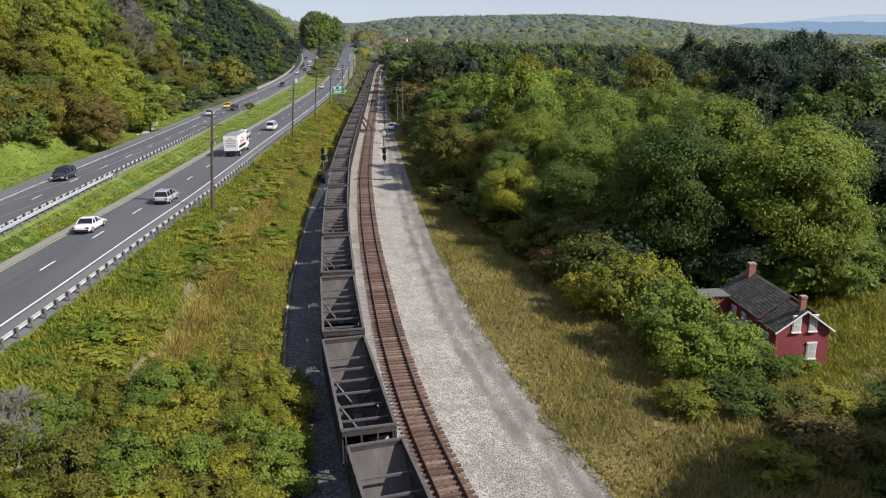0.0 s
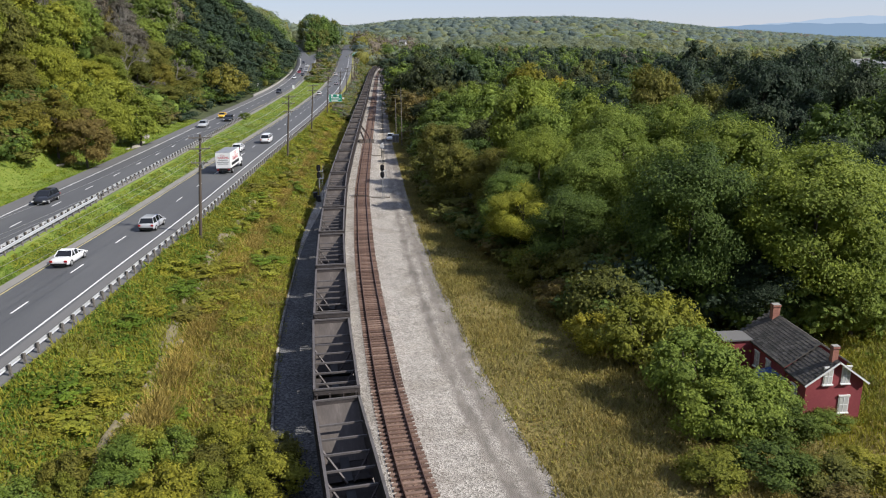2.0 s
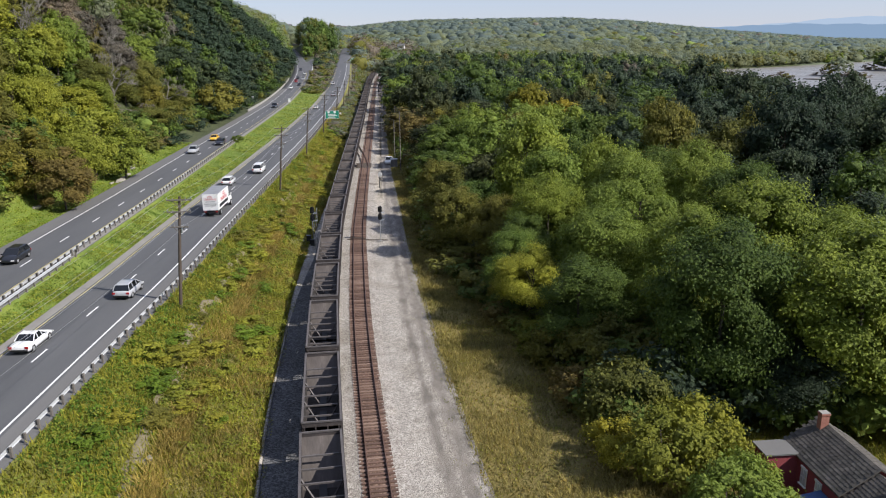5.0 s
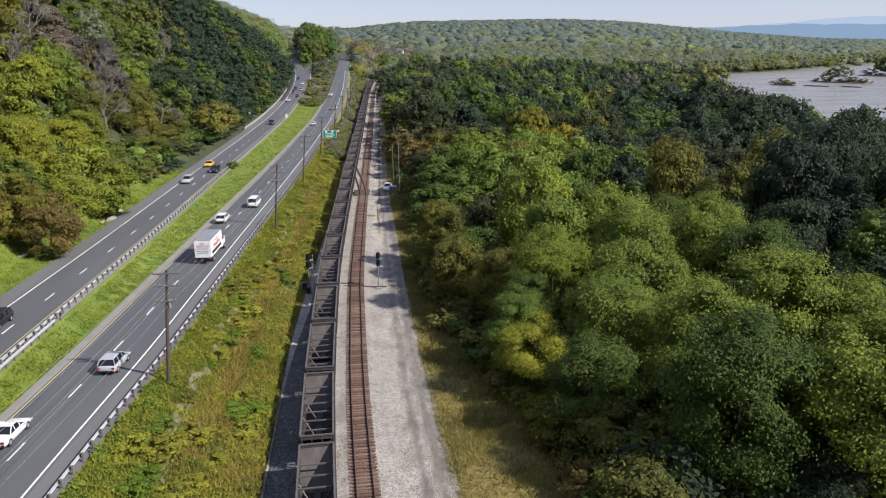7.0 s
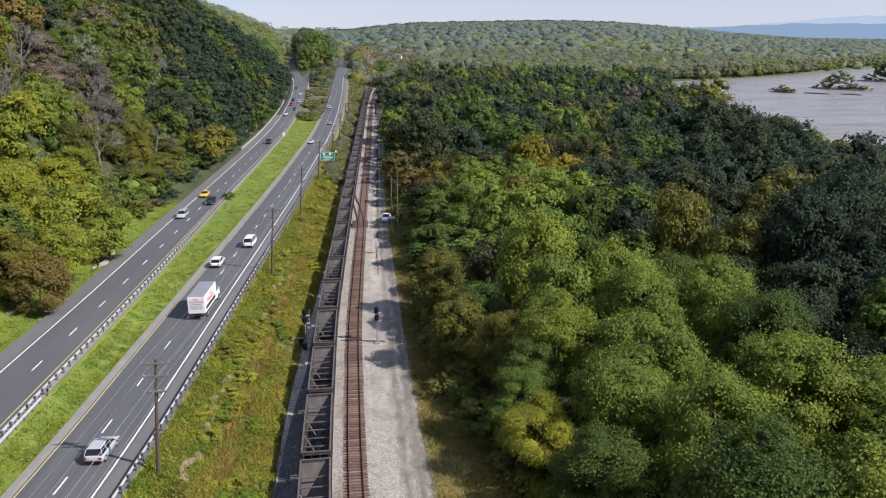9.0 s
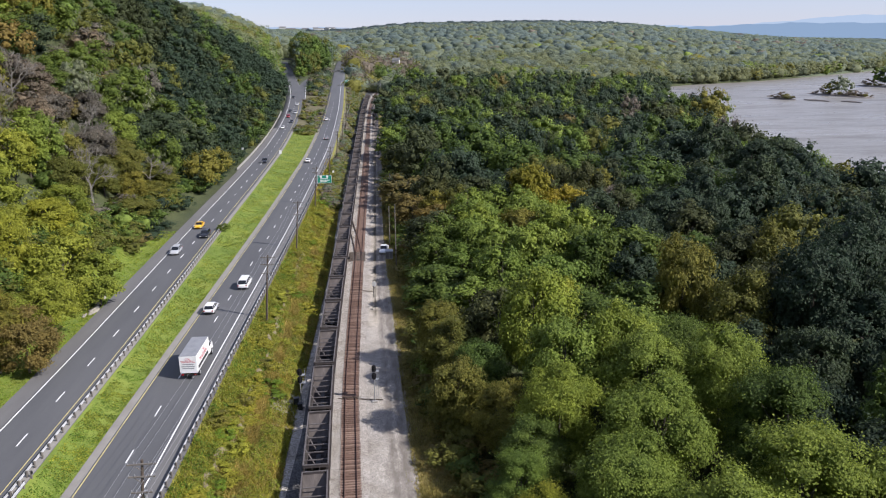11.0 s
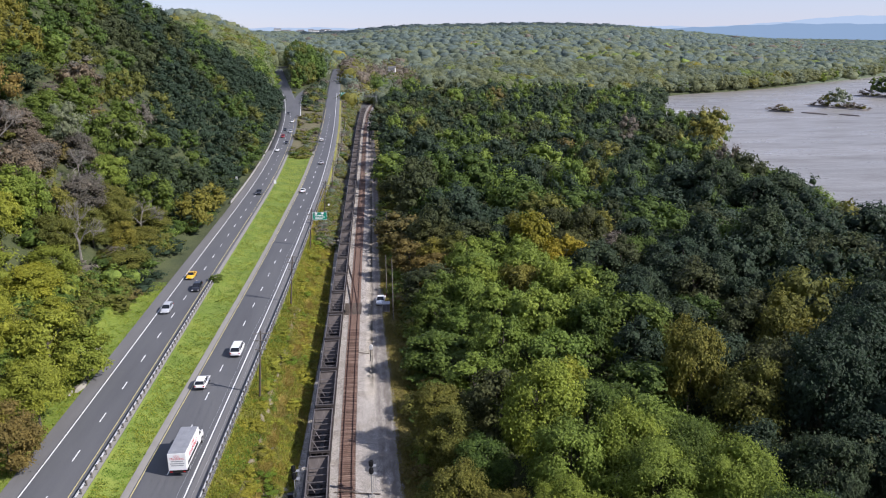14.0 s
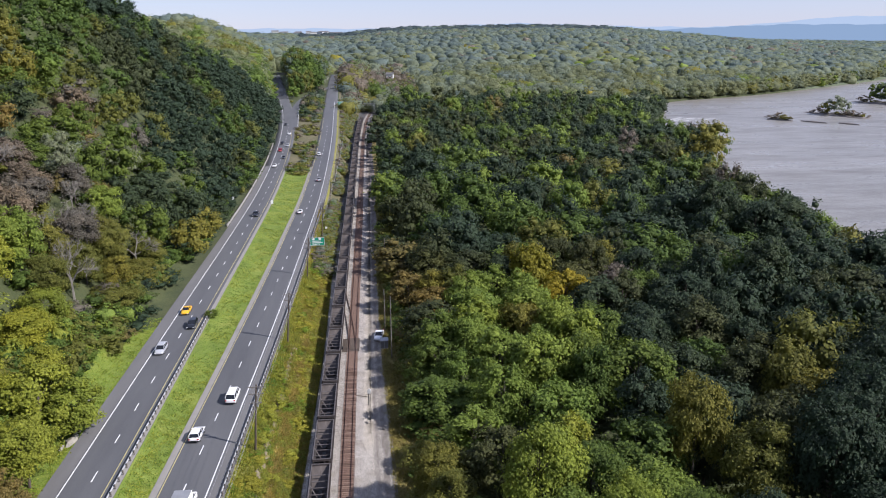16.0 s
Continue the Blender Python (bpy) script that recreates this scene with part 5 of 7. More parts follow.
for x in (-9, 9):
    s = Shape()
    for dx, dy in ((-0.5, -0.5), (0.5, -0.5), (-0.5, 0.5), (0.5, 0.5)):
        s.beam((x + dx, dy, 0), (x + dx * 0.7, dy * 0.7, 9), 0.14, 0.14)
    for k in range(6):
        s.beam((x - 0.5, -0.5, k * 1.5), (x + 0.5, -0.5, k * 1.5 + 1.5), 0.08, 0.08)
    part("leg", s, M["grey_metal"], t)
s = Shape()
for z in (8.2, 9.6):
    for dy in (-0.5, 0.5):
        s.beam((-9.5, dy, z), (9.5, dy, z), 0.14, 0.14)
for k in range(13):
    for dy in (-0.5, 0.5):
        s.beam((-9 + k * 1.5, dy, 8.2), (-9 + k * 1.5 + (0.75 if k < 12 else 0), dy, 9.6), 0.09, 0.09)
part("truss", s, M["grey_metal"], t)
for x in (-4.5, -1, 4, 7):
    s = Shape()
    s.box((x, -0.7, 10.6), (0.7, 0.12, 1.7))
    part("signal_head", s, M["black"], t)


# ---- brick house ----
def gable_block(t, x0, x1, y0, y1, z0, eave, ridge, name="wall"):
    xm = (x0 + x1) / 2
    s = Shape()
    poly = [(x0, z0), (x1, z0), (x1, eave), (xm, ridge), (x0, eave)]
    vs = [(x, y0, z) for x, z in poly] + [(x, y1, z) for x, z in poly]
    s.add(vs, [(0, 1, 2, 3, 4), (9, 8, 7, 6, 5), (0, 4, 9, 5), (1, 6, 7, 2)])
    part(name, s, M["brick_red"], t)


def roof_pair(t, x0, x1, y0, y1, eave, ridge, over=0.3):
    xm = (x0 + x1) / 2
    sl = (ridge - eave) / (xm - x0)
    for sx in (-1, 1):
        xe = (x0 - over) if sx < 0 else (x1 + over)
        ze = eave - over * sl
        s = Shape()
        a, b = (xe, ze), (xm, ridge)
        s.add([(a[0], y0 - over, a[1] + 0.1), (b[0], y0 - over, b[1] + 0.1), (b[0], y1 + over, b[1] + 0.1), (a[0], y1 + over, a[1] + 0.1),
               (a[0], y0 - over, a[1]), (b[0], y0 - over, b[1]), (b[0], y1 + over, b[1]), (a[0], y1 + over, a[1])],
              [(0, 1, 2, 3), (7, 6, 5, 4), (0, 4, 5, 1), (1, 5, 6, 2), (2, 6, 7, 3), (3, 7, 4, 0)])
        r = part("roof", s, M["shingle"], t)
        # courses of shingles
        run = math.hypot(b[0] - a[0], b[1] - a[1])
        n = int(run / 0.28)
        cw = 0.46
        s = Shape()
        s.add([(0, 0, 0.0), (0, cw - 0.03, 0.0), (0, cw - 0.03, 0.025), (0, 0, 0.025), (0.27, 0, 0.0), (0.27, cw - 0.03, 0.0), (0.27, cw - 0.03, 0.004), (0.27, 0, 0.004)],
              [(0, 1, 2, 3), (3, 2, 6, 7), (0, 3, 7, 4), (1, 5, 6, 2), (4, 7, 6, 5)])
        tile = s.mesh("shingle", M["shingle_piece"])
        ang = math.degrees(math.atan2(b[1] - a[1], abs(b[0] - a[0])))
        m0 = pose(a[0], y0 - over, a[1] + 0.1, 0, 0, 0) @ (pose(0, 0, 0, 0, -ang, 0) if sx < 0 else (Matrix.Scale(-1, 4, (1, 0, 0)) @ pose(0, 0, 0, 0, -ang, 0)))
        SHINGLES.append((r, tile, m0, n, int((y1 - y0 + 2 * over) / cw), cw))
        if y0 < 52:
            s = Shape()
            s.beam((a[0], y0 - over - 0.02, a[1] + 0.02), (b[0], y0 - over - 0.02, b[1] + 0.02), 0.04, 0.13)
            part("bargeboard", s, M["white_paint"], t)


def chimney(t, x, y, z0, z1, w):
    s = Shape()
    s.box((x, y, (z0 + z1) / 2), (w, w * 0.8, z1 - z0))
    c = part("chimney", s, M["brick_chimney"], t)
    s = Shape()
    s.box((x, y, z1 - 0.1), (w + 0.1, w * 0.8 + 0.1, 0.14))
    part("corbel", s, M["brick_chimney"], c)
    s = Shape()
    s.box((x, y, z1 + 0.0), (w + 0.04, w * 0.8 + 0.04, 0.05))
    part("cap", s, M["concrete"], c)


def window(t, x, y, z, w, h, side):
    """A boarded white window; side 'front' or 'west'."""
    m = pose(x, y, z) if side == "front" else pose(x, y, z, 0, 0, -90)
    s = Shape()
    s.box((0, -0.04, 0), (w + 0.14, 0.06, h + 0.14))
    f = part("window", s, M["white_paint"], t)
    f.matrix_basis = m
    s = Shape()
    s.box((0, -0.08, 0), (w, 0.03, h))
    part("board", s, M["far_wall"], f)
    for dx, dz, ww, hh in ((0, 0, 0.04, h), (0, 0, w, 0.04)):
        s = Shape()
        s.box((dx, -0.1, dz), (ww, 0.02, hh))
        part("glazing_bar", s, M["white_paint"], f)
    s = Shape()
    s.box((0, -0.1, -h / 2 - 0.1), (w + 0.25, 0.16, 0.08))
    part("sill", s, M["white_paint"], f)
    s = Shape()
    s.box((0, -0.08, h / 2 + 0.12), (w + 0.2, 0.1, 0.12))
    part("lintel", s, M["white_paint"], f)


SHINGLES = []
sk = Nodes("shingle_piece", 0.9)
sg = sk.node("ShaderNodeNewGeometry")
sc = sk.ramp(sg.outputs["Random Per Island"], [(0.0, (0.062, 0.057, 0.053)), (0.5, (0.085, 0.078, 0.072)), (1.0, (0.115, 0.106, 0.097))])
M["shingle_piece"] = sk.colour(sk.mix(sc, sk.ramp(sk.noise(sk.place(), 0.9, 5), [(0.3, (0.65, 0.66, 0.62)), (0.7, (1.25, 1.2, 1.15))]), 1.0, "MULTIPLY"))
house = thing("brick_house", "small old red brick house with white boarded windows and two chimneys", "house")
gable_block(house, 32.1, 36.6, 50.6, 53.3, -2.6, 1.1, 2.72)
gable_block(house, 31.9, 37.0, 53.3, 60.2, -2.6, 1.35, 3.05)
roof_pair(house, 32.1, 36.6, 50.6, 53.0, 1.1, 2.72, 0.28)
roof_pair(house, 31.9, 37.0, 53.3, 60.2, 1.35, 3.05, 0.25)
chimney(house, 34.2, 50.95, 2.2, 3.85, 0.46)
chimney(house, 34.15, 59.4, 2.4, 4.1, 0.62)
s = Shape()
s.box((30.7, 59.3, -0.65), (2.4, 1.8, 3.9))
part("annex", s, M["brick_red"], house)
s = Shape()
s.box((30.6, 59.3, 1.38), (2.7, 2.1, 0.12))
part("annex_roof", s, M["shoulder"], house)
for x, z, w, h in ((33.7, 1.58, 0.6, 1.2), (35.1, 1.6, 0.55, 1.2), (35.2, -0.8, 0.7, 1.2)):
    window(house, x, 50.6, z, w, h, "front")
for y, z in ((52.0, -0.4), (55.6, 0.0), (57.4, 0.0)):
    window(house, 32.1 if y < 53.3 else 31.9, y, z, 0.6, 1.2, "west")
s = Shape()
s.add([(30.2, 52.8, 0.1), (31.8, 52.8, 0.35), (31.8, 55.2, 0.35), (30.2, 55.2, 0.05), (30.2, 52.8, 0.05), (31.8, 52.8, 0.3), (31.8, 55.2, 0.3), (30.2, 55.2, 0.0)],
      [(0, 1, 2, 3), (7, 6, 5, 4), (0, 4, 5, 1), (1, 5, 6, 2), (2, 6, 7, 3), (3, 7, 4, 0)])
part("porch_tarp", s, M["tarp_blue"], house, "faded blue tarpaulin over the side porch")
s = Shape()
for yy in (52.9, 55.1):
    s.tube((30.3, yy, -2.6), (30.3, yy, 0.08), 0.06, 0.06, 6)
part("porch_post", s, M["post_wood"], house)


# ---- vehicles ----
def wheel_set(t, xs, ys, r, w):
    for y in ys:
        for sx in (-1, 1):
            s = Shape()
            s.tube((sx * (xs - w), y, r), (sx * xs, y, r), r, r, 16)
            tyre = part("wheel", s, M["tyre"], t)
            s = Shape()
            s.tube((sx * (xs - 0.02), y, r), (sx * (xs + 0.012), y, r), r * 0.62, r * 0.55, 12)
            part("rim", s, M["grey_metal"], tyre)


def frustum(y0, y1, z0, w0, a0, a1, z1, w1):
    """A cabin: foot from y0 to y1 and width w0, top from a0 to a1 and width w1."""
    return [(-w0, y0, z0), (w0, y0, z0), (w0, y1, z0), (-w0, y1, z0), (-w1, a0, z1), (w1, a0, z1), (w1, a1, z1), (-w1, a1, z1)]


BOX_FACES = [(3, 2, 1, 0), (4, 5, 6, 7), (0, 1, 5, 4), (1, 2, 6, 5), (2, 3, 7, 6), (3, 0, 4, 7)]


def rounded(shape, name, mat, parent, width, label=""):
    me = shape.mesh(name, mat)
    bm = bmesh.new()
    bm.from_mesh(me)
    bmesh.ops.bevel(bm, geom=list(bm.edges), offset=width, segments=2, affect="EDGES", clamp_overlap=True)
    bm.to_mesh(me)
    bm.free()
    return part(name, me, None, parent, label)


PAINTS = {}


def hull(h, W, belt, bonnet):
    """The lower body of a car: rounded sections from tail to nose."""
    s = Shape()
    rings = ((-h - 0.02, 0.78, 0.44, belt - 0.26), (-h + 0.03, 0.9, 0.34, belt - 0.1), (-h + 0.2, 0.96, 0.27, belt - 0.01), (-h + 0.7, 1.0, 0.22, belt), (0, 1.0, 0.21, belt), (h - bonnet, 1.0, 0.21, belt),
             (h - bonnet * 0.55, 0.985, 0.22, belt - 0.07), (h - 0.4, 0.95, 0.24, belt - 0.17), (h - 0.14, 0.87, 0.28, belt - 0.27), (h, 0.72, 0.36, belt - 0.4))
    for y, k, b, top in rings:
        w = W * k
        half = ((w * 0.5, b), (w * 0.92, b + 0.02), (w, b + 0.2), (w, (b + top) / 2 + 0.1), (w * 0.965, top - 0.09), (w * 0.87, top - 0.015), (w * 0.45, top + 0.015))
        s.v += [(x, y, z) for x, z in half] + [(-x, y, z) for x, z in reversed(half)]
    n, m = 14, len(rings)
    s.f += [(r * n + i, r * n + (i + 1) % n, (r + 1) * n + (i + 1) % n, (r + 1) * n + i) for r in range(m - 1) for i in range(n)]
    s.f += [tuple(range(n)), tuple(range((m - 1) * n, m * n))]
    return s


def car(x, y, z, heading, kind, colour, name, label, category="car"):
    """heading: degrees, 0 drives along +y."""
    if colour not in PAINTS:
        PAINTS[colour] = paint("paint", colour)
    pm = PAINTS[colour]
    L, W, H, bonnet, boot, belt = {"sedan": (4.7, 0.92, 1.45, 1.25, 0.95, 0.92), "suv": (4.6, 0.94, 1.64, 1.05, 0.1, 0.98), "pickup": (5.4, 0.98, 1.8, 1.2, 1.8, 1.05), "van": (5.2, 0.99, 2.0, 0.9, 0.06, 1.15)}[kind]
    t = thing(name, label, category, pose(x, y, z, 0, 0, heading))
    h = L / 2
    part("body", hull(h, W, belt, bonnet), pm, t, smooth=True)
    a0, a1 = -h + boot + 0.12, h - bonnet
    s = Shape()
    s.add(frustum(a0, a1, belt - 0.03, W - 0.06, a0 + (0.6 if kind == "sedan" else 0.36), a1 - (0.95 if kind != "van" else 0.6), H - 0.06, W - 0.24), BOX_FACES)
    rounded(s, "glasshouse", M["glass_dark"], t, 0.03)
    s = Shape()
    s.add(frustum(a0 + (0.56 if kind == "sedan" else 0.26), a1 - (0.9 if kind != "van" else 0.56), H - 0.1, W - 0.2, a0 + (0.75 if kind == "sedan" else 0.45), a1 - (1.1 if kind != "van" else 0.7), H, W - 0.3), BOX_FACES)
    rounded(s, "roof", pm, t, 0.03)
    s = Shape()
    for sx in (-1, 1):
        for k in ((0.5,) if kind == "pickup" else (0.34, 0.66)):
            yb = a0 + (a1 - a0) * k
            s.beam((sx * (W - 0.05), yb, belt), (sx * (W - 0.21), yb + 0.02, H - 0.08), 0.05, 0.09)
        s.beam((sx * (W - 0.07), a0 + 0.02, belt), (sx * (W - 0.22), a0 + (0.6 if kind == "sedan" else 0.34), H - 0.08), 0.06, 0.1)
        s.beam((sx * (W - 0.07), a1 - 0.02, belt), (sx * (W - 0.22), a1 - (0.95 if kind != "van" else 0.6), H - 0.08), 0.06, 0.08)
    part("pillar_frame", s, pm, t)
    wheel_set(t, W + 0.01, (-h + 0.85, h - 0.9), 0.34, 0.22)
    for sx in (-1, 1):
        s = Shape()
        s.box((sx * (W - 0.2), -h - 0.0, belt - 0.2), (0.3, 0.08, 0.2))
        part("tail_light", s, M["tail_red"], t)
        s = Shape()
        s.box((sx * (W - 0.22), h - 0.03, belt - 0.42), (0.34, 0.08, 0.14))
        part("headlight", s, M["lamp_clear"], t)
        s = Shape()
        s.box((sx * (W + 0.1), a1 - 0.3, belt + 0.06), (0.18, 0.1, 0.13))
        part("wing_mirror", s, pm, t)
    s = Shape()
    s.box((0, -h - 0.02, 0.45), (2 * W - 0.25, 0.1, 0.18))
    part("bumper", s, M["black"], t)
    if kind == "pickup":
        s = Shape()
        s.box((0, -h + 1.0, belt + 0.01), (2 * W - 0.3, 1.5, 0.04))
        part("load_bed", s, M["black"], t)
    return t


def road_dir(rx, y):
    return math.degrees(math.atan2(-(float(rx(y + 3)) - float(rx(y - 3))), 6))


WHITE, SILVER, DARK, YELLOW, RED, BLUE = (0.8, 0.8, 0.8), (0.42, 0.43, 0.45), (0.012, 0.013, 0.016), (0.75, 0.42, 0.01), (0.3, 0.015, 0.02), (0.03, 0.05, 0.12)
for lane, y, kind, col, nm, lab in ((-1.8, 78.5, "sedan", WHITE, "sedan", "clean white sedan driving on the near carriageway"), (1.7, 92.6, "suv", SILVER, "sport_utility_car", "silver sport utility car in the outer lane"),
                                    (-1.8, 158.6, "suv", WHITE, "sport_utility_car", "white sport utility car ahead of the box truck"), (1.6, 172.1, "van", WHITE, "van", "white passenger van with dark rear windows"),
                                    (-1.8, 325, "sedan", WHITE, "sedan", "white car far along the carriageway"), (1.6, 386, "sedan", SILVER, "sedan", "silver car far along the carriageway"), (-1.7, 452, "suv", WHITE, "sport_utility_car", "small white car far up the road")):
    x = float(road_r(y)) + lane
    car(x, y, float(road_r_z(y)) + 0.05, road_dir(road_r, y), kind, col, nm, lab)
for lane, y, kind, col, nm, lab in ((-1.8, 102.4, "suv", DARK, "sport_utility_car", "black sport utility car on the upper carriageway"), (-1.8, 216.5, "sedan", YELLOW, "taxi", "bright yellow car on the upper carriageway"), (-1.9, 193, "suv", SILVER, "sport_utility_car", "silver car on the upper carriageway"),
                                    (1.6, 207, "suv", DARK, "sport_utility_car", "black car in the inner lane of the upper carriageway"), (1.0, 317, "pickup", DARK, "pickup_truck", "dark pickup truck on the upper carriageway"),
                                    (-1.6, 418, "sedan", WHITE, "sedan", "pale car approaching on the upper carriageway"), (1.5, 440, "sedan", DARK, "sedan", "dark car approaching on the upper carriageway"), (-1.6, 462, "suv", RED, "sport_utility_car", "red car approaching on the upper carriageway"),
                                    (1.9, 478, "suv", SILVER, "sport_utility_car", "silver car in slow traffic"), (-1.6, 486, "sedan", DARK, "sedan", "dark car in slow traffic"), (1.6, 520, "sedan", WHITE, "sedan", "white car in slow traffic"), (-1.6, 560, "sedan", DARK, "sedan", "dark car far up the upper carriageway")):
    x = float(road_l(y)) + lane
    car(x, y, float(road_l_z(y)) + 0.05, 180 + road_dir(road_l, y), kind, col, nm, lab)
car(4.9, 209.5, -0.18, 172, "pickup", WHITE, "pickup_truck", "white pickup truck parked on the gravel", "pickup truck")
t = thing("equipment_cabinet", "grey metal equipment cabinet beside the parked pickup", "cabinet", pose(6.0, 203.5, -0.2))
s = Shape()
s.box((0, 0, 1.0), (1.7, 1.9, 1.9))
part("body", s, M["grey_metal"], t)
s = Shape()
s.box((0, 0, 2.0), (1.9, 2.1, 0.12))
part("roof", s, M["grey_metal"], t)
s = Shape()
for dx in (-0.42, 0.42):
    s.box((dx, -0.97, 1.0), (0.76, 0.03, 1.7))
part("door", s, M["shoulder"], t)


def letters(body, size, m, mat, parent):
    cu = bpy.data.curves.new("lettering", "FONT")
    cu.body, cu.size, cu.align_x, cu.align_y, cu.extrude = body, size, "CENTER", "CENTER", 0.004
    tmp = bpy.data.objects.new("lettering", cu)
    scene.collection.objects.link(tmp)
    bpy.context.view_layer.update()
    me = bpy.data.meshes.new_from_object(tmp.evaluated_get(bpy.context.evaluated_depsgraph_get()))
    bpy.data.objects.remove(tmp)
    me.materials.clear()
    me.materials.append(mat)
    ob = part("lettering", me, None, parent)
    ob.matrix_basis = m
    return ob


ty = 134.5
t = thing("box_truck", "white box truck with red driving-school lettering", "truck", pose(float(road_r(ty)) + 1.75, ty, float(road_r_z(ty)) + 0.05, 0, 0, road_dir(road_r, ty)))
s = Shape()
s.box((0, -1.1, 2.35), (2.5, 7.4, 2.6))
rounded(s, "cargo_box", M["white_paint"], t, 0.04)
s = Shape()
s.box((0, -1.1, 3.67), (2.4, 7.3, 0.03))
part("box_roof", s, M["grey_metal"], t)
s = Shape()
s.box((0, 0, 0.85), (0.9, 9.0, 0.3))
s.box((0, -4.7, 0.75), (2.3, 0.25, 0.2))
part("chassis", s, M["black"], t)
s = Shape()
s.prism([(2.75, 0.7), (2.75, 2.45), (3.2, 2.6), (3.9, 2.45), (4.35, 1.75), (5.3, 1.55), (5.45, 1.2), (5.45, 0.6), (4.9, 0.5), (3.2, 0.5)], -1.05, 1.05)
rounded(s, "cab", M["white_paint"], t, 0.08)
s = Shape()
s.add([(-1.07, 3.25, 1.75), (-1.07, 4.2, 1.75), (-1.07, 3.85, 2.35), (-1.07, 3.25, 2.4)], [(0, 1, 2, 3)])
s.add([(1.07, 3.25, 1.75), (1.07, 4.2, 1.75), (1.07, 3.85, 2.35), (1.07, 3.25, 2.4)], [(3, 2, 1, 0)])
s.add([(-0.92, 4.33, 1.82), (0.92, 4.33, 1.82), (0.9, 3.96, 2.42), (-0.9, 3.96, 2.42)], [(0, 1, 2, 3)])
part("cab_glass", s, M["glass_dark"], t)
for sx in (-1, 1):
    s = Shape()
    s.box((sx * 1.25, 4.2, 2.0), (0.12, 0.2, 0.4))
    s.beam((sx * 1.05, 4.1, 2.0), (sx * 1.25, 4.2, 2.0), 0.04, 0.04)
    part("wing_mirror", s, M["white_paint"], t)
    s = Shape()
    s.box((sx * 0.9, -4.85, 0.85), (0.3, 0.05, 0.14))
    part("tail_light", s, M["tail_red"], t)
wheel_set(t, 1.18, (-3.1, 4.4), 0.5, 0.3)
letters("CDL", 0.85, pose(1.262, -0.9, 3.15, 90, 0, 90), M["red_letter"], t)
letters("TRAINING", 0.95, pose(1.262, -1.1, 2.42, 90, 0, 90), M["red_letter"], t)
s = Shape()
s.box((1.262, -1.2, 1.65), (0.012, 5.8, 0.5))
part("text_bar", s, M["black"], t)
letters("CDL", 0.42, pose(0, -4.812, 3.2, 90, 0, 0), M["red_letter"], t)
letters("TRAINING", 0.44, pose(0, -4.812, 2.82, 90, 0, 0), M["red_letter"], t)
for z, w in ((2.45, 1.6), (2.1, 1.9), (1.8, 1.7)):
    s = Shape()
    s.box((0, -4.81, z), (w, 0.012, 0.13))
    part("text_bar", s, M["grey_metal"], t)

# ---- far houses and bridges ----
def far_house(x, y, w, d, h, z):
    t = thing("far_house", "pale house half hidden among distant trees", "house", pose(x, y, z, 0, 0, (x * 3) % 50 - 25))
    s = Shape()
    s.box((0, 0, h / 2), (w, d, h))
    part("wall", s, M["far_wall"], t)
    s = Shape()
    s.add([(-w / 2 - 0.4, -d / 2 - 0.4, h), (w / 2 + 0.4, -d / 2 - 0.4, h), (w / 2 + 0.4, d / 2 + 0.4, h), (-w / 2 - 0.4, d / 2 + 0.4, h), (-w / 2 - 0.4, 0, h * 1.5), (w / 2 + 0.4, 0, h * 1.5)],
          [(0, 1, 5, 4), (3, 4, 5, 2), (0, 4, 3), (1, 2, 5), (0, 3, 2, 1)])
    part("roof", s, M["shoulder"], t)


for x, y, z, w, d, h in ((37, 930, 21.5, 8, 6, 4.5), (146.7, 1400, 37, 11, 8, 6), (331, 1180, 25.5, 13, 8, 6), (351, 1185, 26.5, 12, 8, 6), (263, 1150, 23, 12, 8, 5), (281, 1155, 23, 15, 9, 5), (326, 2300, 63, 26, 14, 8)):
    far_house(x, y, w, d, h, z)
# the town on the far plain
rh = np.random.default_rng(41)
for k in range(34):
    y = rh.uniform(2450, 3000)
    x = y * rh.uniform(-0.115, -0.02)
    far_house(x, y, rh.uniform(12, 26), 12, rh.uniform(4, 7), ground_z(x, y) + 8.0)
t = thing("overpass", "concrete overpass carrying a road across the carriageway", "bridge", pose(-96, 935, 22))
s = Shape()
s.box((0, 0, 5.6), (44, 8, 0.9))
part("deck", s, M["concrete"], t)
for dy in (-3.9, 3.9):
    s = Shape()
    s.box((0, dy, 6.5), (44, 0.3, 0.9))
    part("parapet", s, M["concrete"], t)
for dx in (-14, 14):
    s = Shape()
    s.box((dx, 0, 2.2), (1.2, 6, 6.4))
    part("pier", s, M["concrete"], t)
t = thing("road_bridge", "pale concrete bridge parapets at the crest of the road", "bridge", pose(-28.5, 900, 21))
for dx in (-6.2, 6.9):
    s = Shape()
    s.box((dx, 10, 0.3), (0.4, 70, 1.1), pose(0, 0, 0, 1.4, 0, 0))
    part("parapet", s, M["concrete"], t)


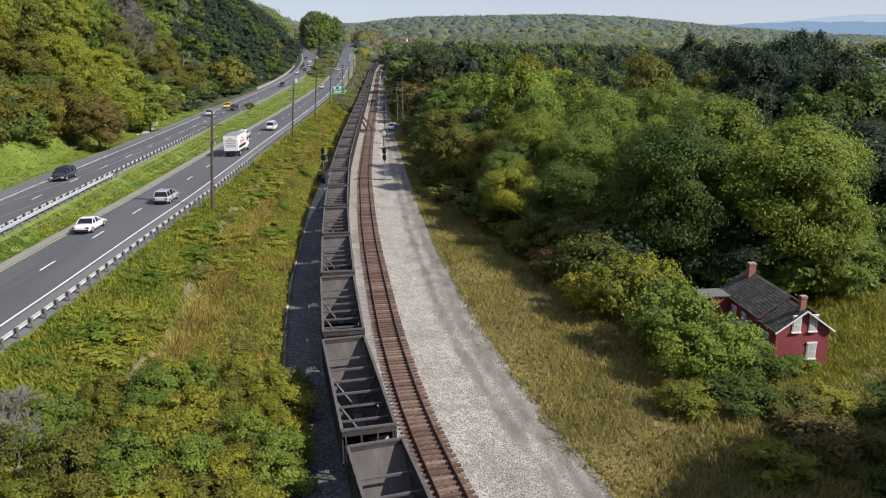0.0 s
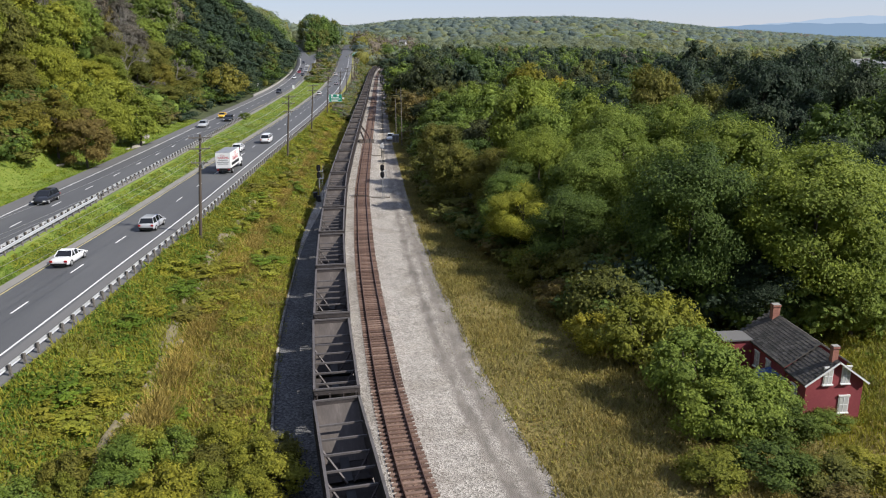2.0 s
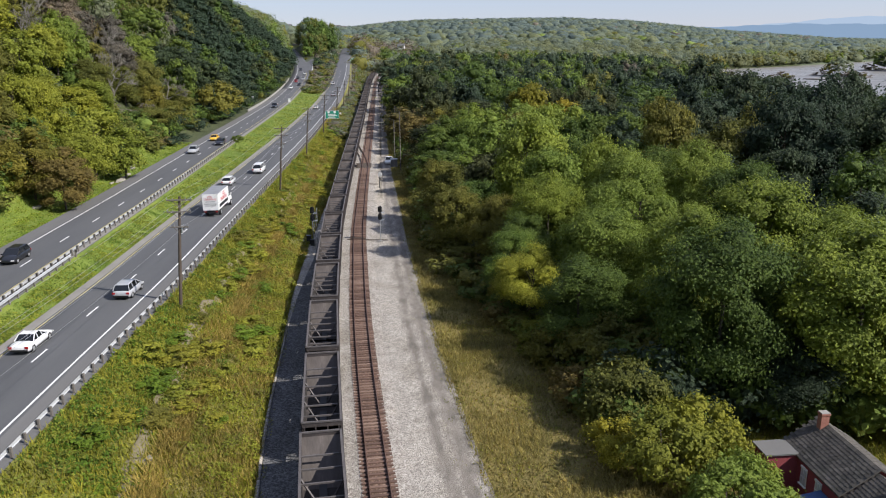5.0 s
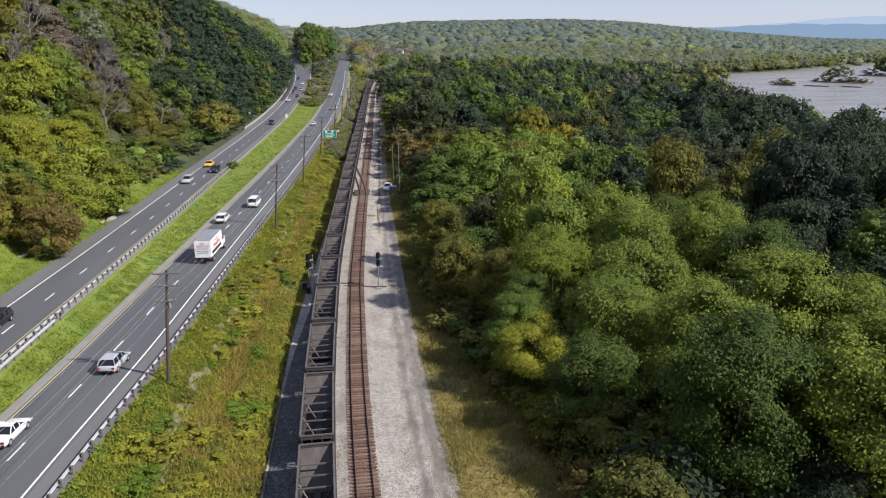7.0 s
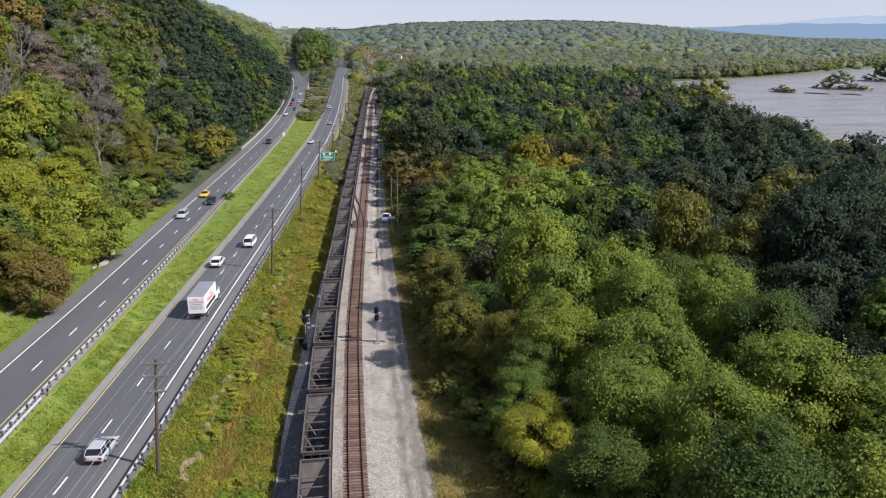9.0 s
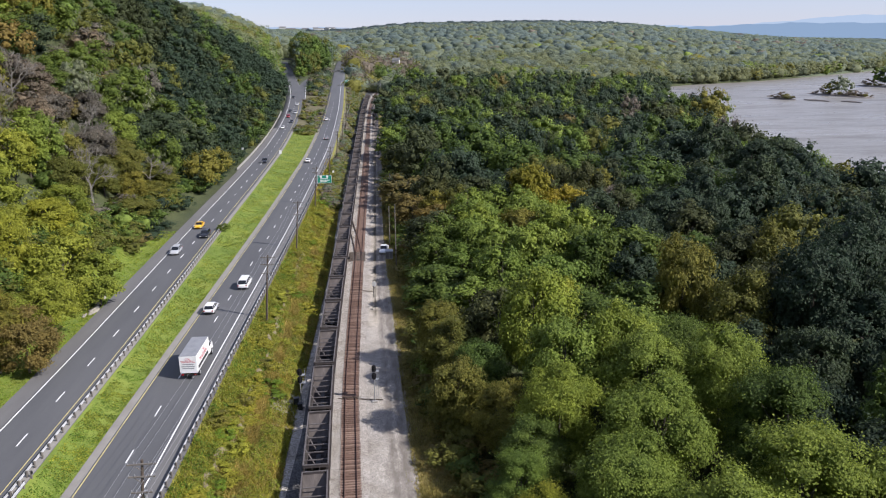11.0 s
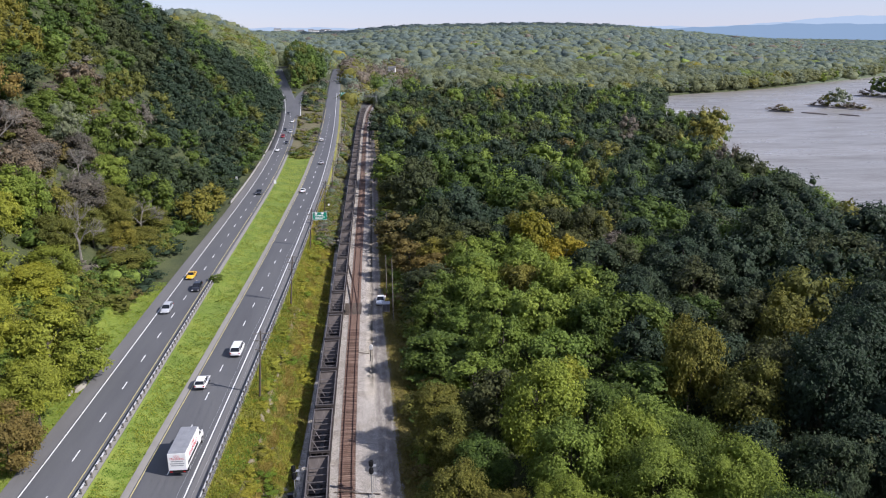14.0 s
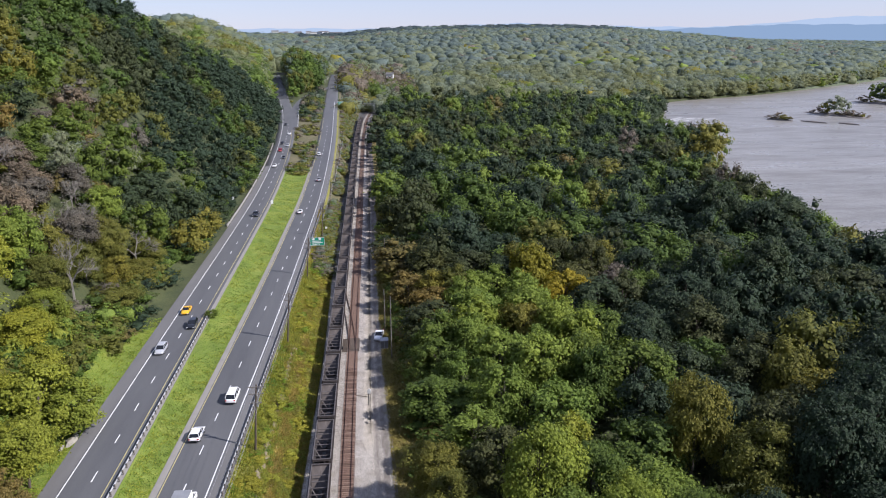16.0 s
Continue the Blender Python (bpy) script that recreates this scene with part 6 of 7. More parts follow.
# ---- river islands ----
def island(x, y, w, d, turn, trees):
    """A low island, w by d metres half across, its long side turned by some degrees."""
    s = Shape()
    n = 22
    co, si = math.cos(radians(turn)), math.sin(radians(turn))
    ring = [(w * math.cos(a) * (1 + 0.25 * math.sin(3 * a + x)), d * math.sin(a) * (1 + 0.2 * math.cos(4 * a + y))) for a in np.linspace(0, 2 * math.pi, n, endpoint=False)]
    vs = [(p[0], p[1], -4.6) for p in ring] + [(p[0] * 0.8, p[1] * 0.8, -3.2) for p in ring] + [(0, 0, -2.7)]
    s.add([(a * co - b * si + x, a * si + b * co + y, c) for a, b, c in vs], [(i, (i + 1) % n, n + (i + 1) % n, n + i) for i in range(n)] + [(n + i, n + (i + 1) % n, 2 * n) for i in range(n)])
    tagged(part("island", s, M["dirt"]), "low rocky river island with driftwood", "island", kind="structure")
    spots = [(a, b, h, r, leaf) for a, b, h, r, leaf in trees]
    spots += [(rs.uniform(-0.85, 0.85) * w, rs.uniform(-0.4, 0.4) * d, rs.uniform(1.5, 4), rs.uniform(1.5, 3.5), ("brown", "olive", "brown")[k % 3]) for k in range(int(w * 0.9) if trees else 0)]
    ISLAND_SCRUB.extend((a * co - b * si + x, a * si + b * co + y, -3.6, h, r, LEAF_LIST.index(leaf)) for a, b, h, r, leaf in spots)


ISLAND_SCRUB = []
rs = np.random.default_rng(17)
island(438, 682, 36, 8, -70, ((-8, 0, 18, 8.5, "sage_haze"), (-1, 1, 16, 7.5, "sage_haze"), (-14, 0, 13, 6.5, "olive"), (8, 0, 6, 5, "brown"), (18, 1, 5, 5, "brown"), (-24, 0, 6, 5, "brown")))
island(556, 772, 44, 13, -68, ((-20, 0, 24, 10, "green"), (-13, 2, 21, 9, "dark"), (-4, 2, 18, 9, "green"), (8, 1, 14, 8, "olive"), (-32, 0, 8, 7, "brown")))
island(366, 662, 13, 3.5, -62, ((0, 0, 6.5, 5, "brown"), (5, 0, 5, 4.5, "olive"), (-6, 0, 4, 4, "brown")))
island(384, 640, 12, 1.4, -60, ())
island(404, 622, 9, 1.2, -60, ())
woods("island_scrub", "scrub and small trees crowded on the river islands", ISLAND_SCRUB, 0.13, 18, 10)
rp = Shape()
rs = np.random.default_rng(8)
for k in range(60):
    x, y = (rs.uniform(275, 318), rs.uniform(668, 692)) if k < 36 else (rs.uniform(300, 700), rs.uniform(420, 820))
    w, b = (rs.uniform(1.5, 6), rs.uniform(0.6, 1.6)) if k < 36 else (rs.uniform(1.0, 5), 0.5)
    rp.add([(x - w, y, -3.95), (x, y - b, -3.88), (x + w, y + 0.3 * b, -3.95), (x, y + b, -3.9)], [(0, 1, 2, 3)])
tagged(part("riffle", rp, M["white_paint"]), "white riffles on the river", "foam", kind="stuff")

# ---- shrubs, weeds and grass ----
def shrub_mesh(seed, leaf, size, clumps=26, per=46):
    rs = np.random.default_rng(seed)
    p, n, mids, radii = crown_points(rs, 4.0, 2.6, clumps, per, base=0.02)
    p[:, 2] = np.maximum(p[:, 2], 0.05)
    v, q = leaf_quads(p, n, size, rs)
    cv, cq = bough_bodies(seed, mids, radii, 2, 0.7)
    me = big_mesh("foliage", np.concatenate([v, cv]), np.concatenate([q, cq + len(v)]), [M["leaf_" + leaf]])
    s = Shape()
    for m in mids[:9]:
        s.tube((0, 0, -0.2), Vector(m), 0.06, 0.02, 4, False)
    return me, s.mesh("woody_base", M["bark"])


SHRUBS = {(k, leaf): shrub_mesh(500 + k, leaf, 0.11, 44, 80) for k in range(3) for leaf in ("olive", "green", "weed", "rust", "light")}


def shrub(x, y, w, h, k, leaf, label):
    me, st = SHRUBS[k, leaf]
    t = thing("shrub", label, "shrub", pose(x, y, ground_z(x, y) - 0.05, 0, 0, (x * 71 + y * 13) % 360) @ Matrix.Diagonal((w / 2.6, w / 2.6, h / 4, 1)))
    part("foliage", me, None, t)
    part("woody_base", st, None, t)


SH = {"olive": "dull olive shrub at the edge of the rough grass", "green": "dense green shrub growing in the rough", "weed": "yellow-green shrub growing among weeds", "rust": "browning shrub with many dry leaves", "light": "fresh green leafy shrub in the grass"}
# the hedge of bushes between the gravel and the house
for x, y, w, h, leaf in ((21.8, 58.5, 3.4, 6.0, "weed"), (23.2, 51, 3.4, 6.2, "light"), (22.5, 76, 4.2, 7.6, "olive"), (21.5, 67, 3.8, 6.6, "olive"), (25.5, 62, 3.2, 6.2, "weed"), (26.0, 55, 2.8, 5.0, "light"), (25.6, 47.5, 3.2, 5.0, "light"),
                         (22.5, 46, 2.8, 4.2, "light"), (19.6, 80, 3.6, 5.6, "olive"), (25, 70, 3.6, 6.2, "green"), (29.2, 50.5, 2.4, 3.6, "light"), (29.8, 54.8, 1.5, 2.4, "light"), (28.4, 47.2, 2.2, 3.0, "green"), (33.2, 49.3, 1.6, 1.6, "light"),
                         (19.2, 62, 2.4, 3.4, "weed"), (18.6, 72, 2.6, 3.6, "rust"), (18.2, 84.5, 2.8, 4.4, "weed"), (20.5, 41, 2.0, 2.2, "weed"), (24.5, 41.5, 2.4, 2.4, "green"), (28, 41, 2.4, 2.4, "olive"), (32, 43, 2.0, 1.8, "weed"), (36, 41, 2.6, 2.4, "green"),
                         (41, 44, 2.4, 2.0, "light"), (27, 36, 2.6, 2.6, "rust"), (33, 36.5, 2.4, 2.2, "olive"), (39, 37, 2.6, 2.4, "rust"), (30, 31, 2.6, 2.4, "green"), (23, 33.5, 2.0, 1.6, "weed")):
    shrub(x, y, w, h, int(x + y) % 3, leaf, SH[leaf])
rs = np.random.default_rng(31)
# brush along the woods and over the bank, joined
BR = LEAF_LIST


def brush_leaf(table):
    return BR.index(pick(table, rs))


sp = []
for k in range(150):
    y = 84 + k * 2.1
    x = float(wood_edge(y)) + rs.uniform(-1.8, 2.4)
    sp.append((x, y, ground_z(x, y), rs.uniform(2.2, 5.0), rs.uniform(1.8, 3.4), brush_leaf((("olive", 4), ("green", 2), ("rust", 0.9), ("light", 1)))))
for k in range(80):
    x, y = rs.uniform(19, 66), rs.uniform(67, 104)
    if y > 62 + 0.12 * x + 3:
        sp.append((x, y, ground_z(x, y), rs.uniform(3.0, 6.0), rs.uniform(2.2, 3.6), brush_leaf((("green", 3), ("olive", 2), ("light", 1)))))
for k in range(70):
    x, y = rs.uniform(22, 66), rs.uniform(0, 7)
    y += 68.5 + max(0, x - 50) * 0.3
    sp.append((x, y, ground_z(x, y), rs.uniform(4.5, 8.5), rs.uniform(2.4, 3.8), brush_leaf((("dark", 3), ("green", 3), ("olive", 1)))))
sp += [(x, y, ground_z(x, y), h, r, BR.index(leaf)) for x, y, h, r, leaf in ((42, 65.8, 6.5, 3.4, "light"), (45.5, 65.2, 6, 3.2, "light"), (38.8, 66.4, 6, 3.2, "green"), (49, 67, 5.5, 3.2, "light"), (35.5, 67.5, 6.5, 3.2, "green"), (32, 68, 6, 3.2, "dark"), (53, 69, 5.5, 3.4, "green"))]
woods("wood_edge_brush", "tangled brush along the edge of the woods", sp, 0.09, 24, 17, 3, 0.66, True)
sp = []
for k in range(330):
    y = 62 + k * 1.5
    x = float(road_l(y)) - 8.2 - (rs.uniform(5, 10.5) if y < 192 else rs.uniform(1.2, 8))
    sp.append((x, y, ground_z(x, y), rs.uniform(1.8, 4.6), rs.uniform(1.8, 3.2), brush_leaf((("olive", 3), ("light", 3), ("lime", 1), ("green", 2), ("rust", 0.6)) if y < 200 else (("olive", 1), ("green", 3), ("dark", 4)))))
for k in range(190):
    y = rs.uniform(60, 195)
    x = float(road_l(y)) - 8.2 - rs.uniform(6, 13)
    sp.append((x, y, ground_z(x, y) - 0.3, rs.uniform(3.5, 6.5), rs.uniform(2.4, 3.6), brush_leaf((("olive", 3), ("light", 2), ("green", 3), ("rust", 0.4)))))
woods("hill_foot_brush", "leafy brush at the foot of the hill", sp, 0.1, 20, 16, 3, 0.66, True)
sp = []
for k in range(230):
    y = 20 + 290 * rs.random() ** 1.3
    a, b = float(road_r(y)) + 8.4, float(left_edge(y)) - 1.5
    w = rs.uniform(0.8, 1.9)
    x = a + (b - a) * rs.beta(1.1, 1.9)
    sp.append((x, y, ground_z(x, y) - 0.25, w * rs.uniform(0.6, 0.95), w * 1.1, brush_leaf((("olive", 1), ("weed", 4), ("vine", 2.5), ("lime", 2.5)))))
woods("bank_brush", "low yellow-green brush scattered over the bank", sp, 0.085, 26, 20)
sp = []
for k in range(2200):
    y = rs.uniform(255, 690)
    if k % 5 < 2:
        a, b = float(road_l(y)) + 5.5, float(road_r(y)) - 5.6
        if y < 400 or (y > 545 and abs((a + (b - a) * 0.5) - float(slip_x(y))) < 6):
            continue
    else:
        a, b = float(road_r(y)) + 9.0, float(left_edge(y)) - 1.0
        if b < a:
            continue
    x = a + (b - a) * rs.random()
    if noise.noise(Vector((x * 0.08, y * 0.03, 3.3))) < -0.12:
        continue
    if y > 545 and abs(x - float(slip_x(y))) < 5:
        continue
    sp.append((x, y, ground_z(x, y) - 0.3, rs.uniform(1.0, 3.2), rs.uniform(1.6, 3.2), brush_leaf((("olive", 4), ("brown", 2), ("green", 1.5), ("sage_haze", 1.5)))))
woods("roadside_brush", "dull autumn brush between the roads and the railway", sp, 0.14, 12, 8, 2, 0.7, True)
rb = np.random.default_rng(63)
taken = [(-34.9, 213)]
shrub(-34.9, 213, 1.6, 1.9, 0, "green", SH["green"])
for _ in range(700):
    y = rb.uniform(29, 46)
    x = rb.uniform(-22, -5.6)
    if x < -14 - (46 - y) * 0.5 or len(taken) > 44 or any((x - a) ** 2 + (y - c) ** 2 < 3.4 for a, c in taken):
        continue
    taken.append((x, y))
    leaf = ("olive", "weed", "light", "olive", "light", "weed")[int(rb.integers(6))]
    shrub(x, y, rb.uniform(1.2, 2.0), rb.uniform(1.8, 3.0), int(rb.integers(3)), leaf, SH[leaf])


def bare(x, y, h, r, label, depth=4, name="bare_tree", category="tree", mat="twig"):
    t = thing(name, label, category, pose(x, y, ground_z(x, y)))
    s, stem = bare_shape(np.random.default_rng(int(abs(x * 3 + y))), h, r, depth, *((0.011, 7) if category == "shrub" else ()))
    part("branchwork", s, M[mat], t)
    part("trunk" if category == "tree" else "stems", stem, M[mat], t)


for x, y, h in BARE:
    bare(x, y, h, 0.3 if y == 202 else 0.26, "leafless grey tree with fine bare twigs", 5, mat="twig_pale" if x < 0 else "twig")
for x, y, h in ((-20.5, 36.5, 3.4), (-19, 33.5, 3.6), (-21, 33.5, 3.2), (-16.5, 34.5, 2.4)):
    bare(x, y, h, 0.045, "leafless pale grey shrub of bare stems", 4, "bare_shrub", "shrub", "twig_pale")


def blades(name, label, spots, height, spread, leaf, lean=0.35, wide=0.035):
    """Tufts of grass blades as one mesh."""
    rs = np.random.default_rng(len(spots))
    n = len(spots)
    p = np.array(spots)
    a = rs.uniform(0, 6.283, n)
    d = np.stack([np.cos(a), np.sin(a), np.zeros(n)], 1)
    side = np.stack([-d[:, 1], d[:, 0], d[:, 2]], 1)
    h = height * rs.uniform(0.5, 1.4, (n, 1))
    w = wide * rs.uniform(0.6, 1.5, (n, 1)) * 2
    tip = p + d * h * lean * rs.uniform(0.3, 1.6, (n, 1)) + np.array([0, 0, 1]) * h
    v = np.stack([p - side * w, p + side * w, tip + side * w * 0.3, tip - side * w * 0.3], 1).reshape(-1, 3)
    ob = new(name, big_mesh(name, v, np.arange(n * 4).reshape(n, 4), [M["leaf_" + leaf]]))
    return tagged(ob, label, "grass", kind="stuff")


def strip_spots(n, y0, y1, fa, fb, rs, power=1.0, patch=None):
    out = []
    yy = y0 + (y1 - y0) * rs.random(n * 2) ** 1.35
    for y in yy:
        a, b = fa(y), fb(y)
        x = a + (b - a) * rs.random() ** power
        if patch is not None and noise.noise(Vector((x * 0.16, y * 0.16, patch))) < rs.uniform(-0.25, 0.2):
            continue
        out.append((x, y))
        if len(out) >= n:
            break
    res = [(x, y, ground_z(x, y) - 0.03) for x, y in out]
    return res


def sprays(name, label, spots, height, size, leaf):
    """A low leafy carpet of small sprays, lumpy in height."""
    rs = np.random.default_rng(len(spots) + 1)
    p = np.array(spots)
    lump = np.array([0.5 + 0.9 * noise.noise(Vector((a * 0.7, b * 0.7, 2.0))) for a, b, _ in spots])
    p[:, 2] += np.clip(lump, 0.05, None) * height * rs.uniform(0.5, 1.1, len(p))
    v, q = leaf_quads(p, np.tile(np.array([0.25, -0.1, 0.9]), (len(p), 1)), size, rs)
    return tagged(new(name, big_mesh(name, v, q, [M["leaf_" + leaf]])), label, "plants", kind="stuff")


rs = np.random.default_rng(77)
bank_a, bank_b = lambda y: float(road_r(y)) + 6.75, lambda y: float(left_edge(y)) + 0.05
sprays("bank_weeds", "rank yellow-green weeds over the bank", strip_spots(80000, 18, 330, bank_a, bank_b, rs, 1.0, 3.0), 0.9, 0.12, "weed")
sprays("bank_brambles", "yellow-green brambles tangled over the bank", strip_spots(34000, 18, 330, bank_a, bank_b, rs, 1.0, 41.0), 0.8, 0.12, "lime")
sprays("bank_vines", "bright green vines creeping over the upper bank", strip_spots(44000, 18, 200, bank_a, lambda y: bank_a(y) + 8.5, rs, 1.1, 9.0), 0.7, 0.12, "vine")
blades("bank_straw", "dry straw-coloured grass low on the bank", strip_spots(80000, 18, 330, lambda y: bank_b(y) - 7.5, bank_b, rs, 0.9, 15.0), 0.5, 0, "straw", 0.6, 0.02)
sprays("bank_goldenrod", "yellow-green goldenrod along the foot of the bank", strip_spots(26000, 18, 300, lambda y: bank_b(y) - 3.6, bank_b, rs, 0.8, 87.0), 0.9, 0.1, "lime")
blades("bank_grass", "mixed dry and green grass all over the bank", strip_spots(90000, 24, 330, bank_a, bank_b, rs), 0.5, 0, "weed", 0.7, 0.025)
blades("pale_streak", "pale flattened grass along the old ditch in the bank", strip_spots(22000, 36, 210, lambda y: bank_a(y) + (bank_b(y) - bank_a(y)) * 0.5, lambda y: bank_a(y) + (bank_b(y) - bank_a(y)) * 0.62, rs, 1.0, 93.0), 0.8, 0, "straw", 0.9, 0.022)
sprays("dry_weeds", "withered brown weeds low on the bank", strip_spots(6000, 24, 330, lambda y: bank_a(y) + (bank_b(y) - bank_a(y)) * 0.55, bank_b, rs, 1.0, 111.0), 0.8, 0.1, "rust")
sprays("tan_grass", "tan grass bleached on the lower half of the bank", strip_spots(60000, 26, 300, lambda y: bank_a(y) + (bank_b(y) - bank_a(y)) * 0.58, lambda y: bank_b(y) - 0.4, rs, 0.9, 151.0), 0.6, 0.1, "straw")
sprays("far_bank_weeds", "weeds over the bank beside the passing train", strip_spots(16000, -60, 26, bank_a, bank_b, rs), 0.7, 0.16, "weed")
sprays("south_meadow", "rough grass on the meadow below the railway", strip_spots(16000, -60, 24, lambda y: float(right_edge(y)) + 0.2, lambda y: float(right_edge(y)) + 45, rs), 0.4, 0.16, "olive")
mead_a, mead_b = lambda y: float(right_edge(y)) - 0.2, lambda y: max(float(wood_edge(y)) + 1.5, float(right_edge(y)) + 2)
blades("dry_grass", "tall straw-coloured grass beside the gravel", strip_spots(100000, 22, 300, mead_a, mead_b, rs, 0.9, 21.0), 0.42, 0, "straw", 0.7, 0.017)
sprays("rough_grass", "olive rough grass beside the gravel", strip_spots(50000, 22, 300, lambda y: mead_a(y) - 0.4, mead_b, rs, 0.7, 27.0), 0.35, 0.08, "weed")
blades("meadow_cover", "thin mixed grass covering the rough ground", strip_spots(90000, 22, 300, mead_a, mead_b, rs, 1.0), 0.3, 0, "straw", 0.9, 0.02)
sprays("meadow_weeds", "brown and olive weeds in the rough grass", strip_spots(22000, 22, 300, mead_a, mead_b, rs, 1.0, 131.0), 0.5, 0.09, "rust")
sprays("lip_weeds", "small weeds straggling over the sandy lip", strip_spots(7000, 22, 330, lambda y: float(left_edge(y)) - 0.1, lambda y: float(left_edge(y)) + 0.7, rs, 1.6, 141.0), 0.25, 0.07, "olive")
sprays("edge_weeds", "sparse weeds creeping onto the gravel", strip_spots(9000, 22, 260, lambda y: float(right_edge(y)) - 1.3, lambda y: float(right_edge(y)) + 0.6, rs, 0.6, 63.0), 0.15, 0.07, "olive")
sprays("rut_weeds", "low weeds between the wheel ruts", strip_spots(5000, 22, 160, lambda y: float(right_edge(y)) - 2.1, lambda y: float(right_edge(y)) - 1.6, rs, 1.0, 71.0), 0.1, 0.06, "olive")
blades("house_meadow", "green meadow grass round the brick house", strip_spots(60000, 22, 76, lambda y: 28.0, lambda y: 64.0, rs, 1.0, 51.0), 0.45, 0, "weed", 0.8, 0.024)
sprays("house_grass", "bright green grass on the slope behind the house", strip_spots(26000, 38, 78, lambda y: 36.5, lambda y: 66.0, rs), 0.4, 0.13, "vine")
blades("slope_grass", "green and yellow grass on the slope below the woods", strip_spots(40000, 50, 80, lambda y: 29.0, lambda y: 66.0, rs), 0.5, 0, "weed", 0.8, 0.028)
blades("meadow_straw", "dry stalks in the meadow by the house", strip_spots(30000, 22, 76, lambda y: 18.0, lambda y: 64.0, rs, 1.0, 57.0), 0.5, 0, "straw", 0.7, 0.02)
verge_a, verge_b = lambda y: float(road_l(y)) - 16.5, lambda y: float(road_l(y)) - 6.7
med_a, med_b = lambda y: float(road_l(y)) + 4.9, lambda y: float(road_r(y)) - 4.9
sprays("verge_grass", "short green grass on the verge under the hill", strip_spots(52000, 50, 214, verge_a, verge_b, rs, 1.0), 0.1, 0.13, "vine")
sprays("verge_tufts", "yellowish tufts in the grass of the verge", strip_spots(18000, 50, 214, verge_a, verge_b, rs, 1.0, 35.0), 0.16, 0.12, "lime")
sprays("median_grass", "bright green grass on the median", strip_spots(48000, 60, 430, med_a, med_b, rs, 1.0), 0.1, 0.12, "vine")
sprays("median_tufts", "yellowish tufts in the median grass", strip_spots(26000, 60, 430, med_a, med_b, rs, 1.0, 33.0), 0.16, 0.11, "lime")
sprays("median_weeds", "darker weeds in the median grass", strip_spots(12000, 60, 430, med_a, med_b, rs, 1.0, 39.0), 0.22, 0.11, "green")
# pale boulders and bare earth breaking through the verge
rv = np.random.default_rng(88)
for bx, by, w in ((-50.1, 173.8, 1.3), (-49.6, 171.5, 0.8), (-48.3, 164.5, 0.9), (-47.9, 160.5, 1.0), (-47.7, 157.4, 1.5), (-48.4, 155.2, 0.7), (-51.9, 131.0, 1.0)):
    bm = bmesh.new()
    for _ in range(16):
        d = Vector(rv.normal(0, 1, 3)).normalized() * w
        bm.verts.new((d[0] * 0.7, d[1] * 1.5, d[2] * 0.35))
    bmesh.ops.convex_hull(bm, input=bm.verts)
    me = bpy.data.meshes.new("rock")
    bm.to_mesh(me)
    bm.free()
    me.materials.append(M["rock"])
    ob = new("rock", me)
    ob.location = (bx, by, ground_z(bx, by) + 0.08)
    tagged(ob, "flat pale boulder breaking through the verge", "rock", "boulders on the verge")

# bare pale ground below the left-hand signal
s = Shape()
ring = [(-11.2 + 2.3 * math.cos(a) * (1 + 0.2 * math.sin(3 * a)), 127 + 6.5 * math.sin(a) * (1 + 0.15 * math.cos(5 * a))) for a in np.linspace(0, 2 * math.pi, 28, endpoint=False)]
s.add([(x, y, ground_z(x, y) + 0.06) for x, y in ring] + [(-11.2 + (x + 11.2) * 0.5, 127 + (y - 127) * 0.5, ground_z(-11.2 + (x + 11.2) * 0.5, 127 + (y - 127) * 0.5) + 0.12) for x, y in ring] + [(-11.2, 127, ground_z(-11.2, 127) + 0.12)],
      [(i, (i + 1) % 28, 28 + (i + 1) % 28, 28 + i) for i in range(28)] + [(28 + i, 28 + (i + 1) % 28, 56) for i in range(28)])
tagged(part("gravel_pad", s, M["pale_dirt"]), "bare pale gravel pad below the signal", "gravel", kind="structure")

# the pale sandy lip between the weeds and the shaded strip
# past y = 95 the widened pale colour stands for sunlight on the gravel
lip_w = line((20, 0.3), (95, 0.45), (125, 1.7), (330, 1.8))
lip_in, lip_mid = (lambda y: float(left_edge(y)) + float(lip_w(y))), (lambda y: float(left_edge(y)) + 0.5 * float(lip_w(y)))
ribbon("sandy_lip", [(left_edge, 0.1, -0.14), (left_edge, 0.3, -0.06), (lip_mid, 0.0, -0.08), (lip_in, -0.1, -0.12), (lip_in, 0.0, -0.17)], 20, 330, 1.5, M["pale_dirt"], rail_z, "pale sandy lip, widened for the sunlit gravel beside the train", "gravel")
# the pale eroded cut half way down the bank
gully_x = line((30, -14.6), (45, -15.8), (56, -16.5), (67, -17.0), (84, -17.8), (100, -17.6), (120, -16.4), (140, -15.6), (170, -14.8), (210, -14.2))
cols, vs = 5, []
yy = np.arange(38, 200, 0.45)
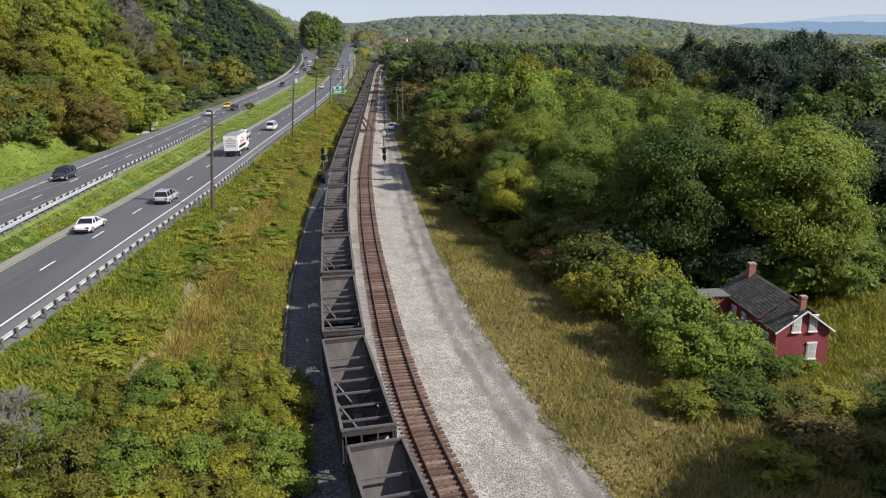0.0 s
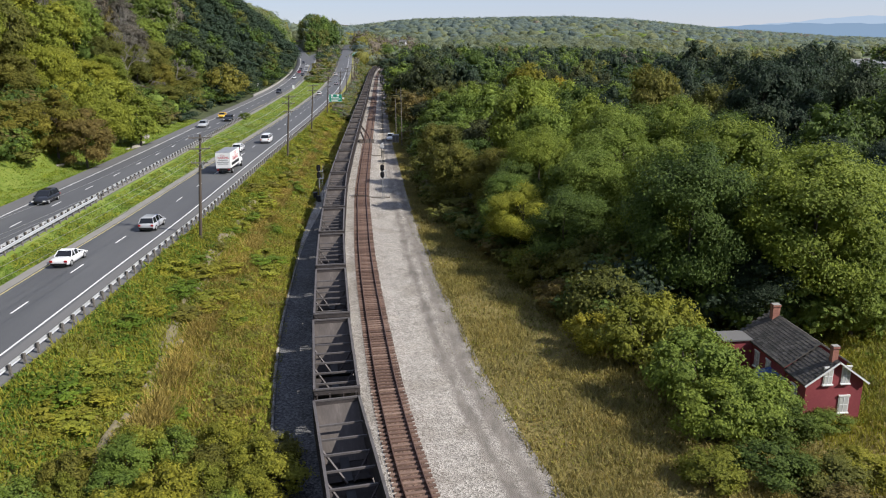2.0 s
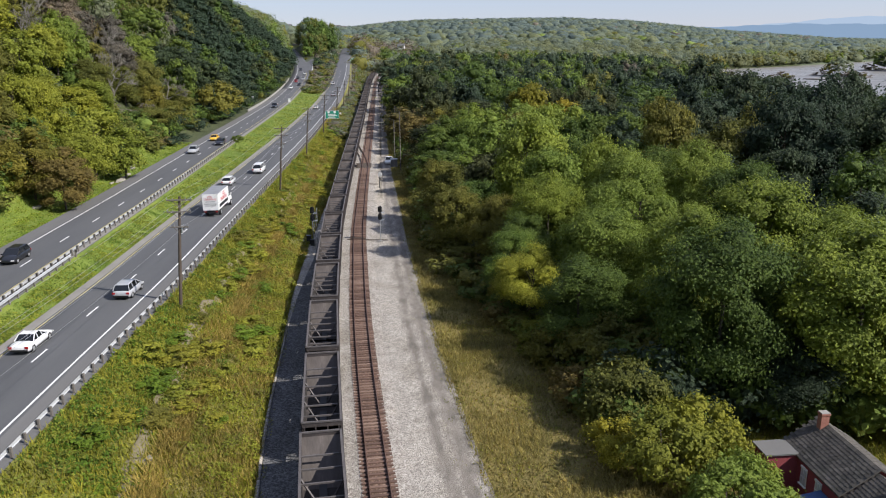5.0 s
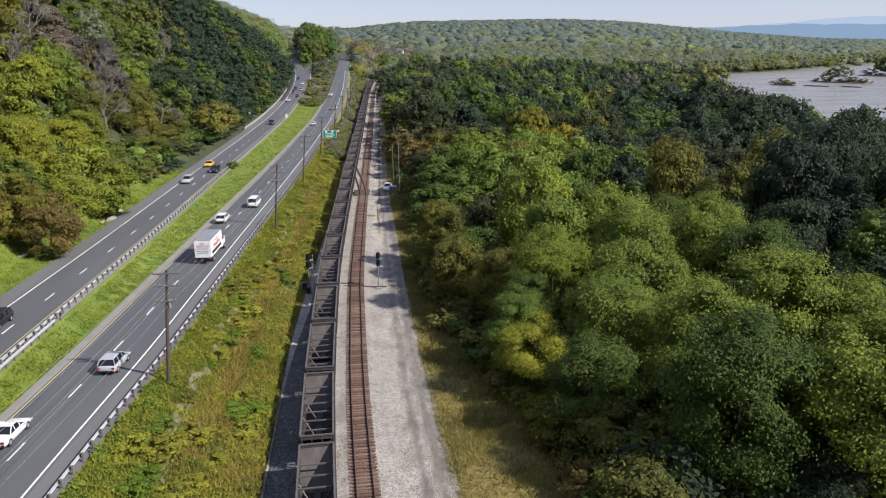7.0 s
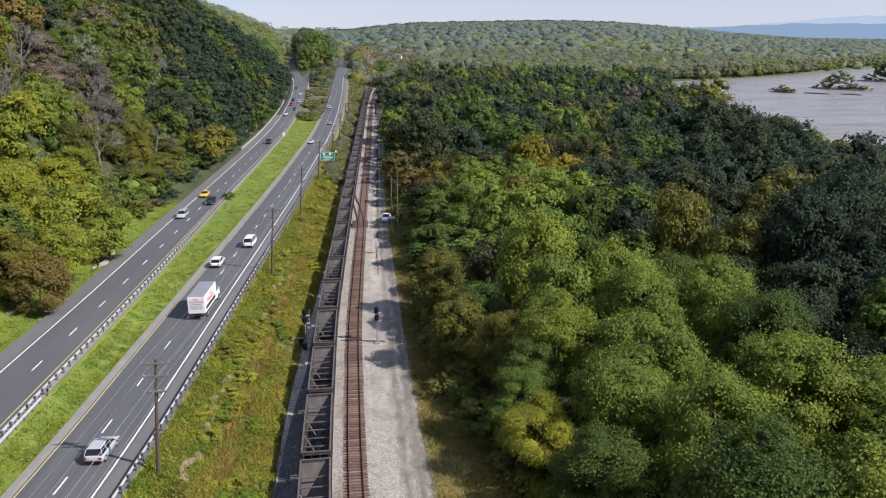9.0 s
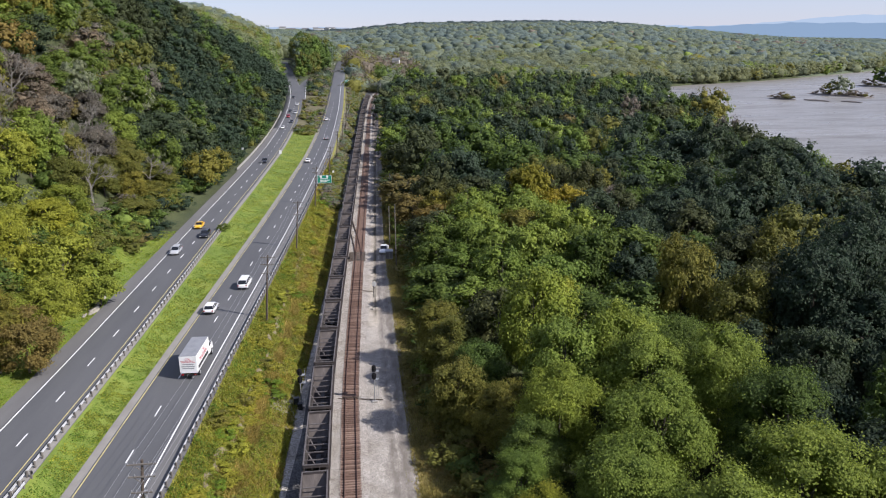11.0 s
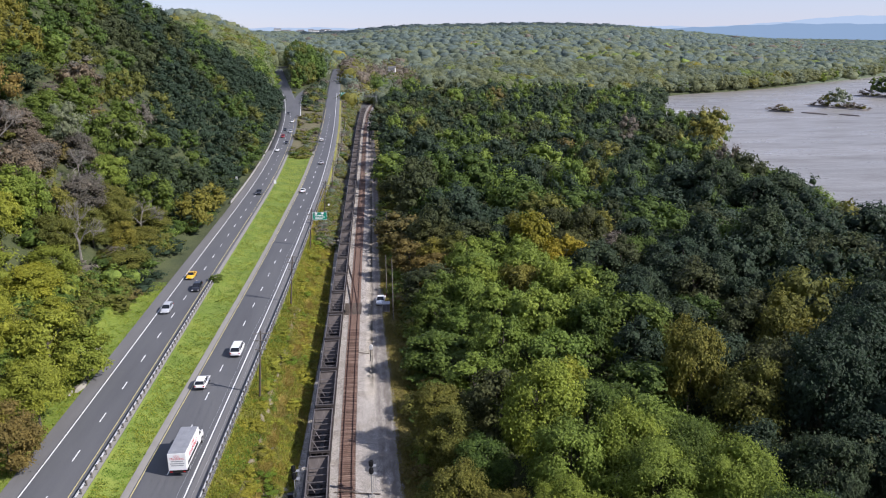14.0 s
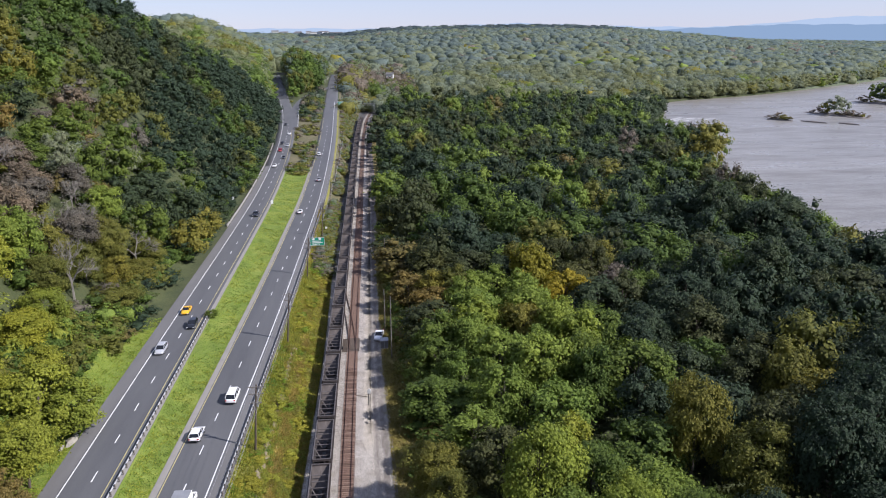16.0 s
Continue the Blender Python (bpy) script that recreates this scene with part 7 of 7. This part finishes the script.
for y in yy:
    y = float(y)
    wob = noise.noise(Vector((0.31 * y, 1.7, 0.4))) * 0.9 + noise.noise(Vector((1.1 * y, 5.1, 2.0))) * 0.35
    high = 0.34 + 0.45 * noise.noise(Vector((0.16 * y, 8.2, 3.0))) + 0.5 * noise.noise(Vector((0.9 * y, 3.3, 1.0)))
    x0 = float(gully_x(y)) + wob
    for c, (dx, k) in enumerate(((-0.9, -0.2), (-0.35, 0.9), (-0.05, 0.6), (0.2, 0.25), (0.7, -0.3))):
        x = x0 + dx + 0.12 * noise.noise(Vector((2.3 * y, c * 3.1, 0.0)))
        vs.append((x, y, ground_z(x, y) + (high * k if k > 0 else -0.25) + 0.1 * noise.noise(Vector((3.1 * y, c * 7.7, 4.0)))))
qs = [(r * cols + c, r * cols + c + 1, (r + 1) * cols + c + 1, (r + 1) * cols + c) for r in range(len(yy) - 1) for c in range(cols - 1)]
tagged(new("eroded_cut", big_mesh("eroded_cut", np.array(vs), qs, [M["earth"]])), "pale eroded earth cut half way down the bank", "bank", kind="structure")
# pale rocks showing through the bank
rs = np.random.default_rng(5)
for k in range(40):
    y = rs.uniform(40, 200)
    a, b = float(road_r(y)) + 8, float(left_edge(y))
    x = a + (b - a) * rs.uniform(0.38, 0.52)
    s = Shape()
    w = rs.uniform(0.15, 0.5)
    pts = [tuple(Vector(rs.normal(0, 1, 3)).normalized() * w) for _ in range(9)]
    bm = bmesh.new()
    for p in pts:
        bm.verts.new((p[0], p[1] * 1.4, p[2] * 0.5))
    bmesh.ops.convex_hull(bm, input=bm.verts)
    me = bpy.data.meshes.new("rock")
    bm.to_mesh(me)
    bm.free()
    me.materials.append(M["rock"])
    ob = new("rock", me)
    ob.location = (x, y, ground_z(x, y) + 0.05)
    tagged(ob, "pale weathered rock showing through the weeds", "rock", "rocks on the bank")

# ---- pieces ----
# sleepers of the open track
s = Shape()
s.box((0, 0, 0.03), (2.6, 0.23, 0.15))
k_ = Nodes("sleeper_wood", 0.9)
o_ = k_.node("ShaderNodeObjectInfo")
c_ = k_.ramp(o_.outputs["Random"], [(0.0, (0.085, 0.05, 0.038)), (0.5, (0.155, 0.096, 0.073)), (1.0, (0.24, 0.165, 0.13))])
c_ = k_.mix(c_, k_.ramp(k_.noise(k_.local((1, 8, 1)), 4, 5), [(0.3, (0.6, 0.6, 0.6)), (0.7, (1.2, 1.15, 1.1))]), 1.0, "MULTIPLY")
M["sleeper"] = k_.colour(c_)
sleeper = s.mesh("sleeper", M["sleeper"])
rest = Shape()
rs = np.random.default_rng(9)
for k in range(620):
    y = 28 + 0.55 * k
    x, a = on_track(y, rs.normal(0, 0.02))
    m = pose(x, y, float(rail_z(y)), 0, 0, a + rs.normal(0, 0.8))
    if k < 300:
        ob = part("sleeper", sleeper, None, tracks[0])
        ob.matrix_basis = m
    else:
        rest.box((0, 0, 0.03), (2.6, 0.23, 0.15), m)
tagged(part("far_sleepers", rest, M["sleeper"], tracks[0]), kind="stuff")
# roof shingles of the house
count = 0
for r, tile, m0, n, m_, cw in SHINGLES:
    joined = Shape()
    tv, tf = [tuple(v.co) for v in tile.vertices], [tuple(p.vertices) for p in tile.polygons]
    for i in range(n):
        for j in range(m_):
            mm = m0 @ Matrix.Translation((i * 0.28, (j + (0.5 if i % 2 else 0)) * cw, 0.004 + 0.006 * rs.random()))
            joined.add(tv, tf, mm)
    tagged(part("shingles", joined, M["shingle_piece"], r), kind="stuff")
